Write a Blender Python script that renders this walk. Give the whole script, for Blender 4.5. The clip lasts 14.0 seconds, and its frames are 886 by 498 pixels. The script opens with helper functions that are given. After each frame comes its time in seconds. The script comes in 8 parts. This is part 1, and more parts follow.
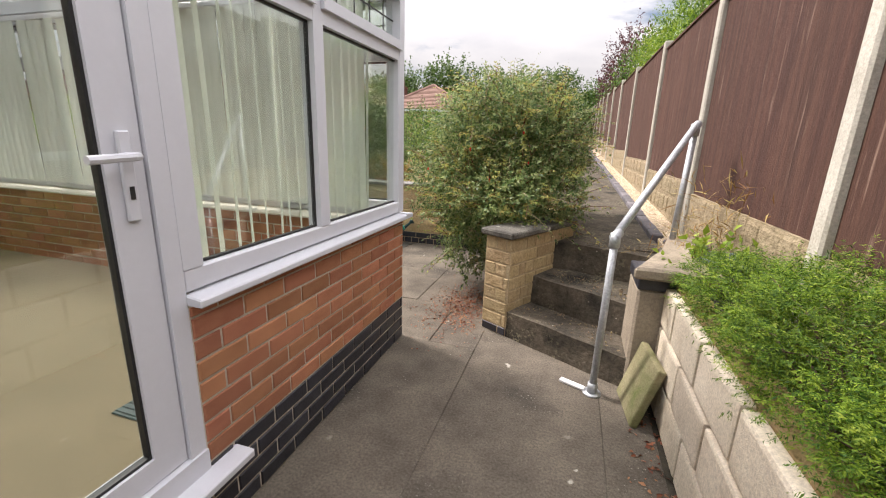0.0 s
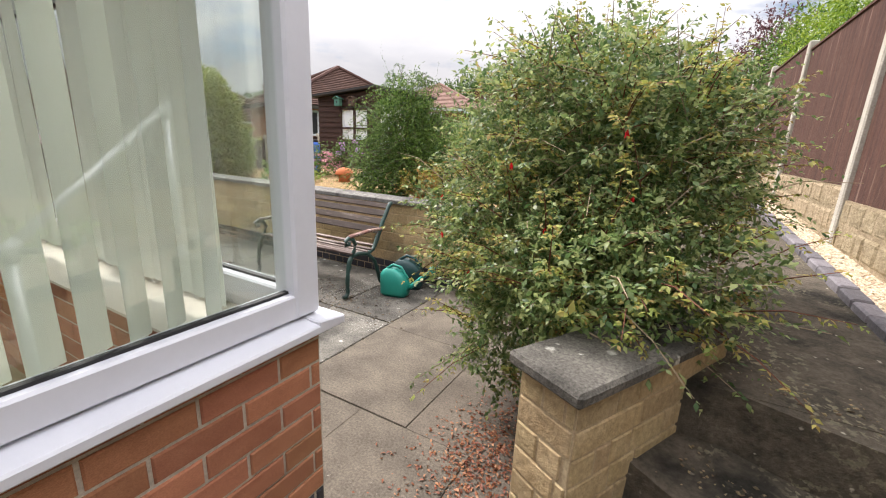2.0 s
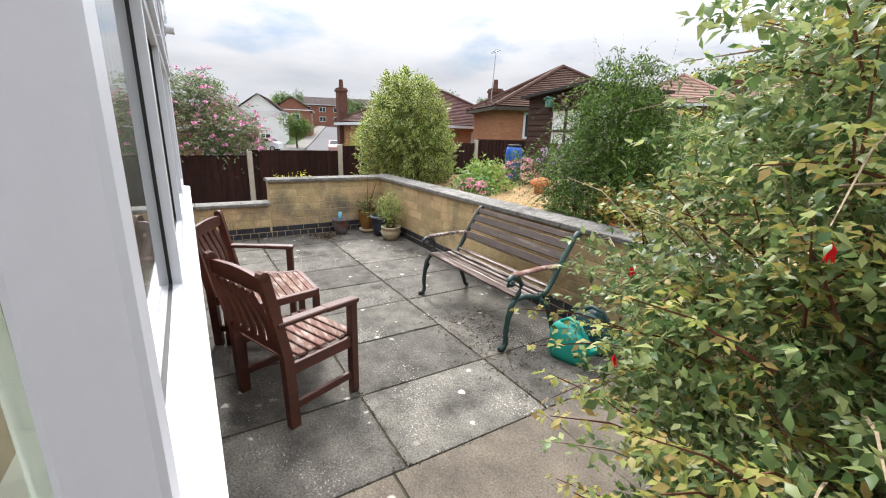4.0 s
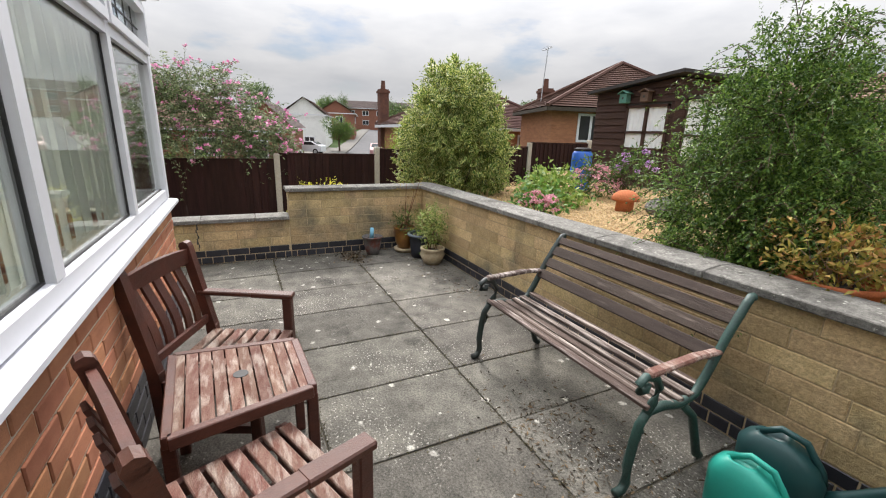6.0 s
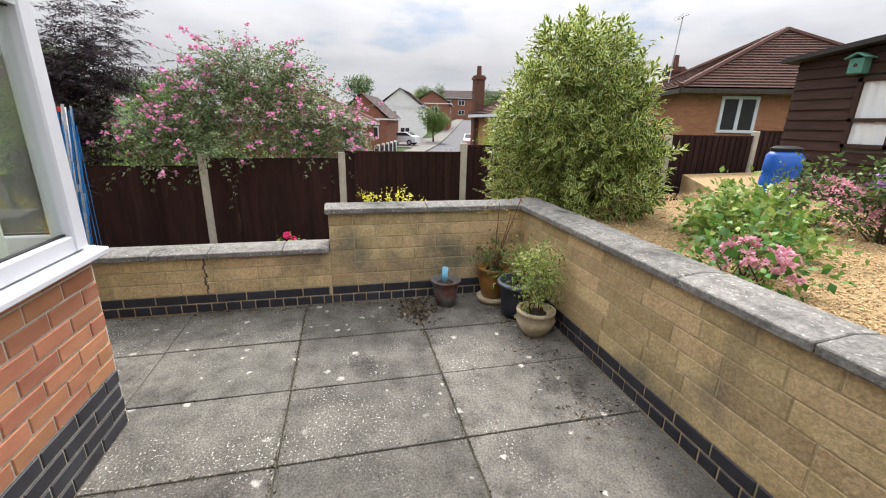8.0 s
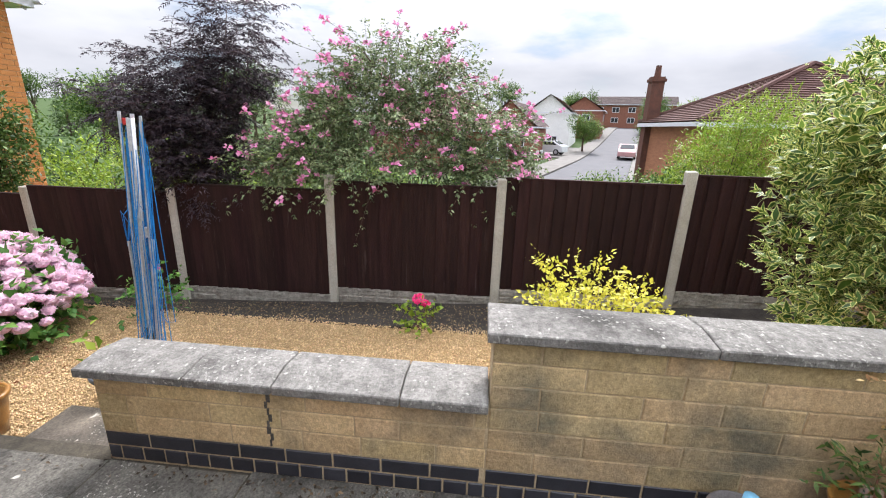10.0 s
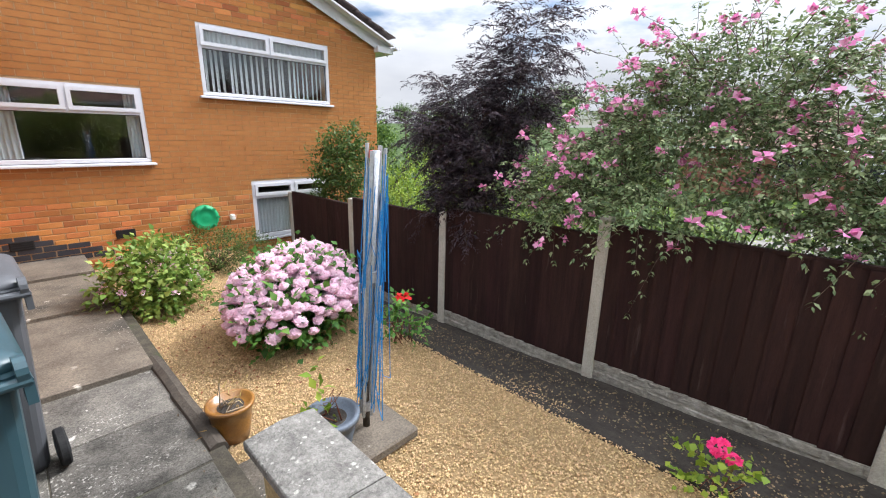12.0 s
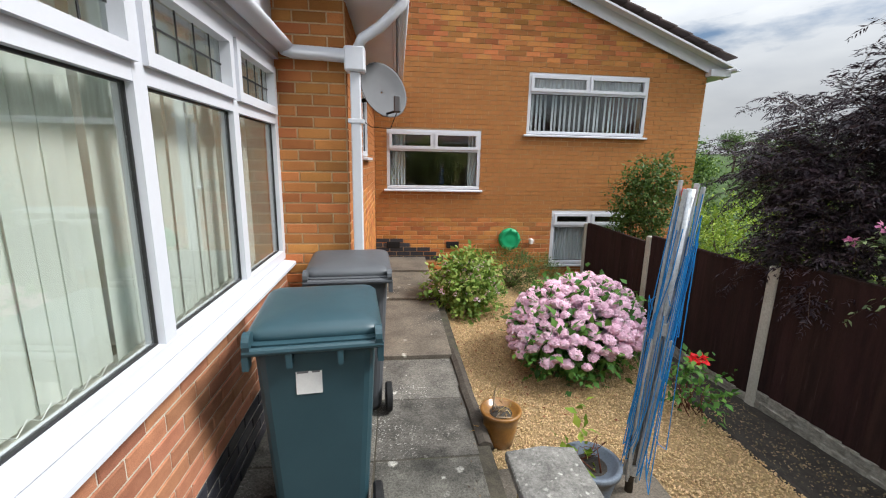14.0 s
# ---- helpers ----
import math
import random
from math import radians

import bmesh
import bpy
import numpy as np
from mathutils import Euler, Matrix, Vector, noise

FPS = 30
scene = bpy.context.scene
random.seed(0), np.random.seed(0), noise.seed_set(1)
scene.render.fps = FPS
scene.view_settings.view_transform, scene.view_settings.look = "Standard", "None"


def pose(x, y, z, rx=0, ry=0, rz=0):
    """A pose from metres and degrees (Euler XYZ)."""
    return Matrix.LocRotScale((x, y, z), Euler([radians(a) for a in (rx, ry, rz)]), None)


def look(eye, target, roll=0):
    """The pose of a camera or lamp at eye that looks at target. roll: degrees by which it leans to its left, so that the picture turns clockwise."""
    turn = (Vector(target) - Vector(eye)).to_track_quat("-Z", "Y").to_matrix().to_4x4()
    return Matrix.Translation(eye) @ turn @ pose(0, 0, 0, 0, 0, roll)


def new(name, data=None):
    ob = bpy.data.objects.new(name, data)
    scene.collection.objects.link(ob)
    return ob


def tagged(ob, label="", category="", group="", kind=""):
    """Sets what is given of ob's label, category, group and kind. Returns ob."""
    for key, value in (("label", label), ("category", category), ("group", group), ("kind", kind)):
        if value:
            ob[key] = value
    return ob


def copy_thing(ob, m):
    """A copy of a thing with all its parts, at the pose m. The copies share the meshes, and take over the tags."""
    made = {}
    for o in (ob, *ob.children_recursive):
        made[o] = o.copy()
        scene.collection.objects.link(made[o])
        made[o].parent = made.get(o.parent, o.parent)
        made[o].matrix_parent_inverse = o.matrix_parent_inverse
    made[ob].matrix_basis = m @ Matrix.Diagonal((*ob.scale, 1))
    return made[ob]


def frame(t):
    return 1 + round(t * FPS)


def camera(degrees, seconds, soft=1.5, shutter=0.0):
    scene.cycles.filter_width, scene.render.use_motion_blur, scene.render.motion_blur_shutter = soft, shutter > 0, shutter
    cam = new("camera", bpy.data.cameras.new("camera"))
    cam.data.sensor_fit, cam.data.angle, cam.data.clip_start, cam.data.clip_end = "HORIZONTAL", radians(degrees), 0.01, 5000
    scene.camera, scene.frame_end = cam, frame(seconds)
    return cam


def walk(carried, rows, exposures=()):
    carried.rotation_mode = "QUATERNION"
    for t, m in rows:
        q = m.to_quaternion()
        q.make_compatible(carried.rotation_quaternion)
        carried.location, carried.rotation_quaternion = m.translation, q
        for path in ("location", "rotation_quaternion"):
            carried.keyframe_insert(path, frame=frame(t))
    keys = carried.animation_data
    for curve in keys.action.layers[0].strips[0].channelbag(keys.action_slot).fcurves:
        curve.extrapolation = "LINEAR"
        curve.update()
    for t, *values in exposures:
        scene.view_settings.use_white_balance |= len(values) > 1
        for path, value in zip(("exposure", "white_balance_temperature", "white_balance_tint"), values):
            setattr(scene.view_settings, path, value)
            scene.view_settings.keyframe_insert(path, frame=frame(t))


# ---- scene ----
cam = camera(94.0, 14.0, soft=1.1)
PATH = [
    (0, (0.377, 0.02, 1.452), (-0.188, 1.87, 0.942), 1.9),
    (0.5, (0.416, 0.561, 1.469), (-0.166, 2.402, 0.948), 2.0),
    (1, (0.352, 1.013, 1.449), (-0.285, 2.83, 0.907), 2.2),
    (1.5, (0.256, 1.421, 1.488), (-0.51, 3.186, 0.942), 2.4),
    (2, (0.145, 1.855, 1.476), (-0.792, 3.549, 0.971), 2.6),
    (2.5, (0.001, 2.177, 1.533), (-1.166, 3.711, 0.999), 2.0),
    (3, (-0.088, 2.479, 1.553), (-1.476, 3.811, 1.008), 1.7),
    (3.5, (-0.178, 2.713, 1.563), (-1.73, 3.848, 1.014), 1.6),
    (3.7, (-0.213, 2.742, 1.555), (-1.811, 3.814, 1.011), 1.6),
    (5.8, (-1.275, 3.108, 1.505), (-2.989, 3.996, 0.983), 2.0),
    (6, (-1.43, 3.228, 1.496), (-3.161, 4.081, 0.971), 1.9),
    (6.5, (-1.766, 3.554, 1.501), (-3.543, 4.302, 0.97), 1.8),
    (7, (-2.184, 3.798, 1.52), (-3.992, 4.466, 0.989), 1.9),
    (7.2, (-2.379, 3.873, 1.519), (-4.202, 4.49, 0.974), 1.6),
    (9.3, (-4.505, 3.849, 1.607), (-6.415, 3.992, 1.03), 2.0),
    (9.5, (-4.714, 3.801, 1.614), (-6.629, 3.869, 1.042), 1.9),
    (10, (-5.156, 3.64, 1.605), (-7.066, 3.466, 1.038), 1.8),
    (10.5, (-5.52, 3.514, 1.632), (-7.378, 3.045, 1.059), 1.7),
    (11, (-5.828, 3.461, 1.64), (-7.577, 2.675, 1.07), 1.7),
    (11.5, (-6.024, 3.396, 1.641), (-7.614, 2.315, 1.088), 1.5),
    (12, (-6.155, 3.334, 1.678), (-7.548, 1.999, 1.151), 1.3),
    (12.5, (-6.263, 3.301, 1.673), (-7.437, 1.757, 1.187), 1.4),
    (13, (-6.26, 3.303, 1.671), (-7.183, 1.587, 1.221), 1.3),
    (13.5, (-6.213, 3.318, 1.682), (-6.829, 1.463, 1.257), 1.2),
    (14, (-6.15, 3.33, 1.698), (-6.374, 1.386, 1.284), 1.2),
]
walk(cam, [(t, look(eye, target, roll)) for t, eye, target, roll in PATH],
     exposures=[(0, 0.66, 6600, 17), (2, 0.7, 6450, 16), (3.5, 0.76, 6180, 13), (6, 0.44, 6400, 12), (7, 0.42, 6400, 12), (9.5, 0.82, 6100, 15), (10, 0.82, 6060, 15), (11, 0.57, 5980, 13), (12.2, 0.74, 5990, 12), (13, 0.68, 6020, 10), (13.5, 0.48, 6080, 9), (14, 0.26, 6100, 9)])

# ---- light ----
world = bpy.data.worlds.new("world")
scene.world = world
world.use_nodes = True
SUN_EL, SUN_AZ = 48.0, 286.0     # degrees; azimuth of the sun from +y, turning towards +x


def build_world():
    nt = world.node_tree
    nt.nodes.clear()
    N, L = nt.nodes.new, nt.links.new
    out, bg = N("ShaderNodeOutputWorld"), N("ShaderNodeBackground")
    sky = N("ShaderNodeTexSky")
    sky.sky_type, sky.sun_disc = "NISHITA", False
    sky.sun_elevation, sky.sun_rotation = radians(SUN_EL), radians(SUN_AZ)
    sky.air_density, sky.dust_density = 1.0, 1.0
    co, mp = N("ShaderNodeTexCoord"), N("ShaderNodeMapping")
    mp.inputs["Scale"].default_value = (1.0, 1.0, 3.2)
    n1, n2 = N("ShaderNodeTexNoise"), N("ShaderNodeTexNoise")
    n1.inputs["Scale"].default_value, n1.inputs["Detail"].default_value, n1.inputs["Roughness"].default_value = 3.1, 9, 0.55
    n2.inputs["Scale"].default_value, n2.inputs["Detail"].default_value = 6.0, 8
    r1, r2 = N("ShaderNodeValToRGB"), N("ShaderNodeValToRGB")
    r1.color_ramp.elements[0].position, r1.color_ramp.elements[1].position = 0.31, 0.44
    r2.color_ramp.elements[0].position, r2.color_ramp.elements[1].position = 0.30, 0.66
    r2.color_ramp.elements[0].color = (8.5, 8.65, 8.85, 1)
    r2.color_ramp.elements[1].color = (10.5, 10.5, 10.4, 1)
    mix = N("ShaderNodeMix")
    mix.data_type = "RGBA"
    L(co.outputs["Generated"], mp.inputs["Vector"])
    L(mp.outputs["Vector"], n1.inputs["Vector"])
    L(mp.outputs["Vector"], n2.inputs["Vector"])
    L(n1.outputs["Fac"], r1.inputs["Fac"])
    L(n2.outputs["Fac"], r2.inputs["Fac"])
    L(r1.outputs["Color"], mix.inputs["Factor"])
    L(sky.outputs["Color"], mix.inputs["A"])
    L(r2.outputs["Color"], mix.inputs["B"])
    sp, mr = N("ShaderNodeSeparateXYZ"), N("ShaderNodeMapRange")
    L(co.outputs["Generated"], sp.inputs["Vector"])
    L(sp.outputs["Z"], mr.inputs["Value"])
    mr.inputs["From Min"].default_value, mr.inputs["From Max"].default_value = 0.12, 0.9
    mr.inputs["To Min"].default_value, mr.inputs["To Max"].default_value = 1.0, 4.3
    vm = N("ShaderNodeVectorMath")
    vm.operation = "SCALE"
    L(mix.outputs["Result"], vm.inputs[0])
    L(mr.outputs["Result"], vm.inputs["Scale"])
    L(vm.outputs["Vector"], bg.inputs["Color"])
    bg.inputs["Strength"].default_value = 0.0475
    L(bg.outputs["Background"], out.inputs["Surface"])


build_world()
sun = new("sun", bpy.data.lights.new("sun", "SUN"))
sun.data.energy, sun.data.angle, sun.data.color = 4.2, radians(15), (1.0, 0.955, 0.89)
_az, _el = radians(SUN_AZ), radians(SUN_EL)
sun.matrix_world = look((math.sin(_az) * math.cos(_el) * 50, math.cos(_az) * math.cos(_el) * 50, math.sin(_el) * 50), (0, 0, 0))


# ---- materials ----
def rgba(c):
    return (*c, 1.0)


def mk(name, c1, c2, scale=6.0, rough=0.8, bump=0.2, metal=0.0, fine=90.0, vary=0.0, island=False, spots=None, big=None,
       stretch=(1, 1, 1), rough2=None, coat=0.0, grain=0.36, lichen=None):
    """A worn solid: two tones in broad patches, fine grain, spots of another colour, and a shade that varies piece by piece."""
    m = bpy.data.materials.new(name)
    m.use_nodes = True
    nt = m.node_tree
    N, L = nt.nodes.new, nt.links.new
    b = nt.nodes["Principled BSDF"]
    co, mp = N("ShaderNodeTexCoord"), N("ShaderNodeMapping")
    mp.inputs["Scale"].default_value = stretch
    geo = N("ShaderNodeNewGeometry")
    L(geo.outputs["Position"], mp.inputs["Vector"])
    v = mp.outputs["Vector"]

    def noise_tex(s, d=6, r=0.6):
        n = N("ShaderNodeTexNoise")
        n.inputs["Scale"].default_value, n.inputs["Detail"].default_value, n.inputs["Roughness"].default_value = s, d, r
        L(v, n.inputs["Vector"])
        return n.outputs["Fac"]

    def ramp(f, a, z):
        r = N("ShaderNodeMapRange")
        r.inputs["From Min"].default_value, r.inputs["From Max"].default_value = a, z
        L(f, r.inputs["Value"])
        return r.outputs["Result"]

    def blend(f, a, z, kind="MIX"):
        x = N("ShaderNodeMix")
        x.data_type, x.blend_type = "RGBA", kind
        for key, val in (("Factor", f), ("A", a), ("B", z)):
            if isinstance(val, tuple):
                x.inputs[key].default_value = rgba(val)
            elif isinstance(val, float):
                x.inputs[key].default_value = val
            else:
                L(val, x.inputs[key])
        return x.outputs["Result"]

    f_fine = noise_tex(fine, 6, 0.75)
    col = blend(ramp(noise_tex(scale), 0.32, 0.68), c1, c2)
    if big:
        col = blend(ramp(noise_tex(big[1], 5), big[2], big[2] + 0.16), col, big[0])
    if spots:
        vo = N("ShaderNodeTexVoronoi")
        vo.inputs["Scale"].default_value = spots[1]
        wob = N("ShaderNodeTexNoise")
        wob.inputs["Scale"].default_value = spots[1] * 2.5
        L(v, wob.inputs["Vector"])
        vm = N("ShaderNodeVectorMath")
        vm.operation = "MULTIPLY_ADD"
        L(wob.outputs["Color"], vm.inputs[0])
        vm.inputs[1].default_value = (0.5 / spots[1],) * 3
        L(v, vm.inputs[2])
        L(vm.outputs["Vector"], vo.inputs["Vector"])
        sel = N("ShaderNodeSeparateColor")
        L(vo.outputs["Color"], sel.inputs["Color"])
        girth, away = N("ShaderNodeMath"), N("ShaderNodeMath")
        girth.operation, away.operation = "ADD", "DIVIDE"
        L(sel.outputs["Green"], girth.inputs[0])
        girth.inputs[1].default_value = 0.25
        L(vo.outputs["Distance"], away.inputs[0])
        L(girth.outputs["Value"], away.inputs[1])
        mask = ramp(away.outputs["Value"], spots[2], spots[2] * 0.5)
        thin = N("ShaderNodeMath")
        thin.operation = "MULTIPLY"
        L(mask, thin.inputs[0])
        L(ramp(sel.outputs["Red"], spots[3], spots[3] + 0.1), thin.inputs[1])
        col = blend(thin.outputs["Value"], col, spots[0])
    if lichen:
        crust = N("ShaderNodeMath")
        crust.operation = "MULTIPLY"
        L(ramp(noise_tex(lichen[1], 3, 0.5), lichen[2], lichen[2] + 0.04), crust.inputs[0])
        L(ramp(noise_tex(lichen[3], 4, 0.6), 0.5, 0.62), crust.inputs[1])
        col = blend(crust.outputs["Value"], col, lichen[0])
    gr = N("ShaderNodeMapRange")
    gr.inputs["From Min"].default_value, gr.inputs["From Max"].default_value = 0.25, 0.75
    gr.inputs["To Min"].default_value, gr.inputs["To Max"].default_value = 1 - grain, 1 + grain * 0.85
    L(f_fine, gr.inputs["Value"])
    hs = N("ShaderNodeHueSaturation")
    L(col, hs.inputs["Color"])
    val = gr.outputs["Result"]
    if vary:
        rnd = geo.outputs["Random Per Island"]
        if not island:
            oi = N("ShaderNodeObjectInfo")
            rnd = oi.outputs["Random"]
        r = N("ShaderNodeMapRange")
        r.inputs["To Min"].default_value, r.inputs["To Max"].default_value = 1 - vary, 1 + vary
        L(rnd, r.inputs["Value"])
        mu = N("ShaderNodeMath")
        mu.operation = "MULTIPLY"
        L(val, mu.inputs[0])
        L(r.outputs["Result"], mu.inputs[1])
        val = mu.outputs["Value"]
        hr = N("ShaderNodeMapRange")
        hr.inputs["To Min"].default_value, hr.inputs["To Max"].default_value = 0.5 + vary * 0.04, 0.5 - vary * 0.04
        wn = N("ShaderNodeTexWhiteNoise")
        wn.noise_dimensions = "1D"
        L(rnd, wn.inputs["W"])
        L(wn.outputs["Value"], hr.inputs["Value"])
        L(hr.outputs["Result"], hs.inputs["Hue"])
    L(val, hs.inputs["Value"])
    L(hs.outputs["Color"], b.inputs["Base Color"])
    rr = N("ShaderNodeMapRange")
    rr.inputs["To Min"].default_value, rr.inputs["To Max"].default_value = rough, rough2 if rough2 is not None else min(1.0, rough + 0.12)
    L(noise_tex(scale * 2.3), rr.inputs["Value"])
    L(rr.outputs["Result"], b.inputs["Roughness"])
    b.inputs["Metallic"].default_value = metal
    b.inputs["Specular IOR Level"].default_value = 0.5 if rough < 0.6 else 0.2
    b.inputs["Coat Weight"].default_value = coat
    if bump:
        bp = N("ShaderNodeBump")
        bp.inputs["Strength"].default_value, bp.inputs["Distance"].default_value = bump, 0.01
        add = N("ShaderNodeMath")
        L(f_fine, add.inputs[0])
        L(noise_tex(scale * 3, 4), add.inputs[1])
        L(add.outputs["Value"], bp.inputs["Height"])
        L(bp.outputs["Normal"], b.inputs["Normal"])
    return m


def mk_leaf(name, dark, mid, light, edge=None, rough=0.52, through_light=0.3, drift=0.35):
    """Leaves: a shade per leaf, light passing through, and a pale margin where the plant is variegated."""
    m = bpy.data.materials.new(name)
    m.use_nodes = True
    nt = m.node_tree
    N, L = nt.nodes.new, nt.links.new
    b, out = nt.nodes["Principled BSDF"], nt.nodes["Material Output"]
    geo = N("ShaderNodeNewGeometry")
    r = N("ShaderNodeValToRGB")
    e = r.color_ramp.elements
    e[0].color, e[1].color = rgba(dark), rgba(light)
    e[0].position, e[1].position = 0.05, 0.95
    k = e.new(0.5)
    k.color = rgba(mid)
    L(geo.outputs["Random Per Island"], r.inputs["Fac"])
    col = r.outputs["Color"]
    if edge:
        at = N("ShaderNodeAttribute")
        at.attribute_name = "margin"
        mr = N("ShaderNodeMapRange")
        mr.inputs["From Min"].default_value, mr.inputs["From Max"].default_value = 0.56, 0.68
        L(at.outputs["Fac"], mr.inputs["Value"])
        mx = N("ShaderNodeMix")
        mx.data_type = "RGBA"
        L(mr.outputs["Result"], mx.inputs["Factor"])
        L(col, mx.inputs["A"])
        mx.inputs["B"].default_value = rgba(edge)
        col = mx.outputs["Result"]
    n = N("ShaderNodeTexNoise")
    n.inputs["Scale"].default_value = 2.2
    L(geo.outputs["Position"], n.inputs["Vector"])
    mr2 = N("ShaderNodeMapRange")
    mr2.inputs["To Min"].default_value, mr2.inputs["To Max"].default_value = 1 - drift, 1 + drift
    L(n.outputs["Fac"], mr2.inputs["Value"])
    hs = N("ShaderNodeHueSaturation")
    L(col, hs.inputs["Color"])
    L(mr2.outputs["Result"], hs.inputs["Value"])
    L(hs.outputs["Color"], b.inputs["Base Color"])
    b.inputs["Roughness"].default_value = rough
    b.inputs["Specular IOR Level"].default_value = 0.3
    tr = N("ShaderNodeBsdfTranslucent")
    L(hs.outputs["Color"], tr.inputs["Color"])
    ms = N("ShaderNodeMixShader")
    ms.inputs["Fac"].default_value = through_light
    L(b.outputs["BSDF"], ms.inputs[1])
    L(tr.outputs["BSDF"], ms.inputs[2])
    L(ms.outputs["Shader"], out.inputs["Surface"])
    return m


def mk_glass(name, tint=(0.94, 0.966, 0.95), gloss=0.02, ior=1.52):
    m = bpy.data.materials.new(name)
    m.use_nodes = True
    nt = m.node_tree
    nt.nodes.clear()
    N, L = nt.nodes.new, nt.links.new
    out, mx, tp, gl, fr = N("ShaderNodeOutputMaterial"), N("ShaderNodeMixShader"), N("ShaderNodeBsdfTransparent"), N("ShaderNodeBsdfGlossy"), N("ShaderNodeLayerWeight")
    tp.inputs["Color"].default_value = rgba(tint)
    gl.inputs["Roughness"].default_value = gloss
    fr.inputs["Blend"].default_value = 0.5
    pw, ma = N("ShaderNodeMath"), N("ShaderNodeMath")
    pw.operation, ma.operation = "POWER", "MULTIPLY_ADD"
    pw.inputs[1].default_value = 4.0
    ma.inputs[1].default_value, ma.inputs[2].default_value = 0.88, 0.09
    L(fr.outputs["Facing"], pw.inputs[0])
    L(pw.outputs["Value"], ma.inputs[0])
    L(ma.outputs["Value"], mx.inputs["Fac"])
    L(tp.outputs["BSDF"], mx.inputs[1])
    L(gl.outputs["BSDF"], mx.inputs[2])
    L(mx.outputs["Shader"], out.inputs["Surface"])
    return m


M = {}
M["brick"] = mk("red_brick", (0.43, 0.195, 0.108), (0.34, 0.145, 0.08), 9, 0.85, 0.35, vary=0.2, fine=160, stretch=(1, 1, 2.5))
M["house_brick"] = mk("orange_brick", (0.48, 0.195, 0.062), (0.40, 0.15, 0.047), 5, 0.85, 0.3, vary=0.27, fine=140)
M["house_bricks"] = mk("orange_brick_mass", (0.48, 0.195, 0.062), (0.40, 0.15, 0.047), 1.3, 0.85, 0.3, vary=0.36, island=True, fine=140)
M["blue_brick"] = mk("dark_engineering_brick", (0.035, 0.036, 0.045), (0.02, 0.02, 0.026), 8, 0.38, 0.15, vary=0.25, fine=120)
M["mortar_tan"] = mk("tan_mortar", (0.58, 0.41, 0.24), (0.48, 0.32, 0.18), 12, 0.95, 0.4)
M["mortar"] = mk("mortar", (0.58, 0.53, 0.44), (0.48, 0.43, 0.35), 12, 0.95, 0.4)
M["stone"] = mk("buff_walling_stone", (0.56, 0.42, 0.235), (0.46, 0.335, 0.175), 7, 0.9, 0.9, vary=0.2, fine=60, grain=0.45, big=((0.19, 0.165, 0.112), 1.3, 0.555))
M["pier_stone"] = mk("rough_buff_stone", (0.48, 0.37, 0.215), (0.39, 0.29, 0.155), 9, 0.9, 1.0, vary=0.14, fine=45)
M["cap"] = mk("weathered_buff_cap", (0.34, 0.29, 0.22), (0.24, 0.2, 0.15), 7, 0.92, 0.6, fine=60, big=((0.12, 0.10, 0.07), 2.2, 0.58))
M["mortar_buff"] = mk("buff_mortar", (0.50, 0.40, 0.255), (0.38, 0.29, 0.175), 9, 0.95, 0.5)
M["block"] = mk("pale_concrete_block", (0.74, 0.665, 0.54), (0.60, 0.52, 0.40), 3, 0.9, 0.6, vary=0.12, big=((0.40, 0.31, 0.2), 2.4, 0.58))
M["coping"] = mk("weathered_coping_stone", (0.25, 0.24, 0.22), (0.135, 0.128, 0.117), 14, 0.92, 0.8, fine=60, grain=0.55, vary=0.12, big=((0.065, 0.062, 0.056), 1.8, 0.55), spots=((0.40, 0.395, 0.35), 34, 0.3, 0.55), lichen=((0.35, 0.345, 0.31), 55, 0.6, 3.0))
M["slab"] = mk("concrete_paving_slab", (0.18, 0.168, 0.145), (0.085, 0.08, 0.07), 5, 0.9, 0.8, fine=85, grain=0.8, vary=0.22, big=((0.05, 0.047, 0.041), 2.6, 0.55), spots=((0.50, 0.48, 0.43), 11, 0.26, 0.7), lichen=((0.42, 0.40, 0.36), 70, 0.6, 1.7))
M["path"] = mk("concrete_path", (0.18, 0.153, 0.12), (0.1, 0.086, 0.069), 3.5, 0.92, 0.6, fine=80, grain=0.6, vary=0.06, big=((0.062, 0.056, 0.047), 1.3, 0.52), spots=((0.48, 0.45, 0.39), 7, 0.16, 0.66), lichen=((0.36, 0.33, 0.28), 60, 0.64, 1.3))
M["step"] = mk("stained_concrete_step", (0.135, 0.113, 0.084), (0.066, 0.057, 0.044), 6, 0.95, 1.0, fine=38, grain=0.55, big=((0.028, 0.026, 0.021), 2.6, 0.52), spots=((0.46, 0.42, 0.33), 22, 0.18, 0.78), lichen=((0.20, 0.18, 0.12), 45, 0.55, 2.2))
M["joint"] = mk("joint_dirt", (0.05, 0.045, 0.035), (0.085, 0.074, 0.055), 14, 1.0, 0.6, big=((0.05, 0.075, 0.02), 2.6, 0.62))
M["crumb"] = mk("moss_and_dirt_crumb", (0.10, 0.085, 0.05), (0.045, 0.045, 0.02), 10, 0.95, 0.4, vary=0.5, island=True)
M["upvc"] = mk("white_upvc", (0.63, 0.64, 0.68), (0.59, 0.60, 0.645), 2, 0.3, 0.0, fine=30, grain=0.03)
M["gasket"] = mk("black_gasket", (0.012, 0.012, 0.013), (0.018, 0.018, 0.018), 20, 0.5, 0.05)
M["glass"] = mk_glass("window_glass")
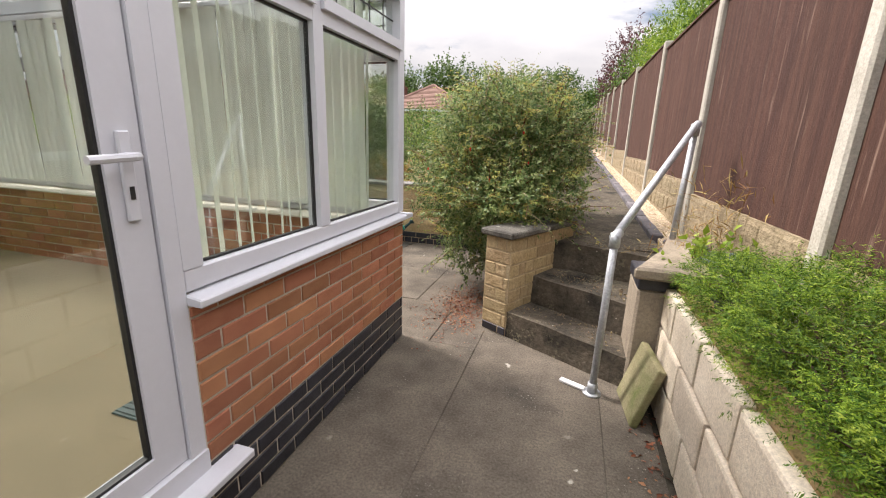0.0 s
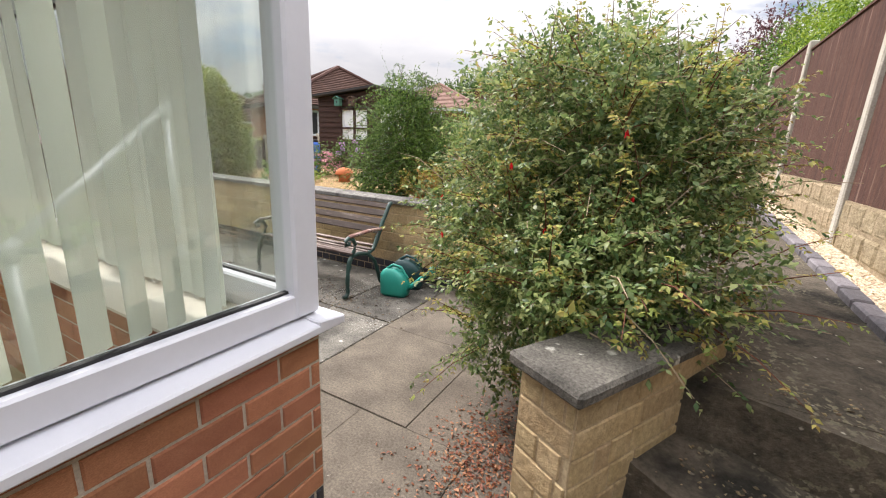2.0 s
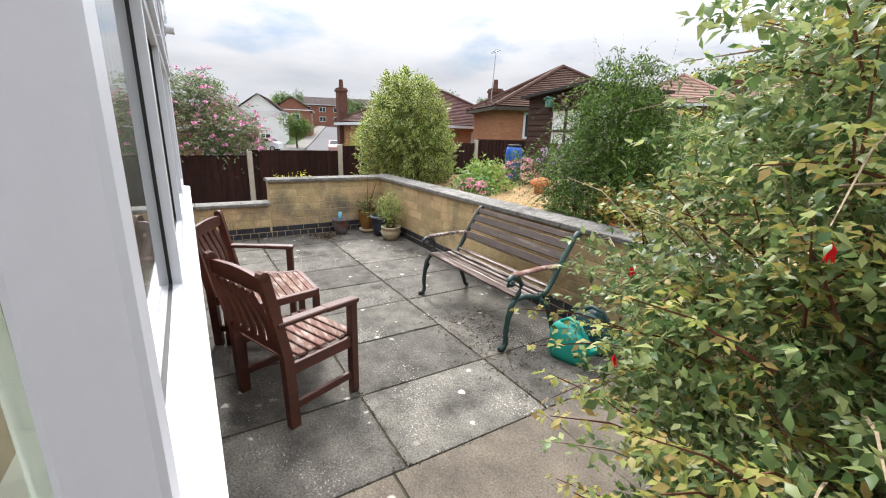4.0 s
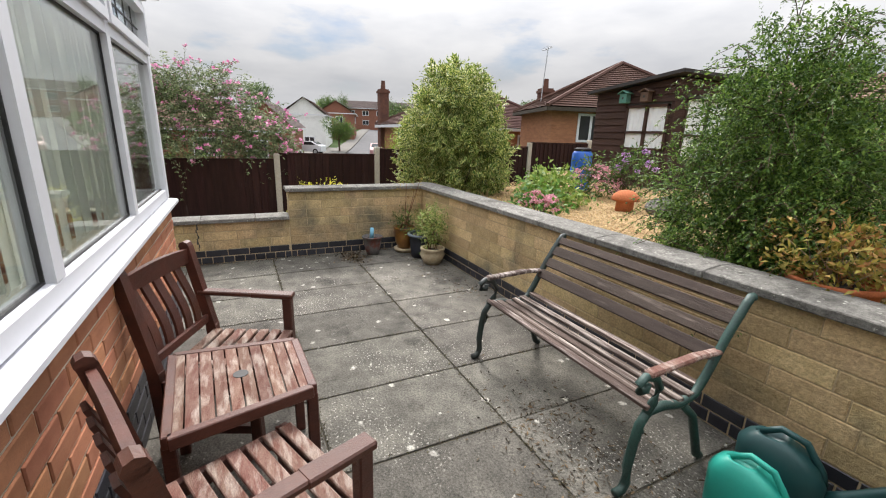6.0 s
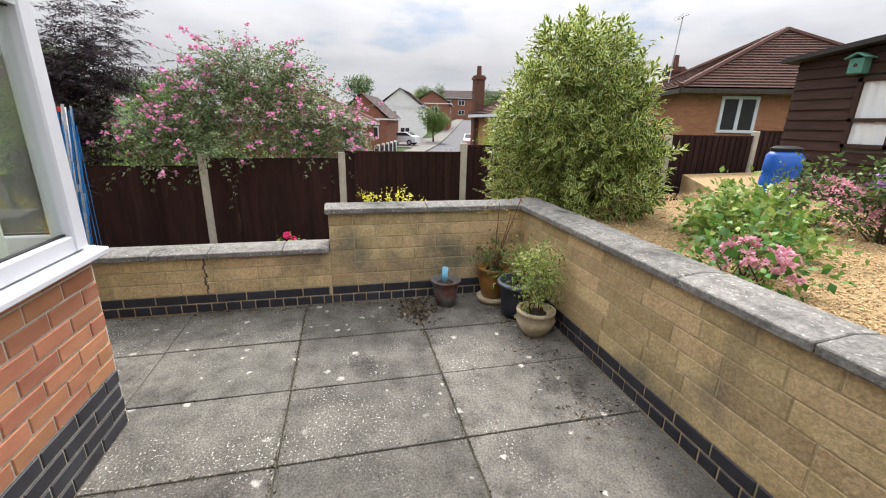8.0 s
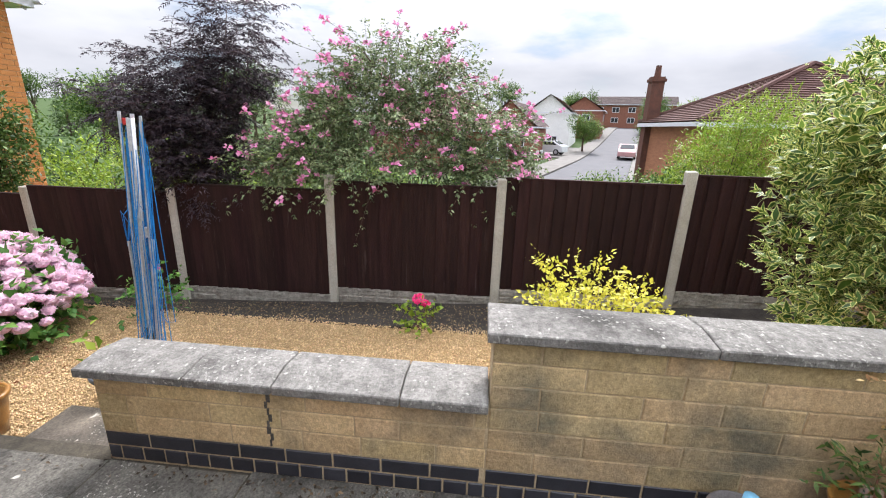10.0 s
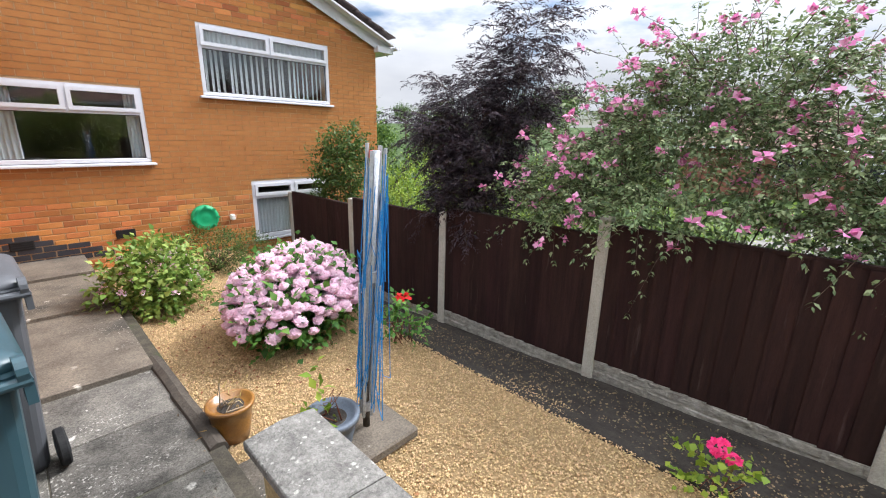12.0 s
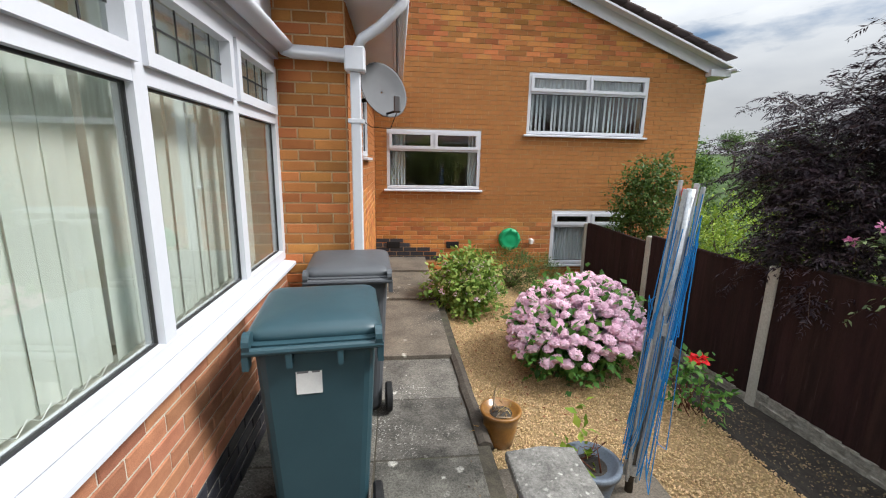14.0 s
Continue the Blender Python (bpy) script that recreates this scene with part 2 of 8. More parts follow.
M["pane_dark"] = mk_glass("house_window_glass", (0.93, 0.95, 0.95))
M["roof_sheet"] = mk_leaf("polycarbonate_sheet", (0.82, 0.85, 0.84), (0.83, 0.86, 0.85), (0.84, 0.87, 0.86), rough=0.35, through_light=0.72, drift=0.04)
M["blind"] = mk_leaf("cream_blind_fabric", (0.82, 0.84, 0.79), (0.83, 0.85, 0.80), (0.84, 0.86, 0.81), rough=0.8, through_light=0.5, drift=0.06)
M["net"] = mk_leaf("net_curtain", (0.78, 0.81, 0.83), (0.82, 0.85, 0.87), (0.86, 0.88, 0.9), rough=0.9, through_light=0.2, drift=0.08)
M["white_blind"] = mk_leaf("white_blind_fabric", (0.83, 0.85, 0.86), (0.85, 0.87, 0.88), (0.87, 0.88, 0.89), rough=0.8, through_light=0.1, drift=0.04)
M["carpet"] = mk("beige_carpet", (0.29, 0.235, 0.155), (0.25, 0.205, 0.135), 3, 1.0, 0.3, fine=200)
M["plaster"] = mk("cream_plaster", (0.66, 0.62, 0.53), (0.6, 0.56, 0.48), 2, 0.9, 0.1, grain=0.06)
M["fence_brown"] = mk("brown_stained_board", (0.098, 0.05, 0.037), (0.058, 0.031, 0.025), 3, 0.85, 0.5, fine=40, grain=0.4, stretch=(7, 7, 0.4), vary=0.05, big=((0.27, 0.185, 0.145), 3.4, 0.61))
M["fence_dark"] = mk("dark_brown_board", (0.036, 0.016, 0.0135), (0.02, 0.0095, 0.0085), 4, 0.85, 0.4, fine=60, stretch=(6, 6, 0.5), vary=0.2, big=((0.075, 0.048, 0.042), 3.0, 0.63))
M["post"] = mk("concrete_post", (0.50, 0.475, 0.41), (0.40, 0.375, 0.315), 6, 0.9, 0.4, vary=0.08)
M["gravel_board"] = mk("concrete_gravel_board", (0.36, 0.34, 0.295), (0.19, 0.175, 0.15), 9, 0.95, 1.0, vary=0.12, fine=24, grain=0.5, stretch=(1, 1, 1.8))
M["gravel_board_buff"] = mk("buff_gravel_board", (0.35, 0.285, 0.185), (0.235, 0.185, 0.115), 9, 0.95, 1.0, vary=0.1, fine=24, grain=0.45, stretch=(1, 1, 1.8))
M["gravel_pale"] = mk("pale_buff_gravel", (0.62, 0.52, 0.38), (0.44, 0.34, 0.22), 14, 0.7, 0.2, vary=0.45, island=True)
M["edging"] = mk("purple_grey_brick", (0.185, 0.172, 0.182), (0.13, 0.122, 0.13), 8, 0.75, 0.4, vary=0.25, fine=60)
M["chimney"] = mk("sooty_brick", (0.15, 0.07, 0.05), (0.09, 0.05, 0.04), 4, 0.9, 0.4)
M["gravel_bed"] = mk("gravel_bed", (0.42, 0.30, 0.155), (0.29, 0.20, 0.10), 25, 0.95, 1.0, fine=70)
M["gravel"] = mk("golden_gravel", (0.62, 0.45, 0.25), (0.48, 0.33, 0.165), 14, 0.7, 0.2, vary=0.34, island=True)
M["soil"] = mk("dark_soil", (0.065, 0.056, 0.047), (0.035, 0.03, 0.026), 8, 0.95, 1.0, fine=60)
M["grit"] = mk("grey_grit", (0.30, 0.22, 0.12), (0.12, 0.10, 0.07), 12, 0.8, 0.2, vary=0.5, island=True)
M["galv"] = mk("galvanised_steel", (0.50, 0.52, 0.54), (0.38, 0.40, 0.42), 18, 0.45, 0.08, metal=0.6, fine=60)
M["bin_teal"] = mk("dark_teal_plastic", (0.028, 0.066, 0.082), (0.022, 0.054, 0.068), 3, 0.36, 0.06, fine=200, big=((0.045, 0.09, 0.105), 1.7, 0.6), grain=0.06)
M["bin_grey"] = mk("dark_grey_plastic", (0.085, 0.09, 0.098), (0.068, 0.072, 0.08), 3, 0.45, 0.1, fine=200, grain=0.06)
M["rubber"] = mk("black_rubber", (0.012, 0.012, 0.013), (0.02, 0.02, 0.02), 12, 0.7, 0.1)
M["label"] = mk("white_label", (0.78, 0.78, 0.76), (0.72, 0.72, 0.7), 8, 0.5, 0.0, grain=0.06)
M["ink"] = mk("grey_ink", (0.2, 0.2, 0.21), (0.16, 0.16, 0.17), 8, 0.6, 0.0)
M["teak"] = mk("red_stained_hardwood", (0.092, 0.027, 0.016), (0.05, 0.016, 0.010), 4, 0.42, 0.3, fine=60, stretch=(3, 1, 3), vary=0.12)
M["teak_worn"] = mk("weathered_hardwood_slat", (0.14, 0.055, 0.04), (0.25, 0.16, 0.125), 9, 0.65, 0.6, fine=110, grain=0.6, stretch=(1, 4, 4), vary=0.2, big=((0.42, 0.34, 0.29), 6.0, 0.5))
M["slat"] = mk("brown_bench_slat", (0.075, 0.055, 0.045), (0.05, 0.036, 0.03), 5, 0.6, 0.5, fine=70, stretch=(0.6, 6, 6), vary=0.15, big=((0.25, 0.2, 0.17), 3.5, 0.62))
M["slat_worn"] = mk("worn_bench_slat", (0.12, 0.085, 0.07), (0.07, 0.05, 0.042), 5, 0.65, 0.6, fine=70, stretch=(0.5, 8, 8), vary=0.2, big=((0.46, 0.40, 0.36), 3.2, 0.50))
M["iron"] = mk("dark_green_cast_iron", (0.014, 0.035, 0.03), (0.02, 0.022, 0.02), 5, 0.45, 0.2, metal=0.0, fine=60)
M["iron_green"] = mk("worn_green_iron", (0.02, 0.062, 0.05), (0.014, 0.04, 0.034), 6, 0.42, 0.25, big=((0.22, 0.11, 0.085), 6, 0.66))
M["can"] = mk("teal_plastic", (0.012, 0.30, 0.235), (0.012, 0.25, 0.195), 3, 0.4, 0.03, grain=0.06)
M["can_dark"] = mk("dark_green_plastic", (0.008, 0.05, 0.052), (0.008, 0.04, 0.042), 3, 0.42, 0.03, grain=0.06)
M["terracotta"] = mk("terracotta", (0.48, 0.16, 0.07), (0.38, 0.12, 0.05), 6, 0.85, 0.3)
M["glaze_ochre"] = mk("ochre_glaze", (0.29, 0.14, 0.028), (0.16, 0.065, 0.014), 5, 0.25, 0.1, coat=0.4)
M["rust_pot"] = mk("flaking_red_pot", (0.16, 0.15, 0.145), (0.12, 0.11, 0.105), 6, 0.8, 0.5, big=((0.16, 0.045, 0.03), 5, 0.52))
M["pot_black"] = mk("black_plastic_pot", (0.018, 0.022, 0.032), (0.025, 0.03, 0.042), 5, 0.5, 0.1)
M["pot_rim"] = mk("blue_grey_plastic", (0.11, 0.135, 0.17), (0.085, 0.105, 0.135), 5, 0.55, 0.1)
M["pot_cream"] = mk("cream_stone_pot", (0.52, 0.45, 0.32), (0.34, 0.26, 0.16), 7, 0.8, 0.5, big=((0.14, 0.08, 0.045), 6, 0.55))
M["blue_pipe"] = mk("pale_blue_plastic", (0.16, 0.42, 0.62), (0.2, 0.46, 0.64), 6, 0.5, 0.05, grain=0.06)
M["barrel"] = mk("blue_barrel_plastic", (0.012, 0.10, 0.46), (0.010, 0.085, 0.40), 4, 0.35, 0.03, grain=0.06)
M["shed"] = mk("dark_brown_shiplap", (0.062, 0.034, 0.026), (0.042, 0.023, 0.018), 4, 0.7, 0.4, fine=60, stretch=(0.6, 0.6, 6), vary=0.12)
M["felt"] = mk("roofing_felt", (0.06, 0.055, 0.055), (0.045, 0.042, 0.042), 6, 0.95, 0.5)
M["roof_tile"] = mk("brown_concrete_tile", (0.125, 0.07, 0.056), (0.09, 0.05, 0.042), 2, 0.85, 0.4, vary=0.15, island=True)
M["roof_rust"] = mk("rust_red_tile", (0.135, 0.075, 0.065), (0.095, 0.055, 0.05), 2, 0.9, 0.4, vary=0.18, island=True)
M["roof_grey"] = mk("grey_brown_tile", (0.115, 0.085, 0.08), (0.085, 0.066, 0.063), 2, 0.85, 0.4, vary=0.15, island=True)
M["roof_rose"] = mk("pinkish_clay_tile", (0.30, 0.19, 0.155), (0.24, 0.145, 0.12), 2, 0.85, 0.4, vary=0.15, island=True)
M["far_orange"] = mk("far_orange_brick", (0.37, 0.175, 0.095), (0.26, 0.12, 0.07), 3, 0.9, 0.3, fine=30, stretch=(1, 1, 4))
M["far_brick"] = mk("far_red_brick", (0.26, 0.115, 0.078), (0.19, 0.085, 0.06), 3, 0.9, 0.3, fine=30)
M["render_white"] = mk("white_render", (0.75, 0.75, 0.74), (0.68, 0.68, 0.67), 1.5, 0.9, 0.1)
M["asphalt"] = mk("asphalt", (0.095, 0.095, 0.1), (0.07, 0.07, 0.075), 0.6, 0.75, 0.3, fine=40)
M["verge"] = mk("paved_verge", (0.19, 0.18, 0.165), (0.14, 0.132, 0.12), 0.8, 0.9, 0.3, fine=30)
M["grass"] = mk("rough_grass", (0.03, 0.06, 0.014), (0.05, 0.08, 0.018), 0.4, 0.95, 0.8, fine=12)
M["car"] = mk("silver_car_paint", (0.62, 0.64, 0.67), (0.6, 0.62, 0.65), 3, 0.25, 0.0, coat=0.6, grain=0.06)
M["car_rose"] = mk("rose_car_paint", (0.45, 0.25, 0.25), (0.42, 0.23, 0.23), 3, 0.3, 0.0, coat=0.5, grain=0.06)
M["dark_glass"] = mk("dark_car_glass", (0.02, 0.024, 0.028), (0.03, 0.034, 0.038), 3, 0.1, 0.0, grain=0.06)
M["bark"] = mk("bark", (0.12, 0.085, 0.06), (0.075, 0.052, 0.038), 20, 0.95, 0.8)
M["twig"] = mk("dry_twig", (0.34, 0.27, 0.18), (0.24, 0.18, 0.12), 20, 0.9, 0.3)
M["stem_red"] = mk("red_brown_stem", (0.16, 0.055, 0.035), (0.11, 0.05, 0.03), 20, 0.8, 0.3)
M["cord"] = mk("blue_cord", (0.018, 0.17, 0.44), (0.025, 0.22, 0.52), 20, 0.6, 0.0)
M["red_plastic"] = mk("red_plastic", (0.55, 0.03, 0.02), (0.5, 0.025, 0.02), 5, 0.45, 0.0, grain=0.06)
M["dish"] = mk("grey_dish_paint", (0.145, 0.148, 0.155), (0.12, 0.123, 0.13), 4, 0.6, 0.05, grain=0.06)
M["reel"] = mk("green_reel_plastic", (0.01, 0.33, 0.13), (0.01, 0.28, 0.11), 4, 0.45, 0.05, grain=0.06)
M["sticks"] = mk("dark_vent", (0.03, 0.026, 0.025), (0.022, 0.02, 0.02), 8, 0.7, 0.1)
# dark wall colour stands in for the dimness of unlit rooms
M["interior"] = mk("shade_dark_interior", (0.10, 0.09, 0.08), (0.075, 0.068, 0.06), 1.5, 0.9, 0.1)
M["timber"] = mk("old_timber", (0.085, 0.072, 0.058), (0.055, 0.046, 0.038), 8, 0.95, 0.8, fine=40)
L_FUCHSIA = mk_leaf("fuchsia_leaf", (0.06, 0.115, 0.036), (0.165, 0.235, 0.08), (0.35, 0.39, 0.16), rough=0.38, through_light=0.48)
L_FUCHSIA_T = mk_leaf("fuchsia_tip_leaf", (0.22, 0.28, 0.06), (0.36, 0.36, 0.09), (0.36, 0.25, 0.085), through_light=0.45)
L_CONIFER = mk_leaf("conifer_spray", (0.025, 0.075, 0.008), (0.095, 0.185, 0.014), (0.25, 0.36, 0.03), rough=0.6, drift=0.5)
L_PITTO = mk_leaf("variegated_leaf", (0.035, 0.085, 0.016), (0.07, 0.145, 0.024), (0.15, 0.24, 0.04), edge=(0.68, 0.67, 0.24))
L_EUON = mk_leaf("golden_leaf", (0.34, 0.36, 0.03), (0.55, 0.52, 0.05), (0.68, 0.62, 0.10))
L_LAV = mk_leaf("greygreen_leaf", (0.07, 0.11, 0.045), (0.165, 0.22, 0.095), (0.29, 0.34, 0.17))
L_PURPLE = mk_leaf("purple_leaf", (0.016, 0.010, 0.016), (0.030, 0.018, 0.026), (0.062, 0.040, 0.044), through_light=0.18)
L_HYD = mk_leaf("hydrangea_leaf", (0.04, 0.12, 0.02), (0.075, 0.19, 0.03), (0.15, 0.28, 0.05))
L_HYDY = mk_leaf("pale_hydrangea_leaf", (0.10, 0.19, 0.03), (0.18, 0.28, 0.05), (0.32, 0.39, 0.10))
L_COTO = mk_leaf("cotoneaster_leaf", (0.03, 0.075, 0.014), (0.07, 0.145, 0.022), (0.19, 0.27, 0.045))
L_COTON = mk_leaf("small_dark_leaf", (0.03, 0.07, 0.014), (0.075, 0.15, 0.022), (0.21, 0.32, 0.06))
L_GREEN = mk_leaf("mixed_green_leaf", (0.035, 0.075, 0.018), (0.07, 0.125, 0.025), (0.12, 0.18, 0.04))
L_LIME = mk_leaf("lime_leaf", (0.13, 0.22, 0.02), (0.22, 0.32, 0.03), (0.34, 0.42, 0.05))
L_DRY = mk_leaf("dry_leaf", (0.20, 0.10, 0.03), (0.32, 0.20, 0.06), (0.42, 0.34, 0.12))
L_DRYG = mk_leaf("yellowing_leaf", (0.20, 0.17, 0.03), (0.36, 0.30, 0.06), (0.36, 0.16, 0.06))
L_LITTER = mk_leaf("fallen_leaf", (0.15, 0.045, 0.025), (0.24, 0.085, 0.04), (0.34, 0.17, 0.08), through_light=0.05)
L_MULCH = mk_leaf("dark_rotting_leaf", (0.02, 0.014, 0.008), (0.05, 0.034, 0.018), (0.15, 0.10, 0.05), through_light=0.0)
P_PINK = mk_leaf("pale_pink_petal", (0.82, 0.52, 0.66), (0.88, 0.64, 0.75), (0.92, 0.78, 0.84), rough=0.8, drift=0.1)
P_DUSK = mk_leaf("dusky_pink_petal", (0.62, 0.26, 0.34), (0.74, 0.38, 0.46), (0.82, 0.54, 0.60), rough=0.8, drift=0.1)
P_MAG = mk_leaf("mallow_pink_petal", (0.62, 0.15, 0.38), (0.72, 0.25, 0.48), (0.80, 0.42, 0.60), rough=0.7, drift=0.1)
P_HOT = mk_leaf("hot_pink_petal", (0.75, 0.02, 0.16), (0.80, 0.04, 0.22), (0.84, 0.08, 0.28), rough=0.6)
P_RED = mk_leaf("red_petal", (0.55, 0.006, 0.012), (0.68, 0.012, 0.02), (0.75, 0.03, 0.03), rough=0.6)
P_LILAC = mk_leaf("lilac_petal", (0.42, 0.20, 0.52), (0.52, 0.28, 0.60), (0.62, 0.40, 0.68), rough=0.7)


# ---- builders ----
def box(bm, x0, x1, y0, y1, z0, z1):
    vs = [bm.verts.new((x, y, z)) for z in (z0, z1) for y in (y0, y1) for x in (x0, x1)]
    for f in ((0, 2, 3, 1), (4, 5, 7, 6), (0, 1, 5, 4), (2, 6, 7, 3), (0, 4, 6, 2), (1, 3, 7, 5)):
        bm.faces.new([vs[i] for i in f])
    return vs


def soften(bm, w=0.006, seg=1):
    bmesh.ops.bevel(bm, geom=bm.edges[:], offset=w, segments=seg, profile=0.6, affect="EDGES")


def rbox(x0, x1, y0, y1, z0, z1, w=0.006, seg=1):
    bm = bmesh.new()
    box(bm, x0, x1, y0, y1, z0, z1)
    soften(bm, w, seg)
    return bm


def as_mesh(name, bm, material, smooth=False):
    me = bpy.data.meshes.new(name)
    bm.to_mesh(me)
    bm.free()
    me.materials.append(material)
    if smooth:
        for p in me.polygons:
            p.use_smooth = True
    return me


def part(name, bm, material, parent, label="", smooth=False):
    ob = new(name, as_mesh(name, bm, material, smooth))
    ob.parent = parent
    return tagged(ob, label)


def thing(name, label, category, x=0, y=0, z=0, rz=0, group="", kind=""):
    ob = new(name)
    ob.empty_display_size = 0.1
    ob.matrix_world = pose(x, y, z, 0, 0, rz)
    return tagged(ob, label, category, group, kind)


def solid(name, bm, material, label, category, kind="structure", smooth=False, group=""):
    return tagged(new(name, as_mesh(name, bm, material, smooth)), label, category, group, kind)


def tube(bm, pts, r, seg=8, r_end=None, cap=True):
    """A round bar through the points."""
    pts = [Vector(p) for p in pts]
    rings = []
    n = len(pts)
    up = Vector((0.03, 0.02, 1))
    for i, p in enumerate(pts):
        d = (pts[min(i + 1, n - 1)] - pts[max(i - 1, 0)]).normalized()
        u = d.cross(up)
        if u.length < 0.05:
            u = d.cross(Vector((1, 0, 0)))
        u.normalize()
        v = d.cross(u)
        rr = r if r_end is None else r + (r_end - r) * i / max(1, n - 1)
        rings.append([bm.verts.new(p + (u * math.cos(2 * math.pi * k / seg) + v * math.sin(2 * math.pi * k / seg)) * rr) for k in range(seg)])
    for a, b in zip(rings, rings[1:]):
        for k in range(seg):
            bm.faces.new((a[k], a[(k + 1) % seg], b[(k + 1) % seg], b[k]))
    if cap:
        bm.faces.new(rings[0][::-1])
        bm.faces.new(rings[-1])


def lathe(bm, profile, seg=28, squash=1.0):
    """A turned body from (radius, height) pairs, from the bottom up."""
    rings = [[bm.verts.new((r * math.cos(2 * math.pi * k / seg), r * squash * math.sin(2 * math.pi * k / seg), z)) for k in range(seg)] for r, z in profile]
    for a, b in zip(rings, rings[1:]):
        for k in range(seg):
            bm.faces.new((a[k], a[(k + 1) % seg], b[(k + 1) % seg], b[k]))
    bm.faces.new(rings[0][::-1])
    bm.faces.new(rings[-1])


def prism(bm, outline, z0, z1):
    """A flat outline, counter-clockwise, given height."""
    lo = [bm.verts.new((x, y, z0)) for x, y in outline]
    hi = [bm.verts.new((x, y, z1)) for x, y in outline]
    n = len(outline)
    bm.faces.new(lo[::-1])
    bm.faces.new(hi)
    for i in range(n):
        bm.faces.new((lo[i], lo[(i + 1) % n], hi[(i + 1) % n], hi[i]))


def bar(bm, p, q, w, h, up=(0, 0, 1)):
    """A straight rectangular bar from p to q, w wide and h high."""
    p, q = Vector(p), Vector(q)
    d = (q - p).normalized()
    s = d.cross(Vector(up)).normalized() * (w / 2)
    t = s.cross(d).normalized() * (h / 2)
    vs = [bm.verts.new(c + a * s + b * t) for c in (p, q) for a, b in ((-1, -1), (1, -1), (1, 1), (-1, 1))]
    for f in ((0, 1, 2, 3), (7, 6, 5, 4), (0, 4, 5, 1), (1, 5, 6, 2), (2, 6, 7, 3), (3, 7, 4, 0)):
        bm.faces.new([vs[i] for i in f])


_pieces = {}


def piece_mesh(kind, a, b, c, material, w):
    """A block a x b x c about its centre with worn edges, shared by all of its size."""
    key = (kind, round(a, 3), round(b, 3), round(c, 3))
    if key not in _pieces:
        bm = bmesh.new()
        box(bm, -a / 2, a / 2, -b / 2, b / 2, -c / 2, c / 2)
        keep = [e for e in bm.edges if all(v.co.y < 0 for v in e.verts)]
        bmesh.ops.bevel(bm, geom=keep, offset=min(w, c * 0.3), segments=1, affect="EDGES")
        _pieces[key] = as_mesh(kind, bm, material)
    return _pieces[key]


def masonry(name, x, y, turn, length, z0, courses, thick, label, parts=300, holes=(), mortar=None, skip=None, cat="wall"):
    """A wall from (x, y), running along its local x, turned by so many degrees; its face looks to local -y. courses: rows of
    (height, brick length, joint, material, name, how far the bond is shifted). holes: (x0, x1, z0, z1) through it."""
    top = z0 + sum(c[0] for c in courses)
    wall = thing(name, label, cat, x, y, 0, turn, kind="structure")
    bm = bmesh.new()
    xs = sorted({0, length, *[h[0] for h in holes], *[h[1] for h in holes]})
    zs = sorted({z0 - 0.15, top, *[h[2] for h in holes], *[h[3] for h in holes]})
    for a, b in zip(xs, xs[1:]):
        for c, d in zip(zs, zs[1:]):
            if not any(h[0] <= a and b <= h[1] and h[2] <= c and d <= h[3] for h in holes):
                box(bm, a, b, 0.0, thick, c, d)
    bmesh.ops.remove_doubles(bm, verts=bm.verts[:], dist=0.0005)
    part("mortar", bm, mortar or M["mortar"], wall)
    count, z, rest = 0, z0, {}
    rnd = random.Random(name)
    for i, (h, ln, j, material, pname, shift) in enumerate(courses):
        cuts, u = [], -shift * ln
        while u < length:
            step = ln * (1 + 0.1 * rnd.randint(-4, 5)) if pname == "stone" else ln
            cuts.append((max(0, u), min(length, u + step)))
            u += step
        for a, b in cuts:
            spans = [(a, b)]
            for h0, h1, hz0, hz1 in holes:
                if z + h * 0.5 > hz0 and z + h * 0.5 < hz1:
                    spans = [s for q in spans for s in ((q[0], min(q[1], h0)), (max(q[0], h1), q[1])) if s[1] - s[0] > 0.03]
            for s0, s1 in spans:
                w = s1 - s0 - j
                if w < 0.025:
                    continue
                cx, cz = (s0 + s1) / 2, z + h / 2
                if skip and skip(cx, cz):
                    continue
                if count < parts:
                    ob = new(pname, piece_mesh(pname + material.name, w, 0.05, h - j, material, 0.004))
                    ob.parent = wall
                    ob.location = (cx, 0.025 - 0.005 - rnd.uniform(0, 0.002), cz)
                    count += 1
                else:
                    rest.setdefault(material.name, (material, []))[1].append((cx, cz, w, h - j))
        z += h
    for key, (material, items) in rest.items():
        bm = bmesh.new()
        for cx, cz, w, hh in items:
            box(bm, cx - w / 2, cx + w / 2, -0.006 - rnd.uniform(0, 0.002), 0.02, cz - hh / 2, cz + hh / 2)
        ob = part("brickwork", bm, material, wall)
        ob["kind"] = "stuff"
    return wall


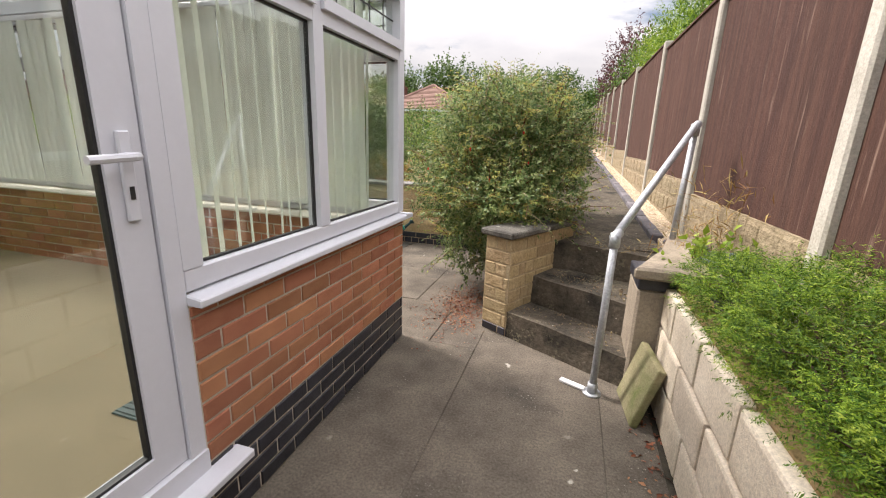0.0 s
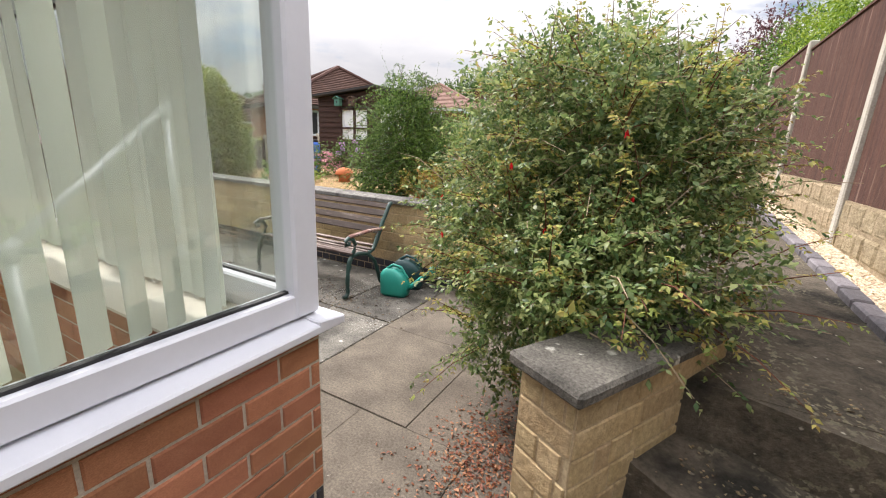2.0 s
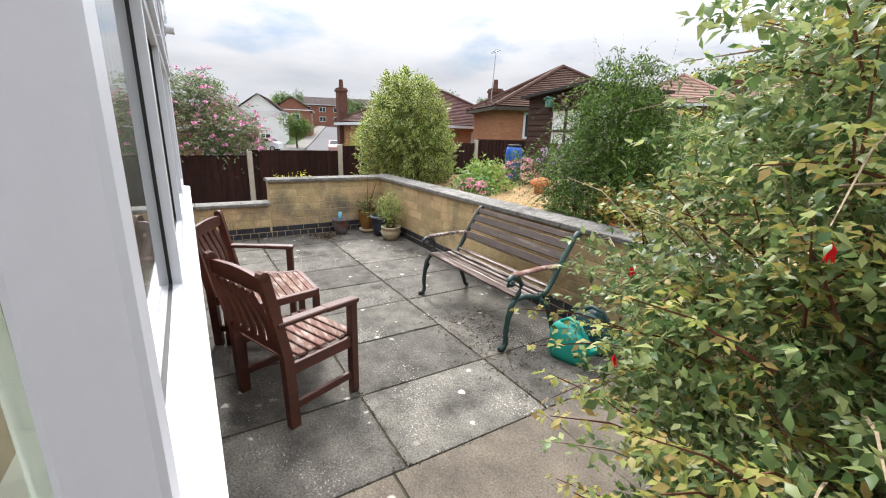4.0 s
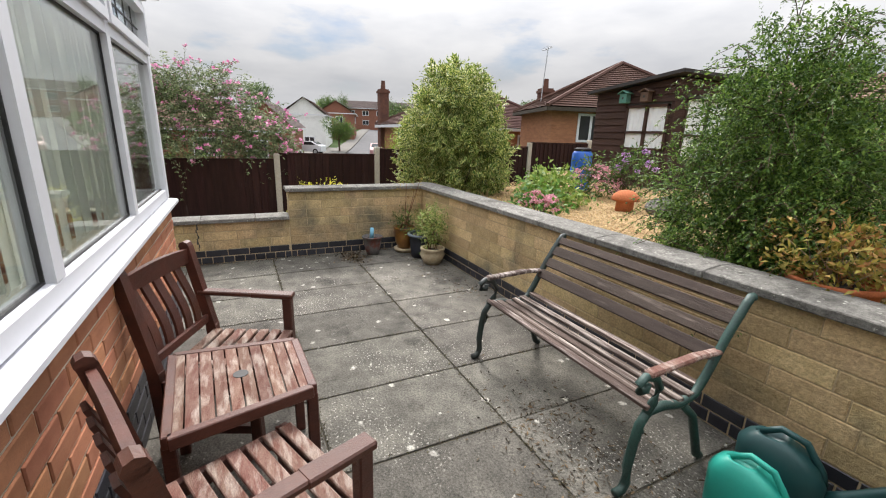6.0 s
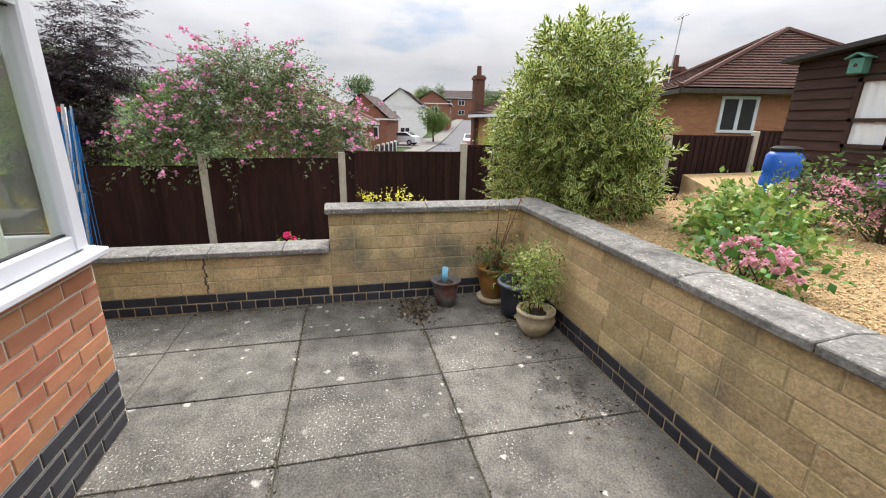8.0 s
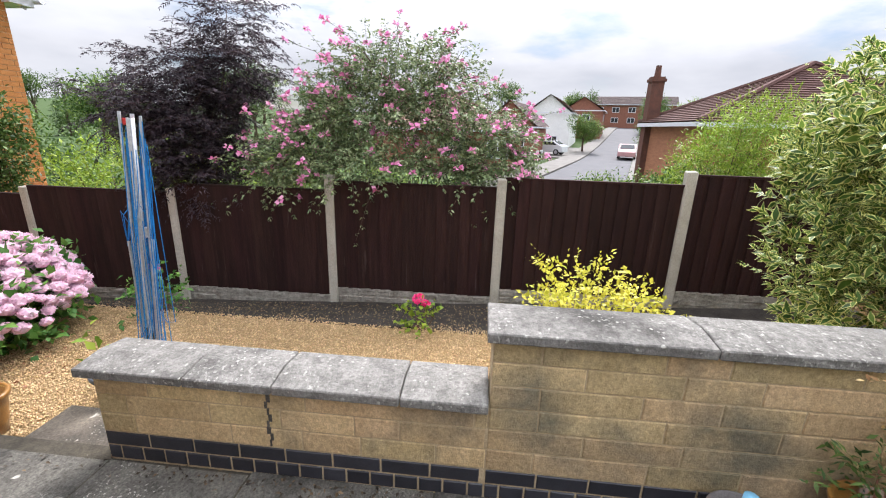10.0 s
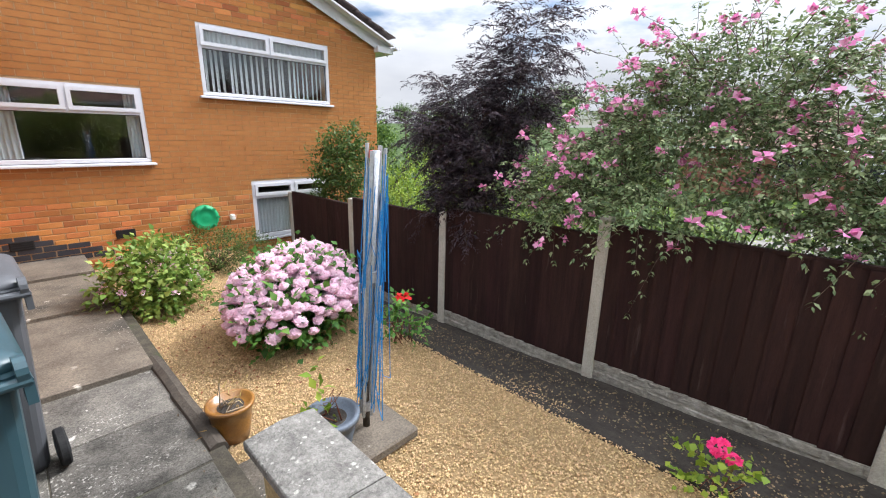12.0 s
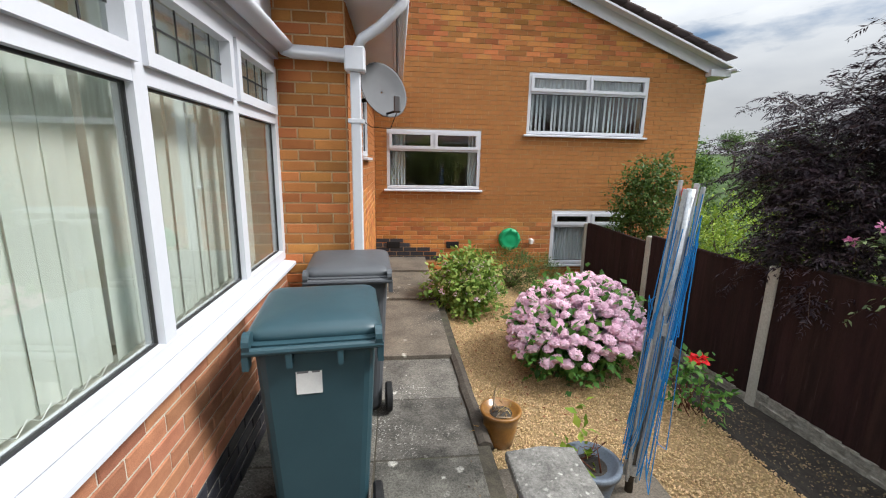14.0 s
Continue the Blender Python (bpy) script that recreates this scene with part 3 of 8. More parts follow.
# ---- leaves ----
def leaf_mesh(name, pos, along, size, material, width=0.45, fold=0.18, seed=1, droop=0.25):
    """Many small folded leaves. pos, along: n x 3; size: n lengths."""
    rng = np.random.default_rng(seed)
    n = len(pos)
    d = along / np.maximum(1e-6, np.linalg.norm(along, axis=1, keepdims=True))
    side = np.cross(d, rng.normal(0, 0.55, (n, 3)) + np.array([0, 0, 1.0]))
    side /= np.maximum(1e-6, np.linalg.norm(side, axis=1, keepdims=True))
    nor = np.cross(side, d)
    s = size[:, None]
    w = width * 0.5
    v = np.empty((n, 6, 3))
    v[:, 0] = pos
    v[:, 1] = pos + d * s * 0.42 - side * s * w + nor * s * fold * w
    v[:, 2] = pos + d * s * 0.5
    v[:, 3] = pos + d * s * 0.42 + side * s * w + nor * s * fold * w
    v[:, 4] = pos + d * s * 0.78 - nor * s * droop * 0.3
    v[:, 5] = pos + d * s - nor * s * droop * 0.6
    f = np.array([[0, 2, 1], [0, 3, 2], [1, 2, 4], [2, 3, 4], [1, 4, 5], [4, 3, 5]])
    faces = (np.arange(n)[:, None, None] * 6 + f[None]).reshape(-1, 3)
    me = bpy.data.meshes.new(name)
    me.vertices.add(n * 6)
    me.vertices.foreach_set("co", v.reshape(-1))
    me.loops.add(len(faces) * 3)
    me.loops.foreach_set("vertex_index", faces.reshape(-1))
    me.polygons.add(len(faces))
    me.polygons.foreach_set("loop_start", np.arange(0, len(faces) * 3, 3))
    at = me.attributes.new("margin", "FLOAT", "POINT")
    at.data.foreach_set("value", np.tile(np.array([0.5, 1.0, 0.0, 1.0, 0.0, 1.0]), n))
    me.update()
    me.materials.append(material)
    return me


def foliage(name, parent, blobs, n, size, material, seed=1, width=0.45, rough_edge=0.28, shell=0.5, upward=0.25, label="", shoots=0, shoot_len=0.4, flat=0.0, zmin=None):
    """A crown of leaves on twigs. blobs: (x, y, z, rx, ry, rz). Twigs point outwards; some long shoots stand clear of the outline."""
    rng = np.random.default_rng(seed)
    vol = np.array([b[3] * b[4] * b[5] for b in blobs]) ** 0.67
    per = 7
    tw = max(1, n // per)
    pick = rng.choice(len(blobs), tw, p=vol / vol.sum())
    B = np.array(blobs)[pick]
    u = rng.normal(0, 1, (tw, 3))
    u /= np.linalg.norm(u, axis=1, keepdims=True)
    rad = shell + (1 - shell) * rng.random(tw) ** 0.7
    wob = np.array([noise.noise(Vector(tuple(q * 2.3 + b[:3] * 1.7))) + 0.5 * noise.noise(Vector(tuple(q * 5.5 + b[:3]))) for q, b in zip(u, B)])
    rad = rad * (1 + rough_edge * wob * 1.4)
    root = B[:, :3] + u * B[:, 3:6] * rad[:, None]
    out = u / B[:, 3:6]
    out /= np.linalg.norm(out, axis=1, keepdims=True)
    tdir = out + rng.normal(0, 0.55, (tw, 3)) + np.array([0, 0, upward])
    tdir /= np.linalg.norm(tdir, axis=1, keepdims=True)
    step = size * 0.55
    k = np.tile(np.arange(per), tw)
    base = np.repeat(root, per, 0) + np.repeat(tdir, per, 0) * (k * step)[:, None]
    ld = np.repeat(tdir, per, 0) * 0.55 + rng.normal(0, 0.75, (tw * per, 3))
    ld[:, 2] *= 1 - flat
    sz = size * rng.uniform(0.6, 1.25, tw * per)
    pos, along = [base], [ld]
    sizes = [sz]
    if shoots:
        ps = rng.choice(tw, shoots)
        m = int(shoot_len / (size * 0.45)) + 2
        sd = out[ps] * 0.6 + rng.normal(0, 0.3, (shoots, 3)) + np.array([0, 0, 0.8 * (1 if upward >= 0 else -1)])
        sd /= np.linalg.norm(sd, axis=1, keepdims=True)
        ln = shoot_len * rng.uniform(0.5, 1.2, shoots)
        kk = np.tile(np.linspace(0, 1, m), shoots)
        bend = rng.normal(0, 0.12, (shoots, 3))
        q = np.repeat(root[ps], m, 0) + np.repeat(sd * ln[:, None], m, 0) * kk[:, None] + np.repeat(bend, m, 0) * (kk ** 2)[:, None]
        pos.append(q)
        along.append(np.repeat(sd, m, 0) * 0.5 + rng.normal(0, 0.7, (shoots * m, 3)))
        sizes.append(size * rng.uniform(0.4, 0.9, shoots * m) * (1.15 - 0.6 * kk))
    pos, along, sizes = np.concatenate(pos), np.concatenate(along), np.concatenate(sizes)
    if zmin is not None:
        ok = pos[:, 2] > zmin
        pos, along, sizes = pos[ok], along[ok], sizes[ok]
    ob = new(name, leaf_mesh(name, pos, along, sizes, material, width, seed=seed))
    ob.parent = parent
    return tagged(ob, label)


def sprays(name, parent, blobs, n, length, per, frond, pairs, size, material, seed=1, width=0.3, shell=0.4, up=0.5, sag=0.35, jitter=0.4, label="", twig=None, flat=0.5, tips=None, upper=False):
    """Arching side branches that leave the crown outwards, each with alternate leafy fronds along it; gaps stay between them."""
    rng = np.random.default_rng(seed)
    vol = np.array([b[3] * b[4] * b[5] for b in blobs]) ** 0.67
    B = np.array(blobs)[rng.choice(len(blobs), n, p=vol / vol.sum())]
    u = rng.normal(0, 1, (n, 3))
    u /= np.linalg.norm(u, axis=1, keepdims=True)
    if upper:
        u[:, 2] = np.abs(u[:, 2])
    root = B[:, :3] + u * B[:, 3:6] * (shell + (0.92 - shell) * rng.random((n, 1)) ** 0.6)
    d = u * np.array([1, 1, 0.6]) + rng.normal(0, jitter, (n, 3)) + np.array([0, 0, up])
    d /= np.linalg.norm(d, axis=1, keepdims=True)
    L = length * rng.uniform(0.5, 1.25, n)
    pos, along, sizes, lines = [], [], [], []
    z = np.array([0, 0, 1.0])
    for k in range(per + 1):
        s = k / per
        p = root + d * (L * s)[:, None] - z * (L * sag * s * s)[:, None]
        lines.append(p)
        t = d - z * (2 * sag * s)
        t /= np.linalg.norm(t, axis=1, keepdims=True)
        side = np.cross(t, z)
        side /= np.maximum(1e-5, np.linalg.norm(side, axis=1, keepdims=True))
        turn = rng.uniform(-0.7, 0.7, (n, 1)) + (3.14159 if k % 2 else 0)
        f = side * np.cos(turn) + np.cross(side, t) * np.sin(turn) * (1 - flat) + t * (0.6 if k < per else 3.0)
        f += rng.normal(0, 0.25, (n, 3))
        f /= np.linalg.norm(f, axis=1, keepdims=True)
        fl = frond * rng.uniform(0.7, 1.2, (n, 1)) * (1.1 - 0.45 * s)
        fs = np.cross(f, z)
        fs /= np.maximum(1e-5, np.linalg.norm(fs, axis=1, keepdims=True))
        for j in range(pairs):
            a = (j + 0.6) / pairs
            q = p + f * fl * a - z * fl * 0.35 * a * a
            for sg in (-1, 1):
                pos.append(q)
                along.append(f * 0.7 + fs * sg * 0.8 - z * 0.25 + rng.normal(0, 0.22, (n, 3)))
                sizes.append(size * rng.uniform(0.7, 1.2, n) * (1.1 - 0.5 * a))
    ob = new(name, leaf_mesh(name, np.concatenate(pos), np.concatenate(along), np.concatenate(sizes), material, width, seed=seed))
    ob.parent = parent
    if tips is not None:
        tips.extend(lines[per].tolist())
    if twig:
        bm = bmesh.new()
        for i in range(n):
            tube(bm, [tuple(lines[k][i]) for k in (0, per // 2, per)], 0.004, 3, 0.0012, cap=False)
        part("fine_twiggery", bm, twig, parent)["kind"] = "stuff"
    return tagged(ob, label)


def whorls(name, parent, blobs, n, size, per, material, seed=1, width=0.4, shell=0.7, rough_edge=0.2, up=0.5, spread=0.9, label="", gap=0.16):
    """Shoot tips that point outwards and up, each with leaves set round it in a spiral, opening towards the base."""
    rng = np.random.default_rng(seed)
    vol = np.array([b[3] * b[4] * b[5] for b in blobs]) ** 0.67
    B = np.array(blobs)[rng.choice(len(blobs), n, p=vol / vol.sum())]
    u = rng.normal(0, 1, (n, 3))
    u /= np.linalg.norm(u, axis=1, keepdims=True)
    wob = np.array([noise.noise(Vector(tuple(q * 2.1 + b[:3] * 1.7))) + 0.6 * noise.noise(Vector(tuple(q * 5.0 + b[:3]))) for q, b in zip(u, B)])
    rad = (shell + (1 - shell) * rng.random(n) ** 0.6) * (1 + rough_edge * wob * 1.4)
    root = B[:, :3] + u * B[:, 3:6] * rad[:, None]
    ax = u + rng.normal(0, 0.35, (n, 3)) + np.array([0, 0, up])
    ax /= np.linalg.norm(ax, axis=1, keepdims=True)
    s1 = np.cross(ax, rng.normal(0, 1, (n, 3)))
    s1 /= np.linalg.norm(s1, axis=1, keepdims=True)
    s2 = np.cross(ax, s1)
    sc = rng.uniform(0.7, 1.2, n)
    pos, along, sizes = [], [], []
    for k in range(per):
        h = k / (per - 1)
        th = k * 2.4 + rng.uniform(-0.4, 0.4, n)
        rd = s1 * np.cos(th)[:, None] + s2 * np.sin(th)[:, None]
        op = spread * (1.25 - 0.85 * h)
        pos.append(root + ax * (size * gap * k * sc)[:, None])
        along.append(ax * math.cos(op) + rd * math.sin(op) + rng.normal(0, 0.12, (n, 3)))
        sizes.append(size * sc * (1.1 - 0.5 * h) * rng.uniform(0.85, 1.15, n))
    ob = new(name, leaf_mesh(name, np.concatenate(pos), np.concatenate(along), np.concatenate(sizes), material, width, seed=seed, droop=0.4))
    ob.parent = parent
    return tagged(ob, label)


def stems(parent, base, blobs, n, r, material, seed=1, name="branchwork"):
    """Branches that fan from the base into the crown."""
    rnd = random.Random(seed)
    bm = bmesh.new()
    for _ in range(n):
        b = rnd.choice(blobs)
        a = Vector((base[0] + rnd.uniform(-0.08, 0.08), base[1] + rnd.uniform(-0.08, 0.08), base[2]))
        e = Vector((b[0] + rnd.uniform(-0.8, 0.8) * b[3], b[1] + rnd.uniform(-0.8, 0.8) * b[4], b[2] + rnd.uniform(-0.2, 0.9) * b[5]))
        m = a.lerp(e, 0.5) + Vector((rnd.uniform(-0.1, 0.1), rnd.uniform(-0.1, 0.1), rnd.uniform(0, 0.15)))
        tube(bm, [a, a.lerp(m, 0.6), m, m.lerp(e, 0.55), e], r * rnd.uniform(0.6, 1.1), 5, r * 0.18)
        if n <= 34:
            part("branch", bm, material, parent, smooth=True)
            bm = bmesh.new()
    if n > 34:
        part(name, bm, material, parent, smooth=True)["kind"] = "stuff"
    else:
        bm.free()


def blooms(name, parent, centres, radius, petals, size, material, seed=1, label="", core=False):
    """Mop heads or open flowers: tufts of petals about each centre, built once and set at each place."""
    rng = np.random.default_rng(seed)
    u = rng.normal(0, 1, (petals, 3))
    u /= np.linalg.norm(u, axis=1, keepdims=True)
    u[:, 2] = np.abs(u[:, 2]) * 0.8 - 0.15
    me = leaf_mesh(name, u * radius * 0.75, u + rng.normal(0, 0.6, (petals, 3)), np.full(petals, size), material, 0.85, 0.1, seed)
    if core:
        bm = bmesh.new()
        bm.from_mesh(me)
        got = bmesh.ops.create_icosphere(bm, subdivisions=2, radius=radius * 0.9)["verts"]
        for v in got:
            v.co = v.co * (1 + 0.16 * noise.noise(v.co * 60)) * 1.0
            v.co.z = v.co.z * 0.8
        bm.to_mesh(me)
        bm.free()
    for i, c in enumerate(centres):
        ob = new(name, me)
        ob.parent = parent
        ob.location = c
        ob.rotation_euler = rng.uniform(-0.5, 0.5), rng.uniform(-0.5, 0.5), rng.uniform(0, 6)
        s = rng.uniform(0.75, 1.15)
        ob.scale = (s, s, s)
        tagged(ob, label if i == 0 else "")


def scatter_pebbles(name, parent, places, smin, smax, material, seed=1, flat=0.6):
    """Loose stones as small uneven solids, one mesh."""
    rng = np.random.default_rng(seed)
    n = len(places)
    base = np.array([[1, 0, 0], [-1, 0, 0], [0, 1, 0], [0, -1, 0], [0, 0, 1], [0, 0, -1.0]])
    f = np.array([[0, 2, 4], [2, 1, 4], [1, 3, 4], [3, 0, 4], [2, 0, 5], [1, 2, 5], [3, 1, 5], [0, 3, 5]])
    v = base[None] * rng.uniform(0.6, 1.2, (n, 6, 1)) * rng.uniform(smin, smax, (n, 1, 1)) * np.array([1, 0.8, flat])
    a = rng.uniform(0, 6.28, n)
    c, s = np.cos(a)[:, None], np.sin(a)[:, None]
    w = v.copy()
    w[:, :, 0], w[:, :, 1] = v[:, :, 0] * c - v[:, :, 1] * s, v[:, :, 0] * s + v[:, :, 1] * c
    tl = rng.normal(0, 0.35, (n, 2))
    w[:, :, 2] += w[:, :, 0] * tl[:, :1] + w[:, :, 1] * tl[:, 1:]
    w += np.asarray(places)[:, None, :]
    faces = (np.arange(n)[:, None, None] * 6 + f[None]).reshape(-1, 3)
    me = bpy.data.meshes.new(name)
    me.vertices.add(n * 6)
    me.vertices.foreach_set("co", w.reshape(-1))
    me.loops.add(len(faces) * 3)
    me.loops.foreach_set("vertex_index", faces.reshape(-1))
    me.polygons.add(len(faces))
    me.polygons.foreach_set("loop_start", np.arange(0, len(faces) * 3, 3))
    me.update()
    me.materials.append(material)
    ob = new(name, me)
    ob.parent = parent
    return ob


# ---- ground ----
def ground_z(x, y):
    def sm(a):
        a = min(1, max(0, a))
        return a * a * (3 - 2 * a)
    up = sm((y - 4) / 9) * sm((x + 17) / 6)
    far = sm((math.hypot(x, y) - 60) / 300)
    return -1.25 + 2.1 * up + 0.035 * max(0, y - 13) * up * (1 - 0.6 * far) + 10 * sm((math.hypot(x + 40, y) - 90) / 320) + 4.0 * sm((-x - 45) / 75)


def build_ground():
    ax = [-900, -600, -400, -280, -200] + list(range(-150, -30, 5)) + [-28, -23, -20, -18, -16, -14, -12.5, -11, -9.7, -8, -6, -4, -2, 0, 1.6, 4, 8, 14, 22, 35, 60, 100, 200, 400, 900]
    ay = [-900, -500, -250, -120, -60, -30, -15, -8, -4, 0, 3, 5, 6, 7, 8, 9, 10, 11.5, 13, 15, 18, 22, 28, 36, 48, 65, 90, 130, 200, 320, 520, 900]
    bm = bmesh.new()
    g = [[bm.verts.new((x, y, ground_z(x, y))) for x in ax] for y in ay]
    for a, b in zip(g, g[1:]):
        for i in range(len(ax) - 1):
            bm.faces.new((a[i], a[i + 1], b[i + 1], b[i]))
    solid("ground", bm, M["grass"], "rough green ground that falls to the street", "ground", smooth=True)


build_ground()


# ---- paving ----
def slab(parent, x0, x1, y0, y1, z, material, thick=0.06, gap=0.005, tilt=0.003, rnd=random.Random(5)):
    bm = bmesh.new()
    box(bm, x0 + gap, x1 - gap, y0 + gap, y1 - gap, -thick, 0)
    for v in bm.verts:
        v.co.x += rnd.uniform(-0.003, 0.003)
        v.co.y += rnd.uniform(-0.003, 0.003)
        if v.co.z > -0.01:
            v.co.z += z + rnd.uniform(-tilt, tilt)
        else:
            v.co.z += z
    bmesh.ops.bevel(bm, geom=[e for e in bm.edges if all(v.co.z > z - thick / 2 for v in e.verts)], offset=0.003, segments=1, affect="EDGES")
    return part("slab", bm, material, parent)


patio = solid("pavement_patio", rbox(-6.72, 0.985, -2.6, 5.5, -0.5, -0.008, 0.002), M["joint"], "patio bed of dirt and moss in the joints", "pavement")
SX = [-6.66, -6.02, -5.42, -4.84, -4.21, -3.6, -3.0, -2.38, -1.74]
for xa, xb in zip(SX, SX[1:]):
    for ya, yb in ((2.62, 3.5), (3.5, 4.42), (4.42, 5.46)):
        slab(patio, xa, xb, ya, yb, 0, M["slab"])
for xa, xb, ya, yb in ((-1.74, -1.2, 2.62, 3.42), (-1.2, -0.52, 2.62, 3.42), (-1.74, -0.9, 3.43, 4.36), (-0.9, -0.1, 3.42, 4.36), (-1.74, -0.9, 4.36, 5.46), (-0.9, -0.1, 4.36, 5.46),
                       (-0.52, -0.17, 2.68, 3.42), (-0.17, -0.05, 3.0, 3.42), (-0.76, -0.17, 0.9, 2.68), (-0.76, -0.12, -2.6, 0.9),
                       (-0.17, 0.66, 1.2, 3.0), (-0.12, 0.66, -2.6, 1.2), (0.66, 0.92, 0.9, 2.7), (0.66, 0.92, -0.6, 0.9)):
    slab(patio, xa, xb, ya, yb, 0, M["path"], gap=0.0005, tilt=0.001)

rng = np.random.default_rng(31)
pts = []
for x in SX[1:]:
    k = int(230 * rng.uniform(0.4, 1.3))
    pts += [(x + rng.normal(0, 0.012), yy, 0.003) for yy in rng.uniform(2.75, 5.4, k)]
for y in (3.5, 4.42):
    pts += [(xx, y + rng.normal(0, 0.013), 0.003) for xx in rng.uniform(-6.6, -1.74, 800)]
scatter_pebbles("joint_crumbs", patio, np.array(pts), 0.0025, 0.0075, M["crumb"], 32, 0.5)["kind"] = "stuff"

side_path = solid("pavement_side_path", rbox(-6.66, -5.25, -3.62, 2.62, -0.5, -0.012, 0.002), M["joint"], "bed of the side path", "pavement")
for ya, yb in ((1.9, 2.62), (1.22, 1.9), (0.6, 1.22), (-0.02, 0.6)):
    for xa, xb in ((-6.64, -6.02), (-6.02, -5.3)):
        slab(side_path, xa, xb, ya, yb, -0.004, M["slab"])
for ya, yb, z in ((-1.5, -0.02, 0.03), (-2.7, -1.5, 0.06), (-3.62, -2.7, 0.09)):
    slab(side_path, -6.64, -5.8, ya, yb, z, M["path"], 0.12)
slab(side_path, -7.0, -6.66, 1.32, 1.86, -0.02, M["path"], 0.1)

# ---- stone walls of the patio ----
def stone_courses(n, h, seed):
    rnd = random.Random(seed)
    return [(h, rnd.choice((0.34, 0.42, 0.5)), 0.007, M["stone"], "stone", rnd.random()) for _ in range(n)]


BLACK2 = [(0.08, 0.112, 0.009, M["blue_brick"], "brick", 0.4), (0.08, 0.225, 0.009, M["blue_brick"], "brick", 0.0)]
low_wall = masonry("wall_low_garden", -6.65, 1.9, 90, 1.82, 0, BLACK2 + stone_courses(3, 0.105, 3), 0.2, "low buff stone garden wall on a dark brick base", mortar=M["mortar_buff"])
bm = bmesh.new()
for k in range(9):
    z = 0.17 + 0.034 * k
    w = 0.004 + 0.005 * ((k * 7) % 5) / 4
    c = 0.84 + 0.008 * math.sin(k * 1.9)
    box(bm, c - w, c + w, -0.0095, 0.0, z, z + 0.036)
part("crack", bm, M["slab"], low_wall, "dark damp crack down the stonework")
high_wall = masonry("wall_high_garden", -6.65, 3.72, 90, 1.74, 0, BLACK2 + stone_courses(6, 0.1075, 4), 0.2, "buff stone garden wall with dark stains", mortar=M["mortar_buff"])
bench_wall = masonry("wall_bench", -6.65, 5.46, 0, 6.1, 0, BLACK2 + stone_courses(6, 0.1075, 6), 0.22, "long buff stone retaining wall behind the bench", mortar=M["mortar_buff"])


def coping(parent, length, z, wide, over, slabs, ends=(0.05, 0.05), thick=0.055):
    """Coping stones with a weathered top that falls to both sides."""
    u = -ends[0]
    total = length + ends[0] + ends[1]
    for k in slabs:
        a, b = u + 0.003, u + total * k - 0.003
        u += total * k
        bm = bmesh.new()
        y0, y1 = -over, wide + over
        prof = [(y0, 0), (y1, 0), (y1, thick - 0.012), ((y0 + y1) / 2, thick + 0.006), (y0, thick - 0.012)]
        la, lb = [bm.verts.new((a, p, q)) for p, q in prof], [bm.verts.new((b, p, q)) for p, q in prof]
        bm.faces.new(la)
        bm.faces.new(lb[::-1])
        for i in range(5):
            bm.faces.new((la[i], lb[i], lb[(i + 1) % 5], la[(i + 1) % 5]))
        soften(bm, 0.005)
        bmesh.ops.recalc_face_normals(bm, faces=bm.faces[:])
        ob = part("coping_stone", bm, M["coping"], parent)
        ob.location = (0, 0, z)


coping(low_wall, 1.82, 0.475, 0.2, 0.05, (0.28, 0.22, 0.3, 0.2), (0.05, -0.002))
coping(high_wall, 1.74, 0.805, 0.2, 0.05, (0.5, 0.5), (0.03, -0.05))
coping(bench_wall, 6.1, 0.805, 0.22, 0.05, (0.14, 0.1, 0.1, 0.1, 0.1, 0.12, 0.12, 0.1, 0.12), (0.25, 0.0))

# ---- steps, pier and retaining wall by the upper path ----
STEP_L = [(0.02, 2.95), (0.2, 3.21), (0.36, 3.53)]
STEP_R = [(0.80, 2.52), (0.86, 2.80), (1.06, 3.28)]
steps = thing("steps", "three worn mossy concrete garden steps", "steps", kind="structure")
for i, z in enumerate((0.205, 0.43, 0.655)):
    a, b = Vector(STEP_L[i]), Vector(STEP_R[i])
    d = (b - a).normalized()
    back = Vector((-d.y, d.x)) * (0.75 if i < 2 else 0.45)
    a, b = a - d * (0.03 + 0.06 * i), b + d * 0.12
    bm = bmesh.new()
    prism(bm, [a, b, b + back, a + back], (-0.1, 0.2, 0.42)[i], z)
    bmesh.ops.subdivide_edges(bm, edges=bm.edges[:], cuts=5, use_grid_fill=True)
    for v in bm.verts:
        v.co += Vector(noise.noise_vector(v.co * 4)) * 0.012
    part("step", bm, M["step"], steps)

rng = np.random.default_rng(21)
pts = []
for i, z in enumerate((0.205, 0.43, 0.655)):
    a, b = Vector(STEP_L[i]), Vector(STEP_R[i])
    d = (b - a).normalized()
    for _ in range(150):
        q = a + d * rng.random() * (b - a).length + Vector((-d.y, d.x)) * (0.02 + 0.26 * rng.random() ** 0.6)
        pts.append((q.x, q.y, z + 0.008))
scatter_pebbles("crumbs", steps, np.array(pts), 0.003, 0.011, M["grit"], 22)["kind"] = "stuff"
pa, pb = Vector((-0.205, 3.07)), Vector((0.0, 2.955))
pier_turn = math.degrees(math.atan2(pb.y - pa.y, pb.x - pa.x))
PC = [(0.07, 0.225, 0.009, M["blue_brick"], "brick", 0.3)]
PS = [(0.1, (0.235 if k % 2 else 0.13), 0.012, M["pier_stone"], "stone", 0.0) for k in range(7)]
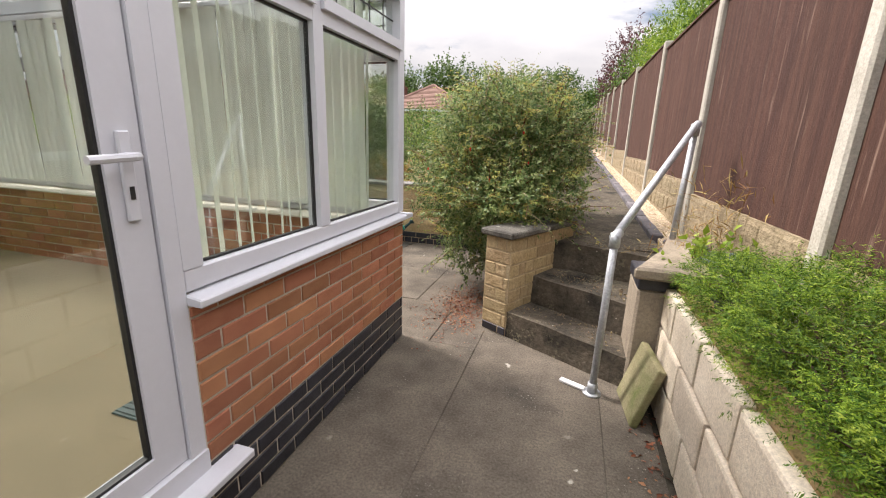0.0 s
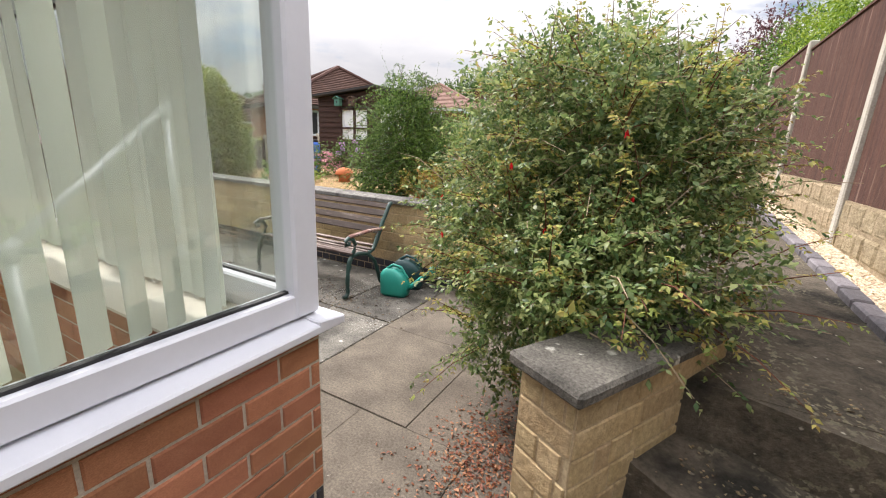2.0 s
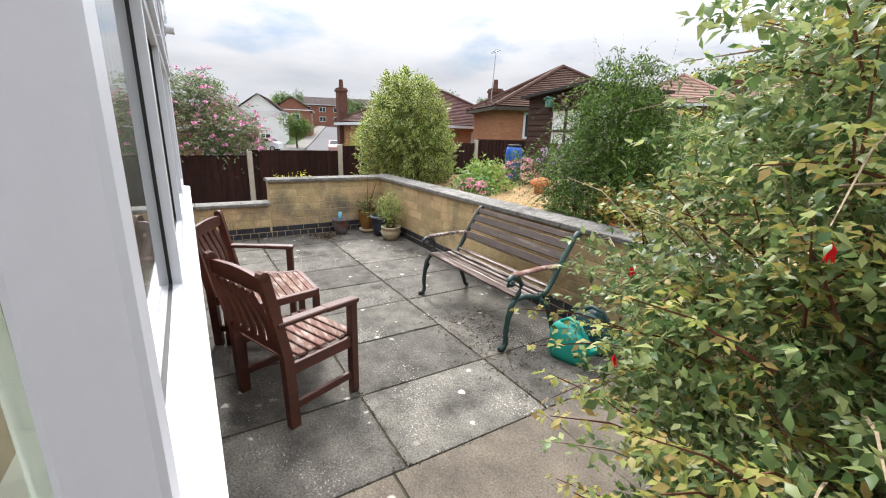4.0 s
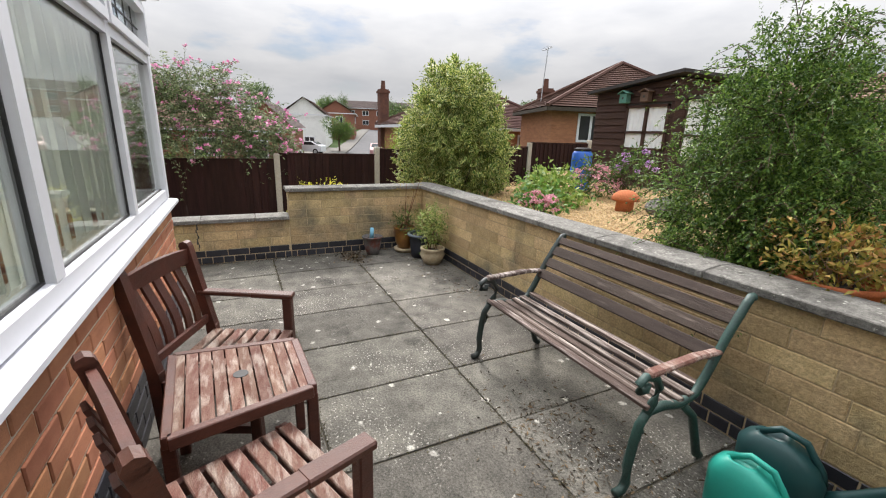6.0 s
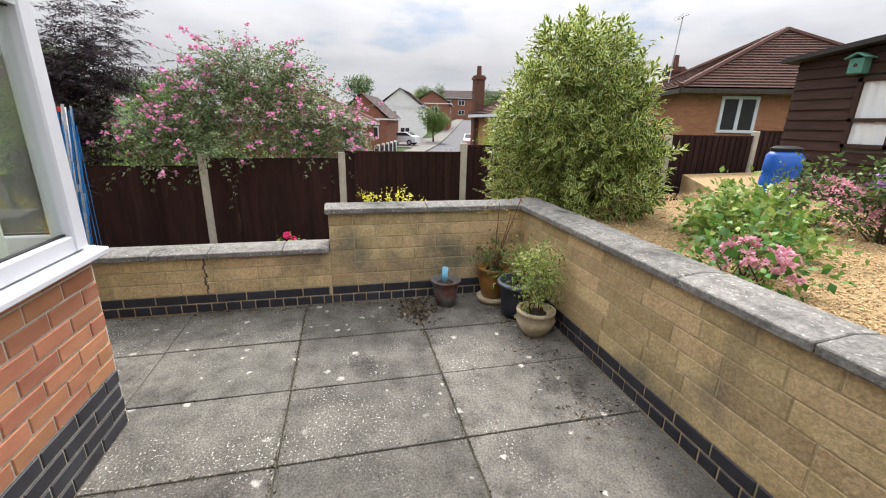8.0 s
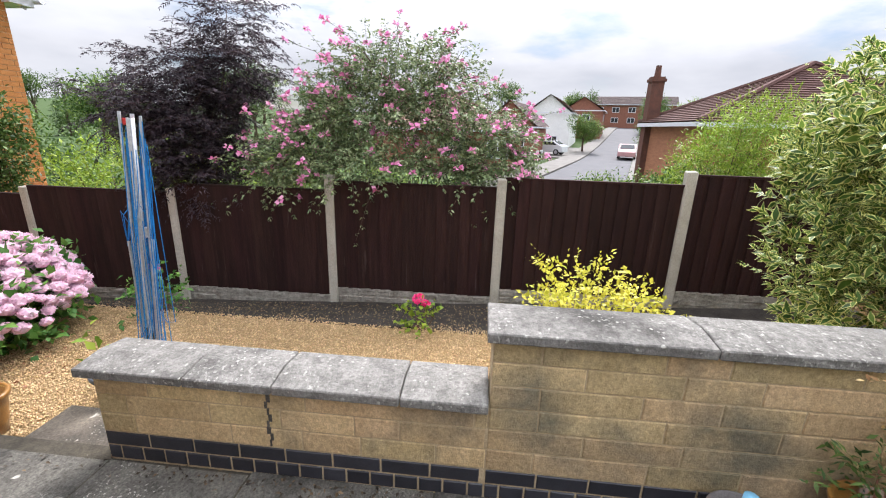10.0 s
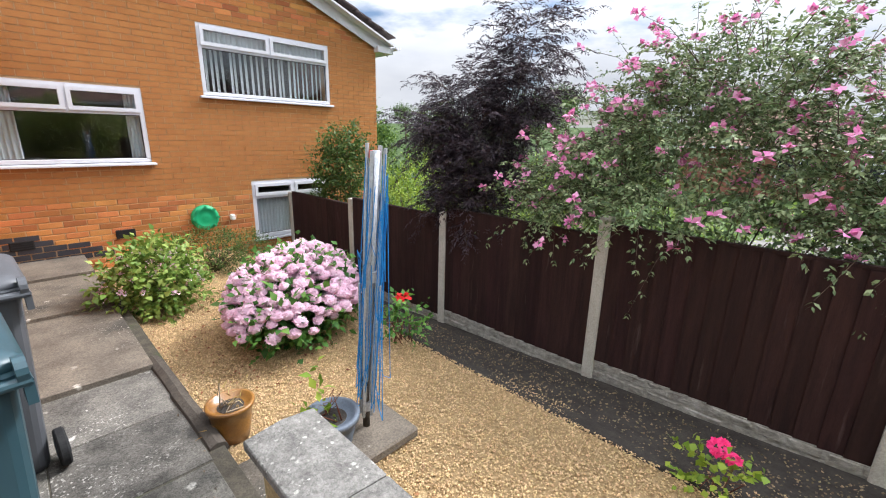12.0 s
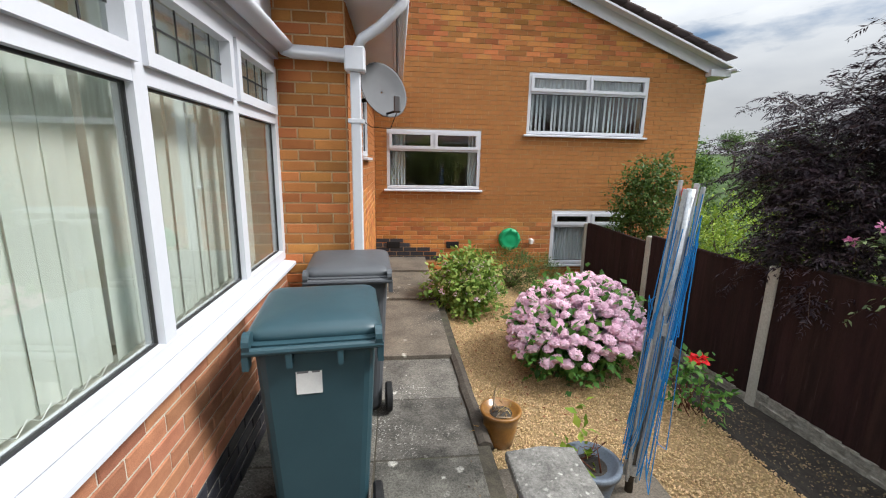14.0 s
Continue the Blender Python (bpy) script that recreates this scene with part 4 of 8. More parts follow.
pier = masonry("wall_pier", pa.x, pa.y, pier_turn, (pb - pa).length, 0, PC + PS, 0.12, "rough buff stone pier with a stone cap beside the steps", mortar=M["mortar_buff"])
side = Vector((0.43, 3.78)) - pb
pier_side = masonry("wall_pier_side", pb.x, pb.y, math.degrees(math.atan2(side.y, side.x)), side.length, 0, PC + PS, 0.12, "rough buff stone side of the pier", mortar=M["mortar_buff"])
cap = bmesh.new()
s2 = side.normalized()
q = Vector((-s2.y, s2.x)) * 0.26
o = Vector((s2.y, -s2.x)) * 0.035
prism(cap, [pb + o - s2 * 0.04, pb + side + o, pb + side + q, pa - s2 * 0.04 - o], 0.772, 0.822)
soften(cap, 0.012)
# darker slab material on the cap stands in for the bush's shade
part("cap_stone", cap, M["slab"], pier).matrix_parent_inverse = pose(pa.x, pa.y, 0, 0, 0, pier_turn).inverted()

planter = thing("wall_retaining", "pale concrete block retaining wall with a dark band and stone cap", "wall", kind="structure")
bm = bmesh.new()
box(bm, 0.99, 1.12, -2.6, 2.62, -0.2, 0.70)
part("core", bm, M["gravel_bed"], planter)
rr = random.Random(2)
for row in range(3):
    u = -2.6 + (0.22 if row % 2 else 0)
    while u < 2.5:
        e = min(2.5, u + 0.44)
        key = ("block", round(e - u, 3))
        if key not in _pieces:
            h2 = (e - u) / 2 - 0.007
            _pieces[key] = as_mesh("block", rbox(-0.035, 0.03, -h2, h2, -0.109, 0.109, 0.018, 2), M["block"])
        ob = new("block", _pieces[key])
        ob.parent, ob.location = planter, (0.975 + rr.uniform(-0.003, 0.003), (u + e) / 2, 0.118 + row * 0.232)
        u = e
part("front_pier", rbox(0.80, 1.16, 2.5, 2.86, -0.1, 0.66, 0.015), M["cap"], planter)
part("dark_band", rbox(0.795, 1.165, 2.49, 2.87, 0.66, 0.735, 0.006), M["blue_brick"], planter)
bm = bmesh.new()
prism(bm, [(0.75, 2.43), (1.2, 2.43), (1.32, 3.5), (1.12, 3.5), (0.98, 2.95)], 0.735, 0.805)
soften(bm, 0.015)
part("cap_stone", bm, M["cap"], planter)
bm = bmesh.new()
prism(bm, [(1.0, 2.86), (1.22, 2.86), (1.36, 3.5), (1.16, 3.5)], 0.3, 0.74)
part("side_wall", bm, M["block"], planter)
bed = bmesh.new()
prism(bed, [(1.1, -2.6), (1.5, -2.6), (1.5, 3.6), (1.3, 3.6), (1.1, 2.7)], 0.2, 0.68)
solid("ground_planter", bed, M["soil"], "dark soil in the raised planter", "soil")

# the upper path rises beside the fence
UP = 0.036


def up_z(y):
    return 0.66 + UP * max(0, y - 3.5)


bm = bmesh.new()
px = [0.2, 0.62, 1.12]
rows = []
for y in [3.5, 4.2, 5, 6, 7.5, 9, 11, 14, 18, 23, 29]:
    k = 0.0135 * (y - 2.2)
    rows.append([bm.verts.new((x - k * (1 if x > 1 else 0.4), y, up_z(y) + noise.noise(Vector((x * 2, y, 0))) * 0.006)) for x in px])
for a, b in zip(rows, rows[1:]):
    for i in range(2):
        bm.faces.new((a[i], a[i + 1], b[i + 1], b[i]))
r = bmesh.ops.extrude_face_region(bm, geom=bm.faces[:])
for v in r["geom"]:
    if isinstance(v, bmesh.types.BMVert):
        v.co.z -= 0.3
bmesh.ops.recalc_face_normals(bm, faces=bm.faces[:])
upper_path = solid("pavement_upper_path", bm, M["step"], "worn concrete path that rises along the fence", "path")
bm = bmesh.new()
prism(bm, [(1.13, 3.4), (1.5, 3.4), (1.12, 29), (0.77, 29)], 0, 0.01)
for v in bm.verts:
    v.co.z += up_z(v.co.y) + 0.005 - (0.25 if v.co.z < 0.005 else 0)
strip = solid("ground_gravel_strip", bm, M["gravel_pale"], "strip of buff gravel along the fence", "gravel")
rng = np.random.default_rng(11)
yy = 3.7 + 14 * rng.random(9000) ** 1.6
xx = 1.16 + rng.random(9000) * 0.24 - 0.0135 * (yy - 2.2)
ob = scatter_pebbles("pebbles", strip, np.stack([xx, yy, 0.675 + UP * (yy - 3.5)], 1), 0.008, 0.02, M["gravel_pale"], 4)
ob["kind"] = "stuff"
edging = thing("brick_edging", "line of dark brick edging laid end to end", "edging", kind="structure")
y = 3.98
em = as_mesh("edging_brick", rbox(-0.05, 0.05, -0.103, 0.103, -0.1, 0.05, 0.01), M["edging"])
while y < 20:
    ob = new("edging_brick", em)
    ob.parent, ob.location = edging, (1.14 - 0.0135 * (y - 2.2), y, up_z(y) + rr.uniform(-0.008, 0.006))
    ob.rotation_euler = (0.036, rr.uniform(-0.05, 0.05), 0.0135 + rr.uniform(-0.03, 0.03))
    y += 0.222

# ---- upper gravel garden behind the bench wall ----
bm = bmesh.new()
prism(bm, [(-6.9, 5.66), (-0.55, 5.66), (-0.12, 5.5), (-0.05, 3.35), (0.25, 3.7), (0.25, 30), (-9.3, 30), (-9.3, 9.6), (-7.3, 8.4)], -0.9, 0.0)
for v in bm.verts:
    v.co.z += 0.70 + 0.02 * max(0, v.co.y - 5.6)
upper_bed = solid("ground_upper_garden", bm, M["gravel_bed"], "golden gravel bed of the upper garden", "gravel")
rng = np.random.default_rng(12)
n = 34000
gx, gy = -7.6 + rng.random(n) * 5.6, 5.72 + 4.0 * rng.random(n) ** 1.4
ob = scatter_pebbles("pebbles", upper_bed, np.stack([gx, gy, 0.704 + 0.02 * (gy - 5.6)], 1), 0.006, 0.013, M["gravel"], 6)
ob["kind"] = "stuff"
bm = bmesh.new()
prism(bm, [(-0.57, 5.46), (-0.55, 5.66), (-0.12, 5.5), (-0.02, 3.3), (-0.17, 3.16), (-0.3, 5.2)], -0.1, 0.70)
solid("ground_shrub_bed", bm, M["soil"], "dark earth of the raised bed under the shrub", "soil")

# ---- lower gravel garden ----
lower = solid("ground_lower_garden", rbox(-8.46, -6.64, -3.6, 9.6, -0.7, -0.138, 0.02), M["gravel_bed"], "golden gravel bed of the lower garden", "gravel")
rng = np.random.default_rng(13)
n = 105000
gx, gy = -8.48 + rng.random(n) * 1.8, -3.4 + rng.random(n) * 8.2
spill = rng.random(n) < 0.06
gx = np.where(spill, -8.47 - np.abs(rng.normal(0, 0.07, n)) * (1.2 + np.sin(gy * 4.1)), gx)
keep = ~((gx > -7.02) & (gy > 1.3) & (gy < 1.9))
ob = scatter_pebbles("pebbles", lower, np.stack([gx, gy, np.where(gx < -8.46, [0.004 + (-0.145 * (1 - k) + (-0.50 + 0.057 * (b - 0.16)) * k) for k, b in zip((np.clip((-8.42 - gx) / 1.03, 0, 1)) ** 0.7, gy)], -0.13) + rng.random(n) * 0.006], 1)[keep], 0.0048, 0.0112, M["gravel"], 7)
ob["kind"] = "stuff"
bm = bmesh.new()
def soil_z(x, y):
    k = min(1, max(0, (-8.42 - x) / 1.03)) ** 0.7
    return -0.145 * (1 - k) + (-0.50 + 0.057 * (y - 0.16)) * k


rows = []
for k in range(27):
    y = -3.6 + k * 0.508
    rows.append([bm.verts.new((x, y, soil_z(x, y) + 0.012 * noise.noise(Vector((x * 3, y * 3, 0))))) for x in (-9.55, -9.3, -9.0, -8.75, -8.42)])
for a, b in zip(rows, rows[1:]):
    for i in range(4):
        bm.faces.new((a[i], a[i + 1], b[i + 1], b[i]))
r = bmesh.ops.extrude_face_region(bm, geom=bm.faces[:])
for v in r["geom"]:
    if isinstance(v, bmesh.types.BMVert):
        v.co.z -= 0.4
bmesh.ops.recalc_face_normals(bm, faces=bm.faces[:])
soil = solid("ground_border", bm, M["soil"], "dark earth border scattered with grit below the fence", "soil")
n = 5200
gx, gy = -9.4 + rng.random(n) * 0.95, -3 + rng.random(n) * 8.6
ob = scatter_pebbles("grit", soil, np.stack([gx, gy, np.array([soil_z(a, b) for a, b in zip(gx, gy)]) + 0.005], 1), 0.005, 0.013, M["grit"], 8)
ob["kind"] = "stuff"
kerb = thing("kerb", "old rounded timber edging beside the gravel", "edging", kind="structure")
for y0, y1, dx in ((1.14, 0.45, 0.0), (0.44, -0.16, 0.012)):
    bm = bmesh.new()
    tube(bm, [(-6.69 + dx, y0, -0.03), (-6.685 + dx, (y0 + y1) / 2, -0.025), (-6.67 + dx, y1, -0.02)], 0.055, 8)
    part("log", bm, M["timber"], kerb)
bm = bmesh.new()
for k in range(7):
    y = -0.1 + k * 0.75
    tube(bm, [(-8.50 + 0.03 * (k % 2), y, -0.155), (-8.47, y + 0.35, -0.15), (-8.49 + 0.02 * (k % 3), y + 0.76, -0.16)], 0.022, 7)
part("earth_edge", bm, M["soil"], kerb)


# ---- fences ----
def fence(name, label, posts, z_of, panel_h, board_h, m_board, m_base, side, pw=0.1, board=0.125, below=0.0, lap=0.024, lifts=(), relief=0):
    """Concrete posts in a line with featheredge panels over gravel boards. side: +1 where the viewer stands to the left of the run."""
    f_ = thing(name, label, "fence", kind="structure")
    for i, (x, y) in enumerate(posts):
        z = z_of(y, x)
        bm = rbox(x - pw / 2, x + pw / 2, y - pw / 2, y + pw / 2, z - 0.3 - below, z + board_h + panel_h + 0.06 + (lifts[i] if lifts else 0), 0.012)
        part("post", bm, M["post"], f_)
    rnd = random.Random(name)
    for (xa, ya), (xb, yb) in zip(posts, posts[1:]):
        a, b = Vector((xa, ya)), Vector((xb, yb))
        d = (b - a).normalized()
        nrm = Vector((-d.y, d.x)) * side
        ln = (b - a).length - pw
        za, zb = z_of(ya, xa), z_of(yb, xb)
        zz = (za + zb) / 2
        bm = bmesh.new()
        p0, p1 = a + d * pw * 0.4, b - d * pw * 0.4
        bar(bm, (*p0, zz - below / 2 + board_h / 2 - 0.1), (*p1, zz - below / 2 + board_h / 2 - 0.1), 0.05, board_h + below + 0.2)
        part("gravel_board", bm, m_base, f_)
        if relief:
            bm = bmesh.new()
            low, hh = zz - below, (board_h + below) / relief
            for row in range(relief):
                u = pw * 0.3 - rnd.uniform(0, 0.1)
                while u < ln + pw * 0.4:
                    e = u + rnd.uniform(0.13, 0.3)
                    c0, c1 = max(u, pw * 0.3), min(e, ln + pw * 0.6)
                    if c1 - c0 > 0.03:
                        A, B = a + d * (c0 + 0.005), a + d * (c1 - 0.005)
                        z0, z1 = low + row * hh + 0.006, low + (row + 1) * hh - 0.004
                        mid, out = (A + B) / 2, nrm * (0.026 + rnd.uniform(0.003, 0.011))
                        f = [bm.verts.new((*(q + nrm * 0.02), z)) for q, z in ((A, z0), (B, z0), (B, z1), (A, z1))]
                        g = [bm.verts.new((*(q.lerp(mid, 0.22) + out * rnd.uniform(0.75, 1.1)), z)) for q, z in ((A, z0 + hh * 0.15), (B, z0 + hh * 0.15), (B, z1 - hh * 0.15), (A, z1 - hh * 0.15))]
                        bm.faces.new(g)
                        for i in range(4):
                            bm.faces.new((f[i], f[(i + 1) % 4], g[(i + 1) % 4], g[i]))
                    u = e
            bmesh.ops.recalc_face_normals(bm, faces=bm.faces[:])
            part("rock_face", bm, m_base, f_)["kind"] = "stuff"
        count = int(ln / board)
        bw = ln / (count + 1)
        turn = math.degrees(math.atan2(d.y, d.x))
        key = (name, round(bw, 3))
        if key not in _pieces:
            bm = bmesh.new()
            lo = [(0, lap * side), (bw + 0.012, 0.010 * side), (bw + 0.012, -0.006 * side), (0, -0.006 * side)]
            prism(bm, lo, 0, panel_h)
            bmesh.ops.recalc_face_normals(bm, faces=bm.faces[:])
            _pieces[key] = as_mesh("board", bm, m_board)
        for k in range(count + 1):
            c0 = a + d * (pw / 2 + k * bw)
            ob = new("board", _pieces[key])
            ob.parent, ob.matrix_basis = f_, pose(c0.x, c0.y, zz + board_h + 0.002 + rnd.uniform(-0.004, 0.002), 0, 0, turn)
        bm = bmesh.new()
        bar(bm, (*p0, zz + board_h + panel_h + 0.012), (*p1, zz + board_h + panel_h + 0.012), 0.05, 0.022)
        part("capping_rail", bm, m_board, f_)
    return f_


right_posts = [(1.42 - 0.0135 * (y - 2.2), y) for y in (-2.6, -0.25, 2.1, 4.15, 6.4, 8.95, 11.4, 13.6, 15.85, 18.15, 20.45, 22.75, 25.05, 27.35)]
fence("fence_path", "tall brown board fence with concrete posts beside the path", right_posts, lambda y, x: 0.74 + 0.042 * max(0, y - 2.2), 1.5, 0.29, M["fence_brown"], M["gravel_board_buff"], 1, below=0.3, lap=0.0075, relief=3)
far_posts = [(-9.49, 0.157 + 1.84 * k) for k in range(-2, 9)]
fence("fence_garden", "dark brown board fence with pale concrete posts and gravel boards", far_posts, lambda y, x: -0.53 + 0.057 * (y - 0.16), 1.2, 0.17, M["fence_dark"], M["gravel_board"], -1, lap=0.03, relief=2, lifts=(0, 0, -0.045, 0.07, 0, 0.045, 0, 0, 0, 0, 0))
# ---- conservatory ----
CX0, CX1, CY0, CY1 = -5.32, -0.75, 0.18, 2.70
H = 0.0791
BASE = [(H, 0.228, 0.010, M["blue_brick"], "brick", 0.5 * (k % 2)) for k in range(4)] + [(H, 0.228, 0.010, M["brick"], "brick", 0.5 * (k % 2)) for k in range(7)] + [(H * 0.5, 0.228, 0.008, M["brick"], "brick", 0.5)]
masonry("wall_conservatory_east", CX1, 0.95, 90, CY1 - 0.95, 0, BASE, 0.26, "red brick dwarf wall over dark engineering bricks")
masonry("wall_conservatory_north", CX1, CY1, 180, CX1 - CX0, 0, BASE, 0.26, "red brick dwarf wall over dark engineering bricks")
masonry("wall_conservatory_west", CX0, CY1, 270, CY1 - CY0, 0, BASE, 0.26, "red brick dwarf wall over dark engineering bricks")
IN = [(H, 0.228, 0.010, M["brick"], "brick", 0.5 * (k % 2)) for k in range(8)]
masonry("wall_inside_west", CX0 + 0.27, CY0, 90, CY1 - CY0 - 0.27, 0.28, IN, 0.005, "red brick inner face of the dwarf wall")
masonry("wall_inside_north", CX0 + 0.27, CY1 - 0.27, 0, CX1 - CX0 - 0.54, 0.28, IN, 0.005, "red brick inner face of the dwarf wall")
solid("floor_conservatory", rbox(CX0 + 0.2, CX1 - 0.02, CY0, CY1 - 0.2, 0.0, 0.30, 0.005), M["carpet"], "beige carpet inside the conservatory", "floor")
bm = bmesh.new()
for x0, x1, y0, y1 in ((CX1 - 0.29, CX1 + 0.002, 0.955, CY1 - 0.29), (CX0 - 0.002, CX1 + 0.002, CY1 - 0.29, CY1 + 0.002), (CX0 - 0.002, CX0 + 0.29, CY0 + 0.005, CY1 - 0.29)):
    box(bm, x0, x1, y0, y1, 0.905, 0.915)
solid("trim_wall_top", bm, M["plaster"], "plastered top of the dwarf wall", "sill")


def window(name, label, x, y, turn, z0, z1, lights, frame_w=0.06, deep=0.07, transom=None, glass="glass", lead=False, vents=True, sill=None, kind="structure", wide_low=False):
    """A white plastic window on the local x axis from 0; its outside looks to local -y. lights: the x of its posts, ends included."""
    w = thing(name, label, "window", x, y, 0, turn, kind=kind)
    f = frame_w
    x0, x1 = lights[0], lights[-1]
    fr = rbox(x0, x1, 0, deep, z0, z0 + f, 0.006)
    box(fr, x0, x1, 0.001, deep, z1 - f, z1)
    for i, p in enumerate(lights):
        a = p if i == 0 else (p - f if i == len(lights) - 1 else p - f / 2)
        box(fr, a, a + f, -0.002, deep - 0.002, transom if wide_low and 0 < i < len(lights) - 1 else z0 + f, z1 - f)
    zt = z1 - f
    if transom:
        box(fr, x0 + f, x1 - f, -0.001, deep - 0.001, transom - f / 2, transom + f / 2)
        zt = transom - f / 2
    part("window_frame", fr, M["upvc"], w)
    levels = [(z0 + f, zt)] + ([(transom + f / 2, z1 - f)] if transom else [])
    for i, (p, q) in enumerate(zip(lights, lights[1:])):
        a = p + (f if i == 0 else f / 2)
        b = q - (f if i == len(lights) - 2 else f / 2)
        for j, (c, d) in enumerate(levels):
            if wide_low and j == 0:
                if i:
                    continue
                a, b = x0 + f, x1 - f
            else:
                a = p + (f if i == 0 else f / 2)
                b = q - (f if i == len(lights) - 2 else f / 2)
            g = bmesh.new()
            for u0, u1, w0, w1 in ((a, b, c, c + 0.008), (a, b, d - 0.008, d), (a, a + 0.008, c + 0.008, d - 0.008), (b - 0.008, b, c + 0.008, d - 0.008)):
                box(g, u0, u1, 0.025, 0.042, w0, w1)
            part("gasket", g, M["gasket"], w)
            if j == 1 and vents:
                s = bmesh.new()
                e = 0.034
                for u0, u1, w0, w1 in ((a - 0.012, b + 0.012, c - 0.015, c + e), (a - 0.012, b + 0.012, d - e, d + 0.012), (a - 0.012, a + e, c + e, d - e), (b - e, b + 0.012, c + e, d - e)):
                    box(s, u0, u1, -0.022, 0.03, w0, w1)
                part("opening_sash", s, M["upvc"], w)
            bm = bmesh.new()
            box(bm, a + 0.004, b - 0.004, 0.03, 0.036, c + 0.004, d - 0.004)
            pane = part("pane", bm, M[glass], w)
            pane.visible_shadow = False
            if lead and j == 1:
                s = bmesh.new()
                k = 5
                for m in range(1, k):
                    u = a + (b - a) * m / k
                    box(s, u - 0.004, u + 0.004, 0.026, 0.0295, c, d)
                box(s, a, b, 0.025, 0.0285, (c + d) / 2 - 0.004, (c + d) / 2 + 0.004)
                part("leading", s, M["gasket"], w)
    if sill:
        s = bmesh.new()
        box(s, x0 - sill[0], x1 + sill[0], -sill[1], 0.05, z0 - 0.045, z0 - 0.002)
        for v in s.verts:
            if v.co.y < 0 and v.co.z > z0 - 0.02:
                v.co.z -= 0.014
        soften(s, 0.005)
        part("window_sill", s, M["upvc"], w)
    return w


ZS, ZT, ZE = 0.957, 1.965, 2.36
window("window_1", "white conservatory window with leaded top lights", CX1, 0.95, 90, ZS, ZE, (0.0, 0.79, 1.75), 0.075, 0.07, ZT, lead=True, sill=(0.0, 0.058))
window("window_2", "white conservatory window range over the patio", CX1, CY1, 180, ZS, ZE, (0.0, 1.14, 2.28, 3.42, CX1 - CX0), 0.075, 0.07, ZT, lead=True, sill=(0.058, 0.058))
window("window_3", "white conservatory window with leaded opening top lights", CX0, CY1, 270, ZS, ZE, (0.0, 0.9, 1.73, 2.52), 0.075, 0.07, ZT, lead=True, sill=(0.0, 0.075))
corner = thing("trim_corner_posts", "white plastic corner posts of the conservatory", "post", kind="structure")
for x, y in ((CX1, CY1), (CX0, CY1)):
    s = 1 if x > -3 else -1
    part("corner_post", rbox(min(x + 0.006 * s, x - 0.085 * s), max(x + 0.006 * s, x - 0.085 * s), y - 0.085, y + 0.006, ZS + 0.001, ZE - 0.001, 0.008), M["upvc"], corner)


def glazed_door():
    """A half-open look: one glazed leaf with a lever handle in a white frame."""
    d = thing("door_1", "white plastic glazed door with a lever handle, closed", "door", CX1, 0.18, 0, 90, kind="structure")
    f = bmesh.new()
    for a, b, c, e in ((0.0, 0.06, 0.33, 2.36), (0.71, 0.77, 0.33, 2.36), (0.06, 0.71, 2.3, 2.36)):
        box(f, a, b, 0.0, 0.07, c, e)
    box(f, 0.0, 0.77, -0.01, 0.07, 0.30, 0.38)
    part("door_frame", f, M["upvc"], d)
    f = bmesh.new()
    for a, b, c, e in ((0.065, 0.165, 0.385, 2.295), (0.60, 0.705, 0.385, 2.295), (0.165, 0.60, 0.385, 0.47), (0.165, 0.60, 2.2, 2.295)):
        box(f, a, b, 0.012, 0.06, c, e)
    leaf = part("leaf", f, M["upvc"], d)
    g = bmesh.new()
    for a, b, c, e in ((0.165, 0.174, 0.47, 2.2), (0.591, 0.60, 0.47, 2.2), (0.174, 0.591, 0.47, 0.48), (0.174, 0.591, 2.191, 2.2)):
        box(g, a, b, 0.022, 0.045, c, e)
    part("gasket", g, M["gasket"], leaf)
    p = bmesh.new()
    box(p, 0.17, 0.595, 0.03, 0.036, 0.475, 2.195)
    part("pane", p, M["glass"], leaf).visible_shadow = False
    h = rbox(0.635, 0.67, -0.002, 0.012, 1.21, 1.45, 0.004)
    tube(h, [(0.652, 0.0, 1.385), (0.652, -0.045, 1.385), (0.63, -0.055, 1.385), (0.52, -0.055, 1.38)], 0.011, 8)
    part("door_handle", h, M["upvc"], leaf)
    k = bmesh.new()
    box(k, 0.646, 0.658, -0.0045, -0.002, 1.27, 1.305)
    part("keyhole", k, M["gasket"], leaf)
    s = rbox(-0.02, 0.9, -0.085, 0.02, 0.265, 0.30, 0.006)
    part("threshold", s, M["upvc"], d)
    b = rbox(0.0, 0.77, 0.0, 0.2, -0.1, 0.265, 0.005)
    part("base", b, M["blue_brick"], d)


glazed_door()


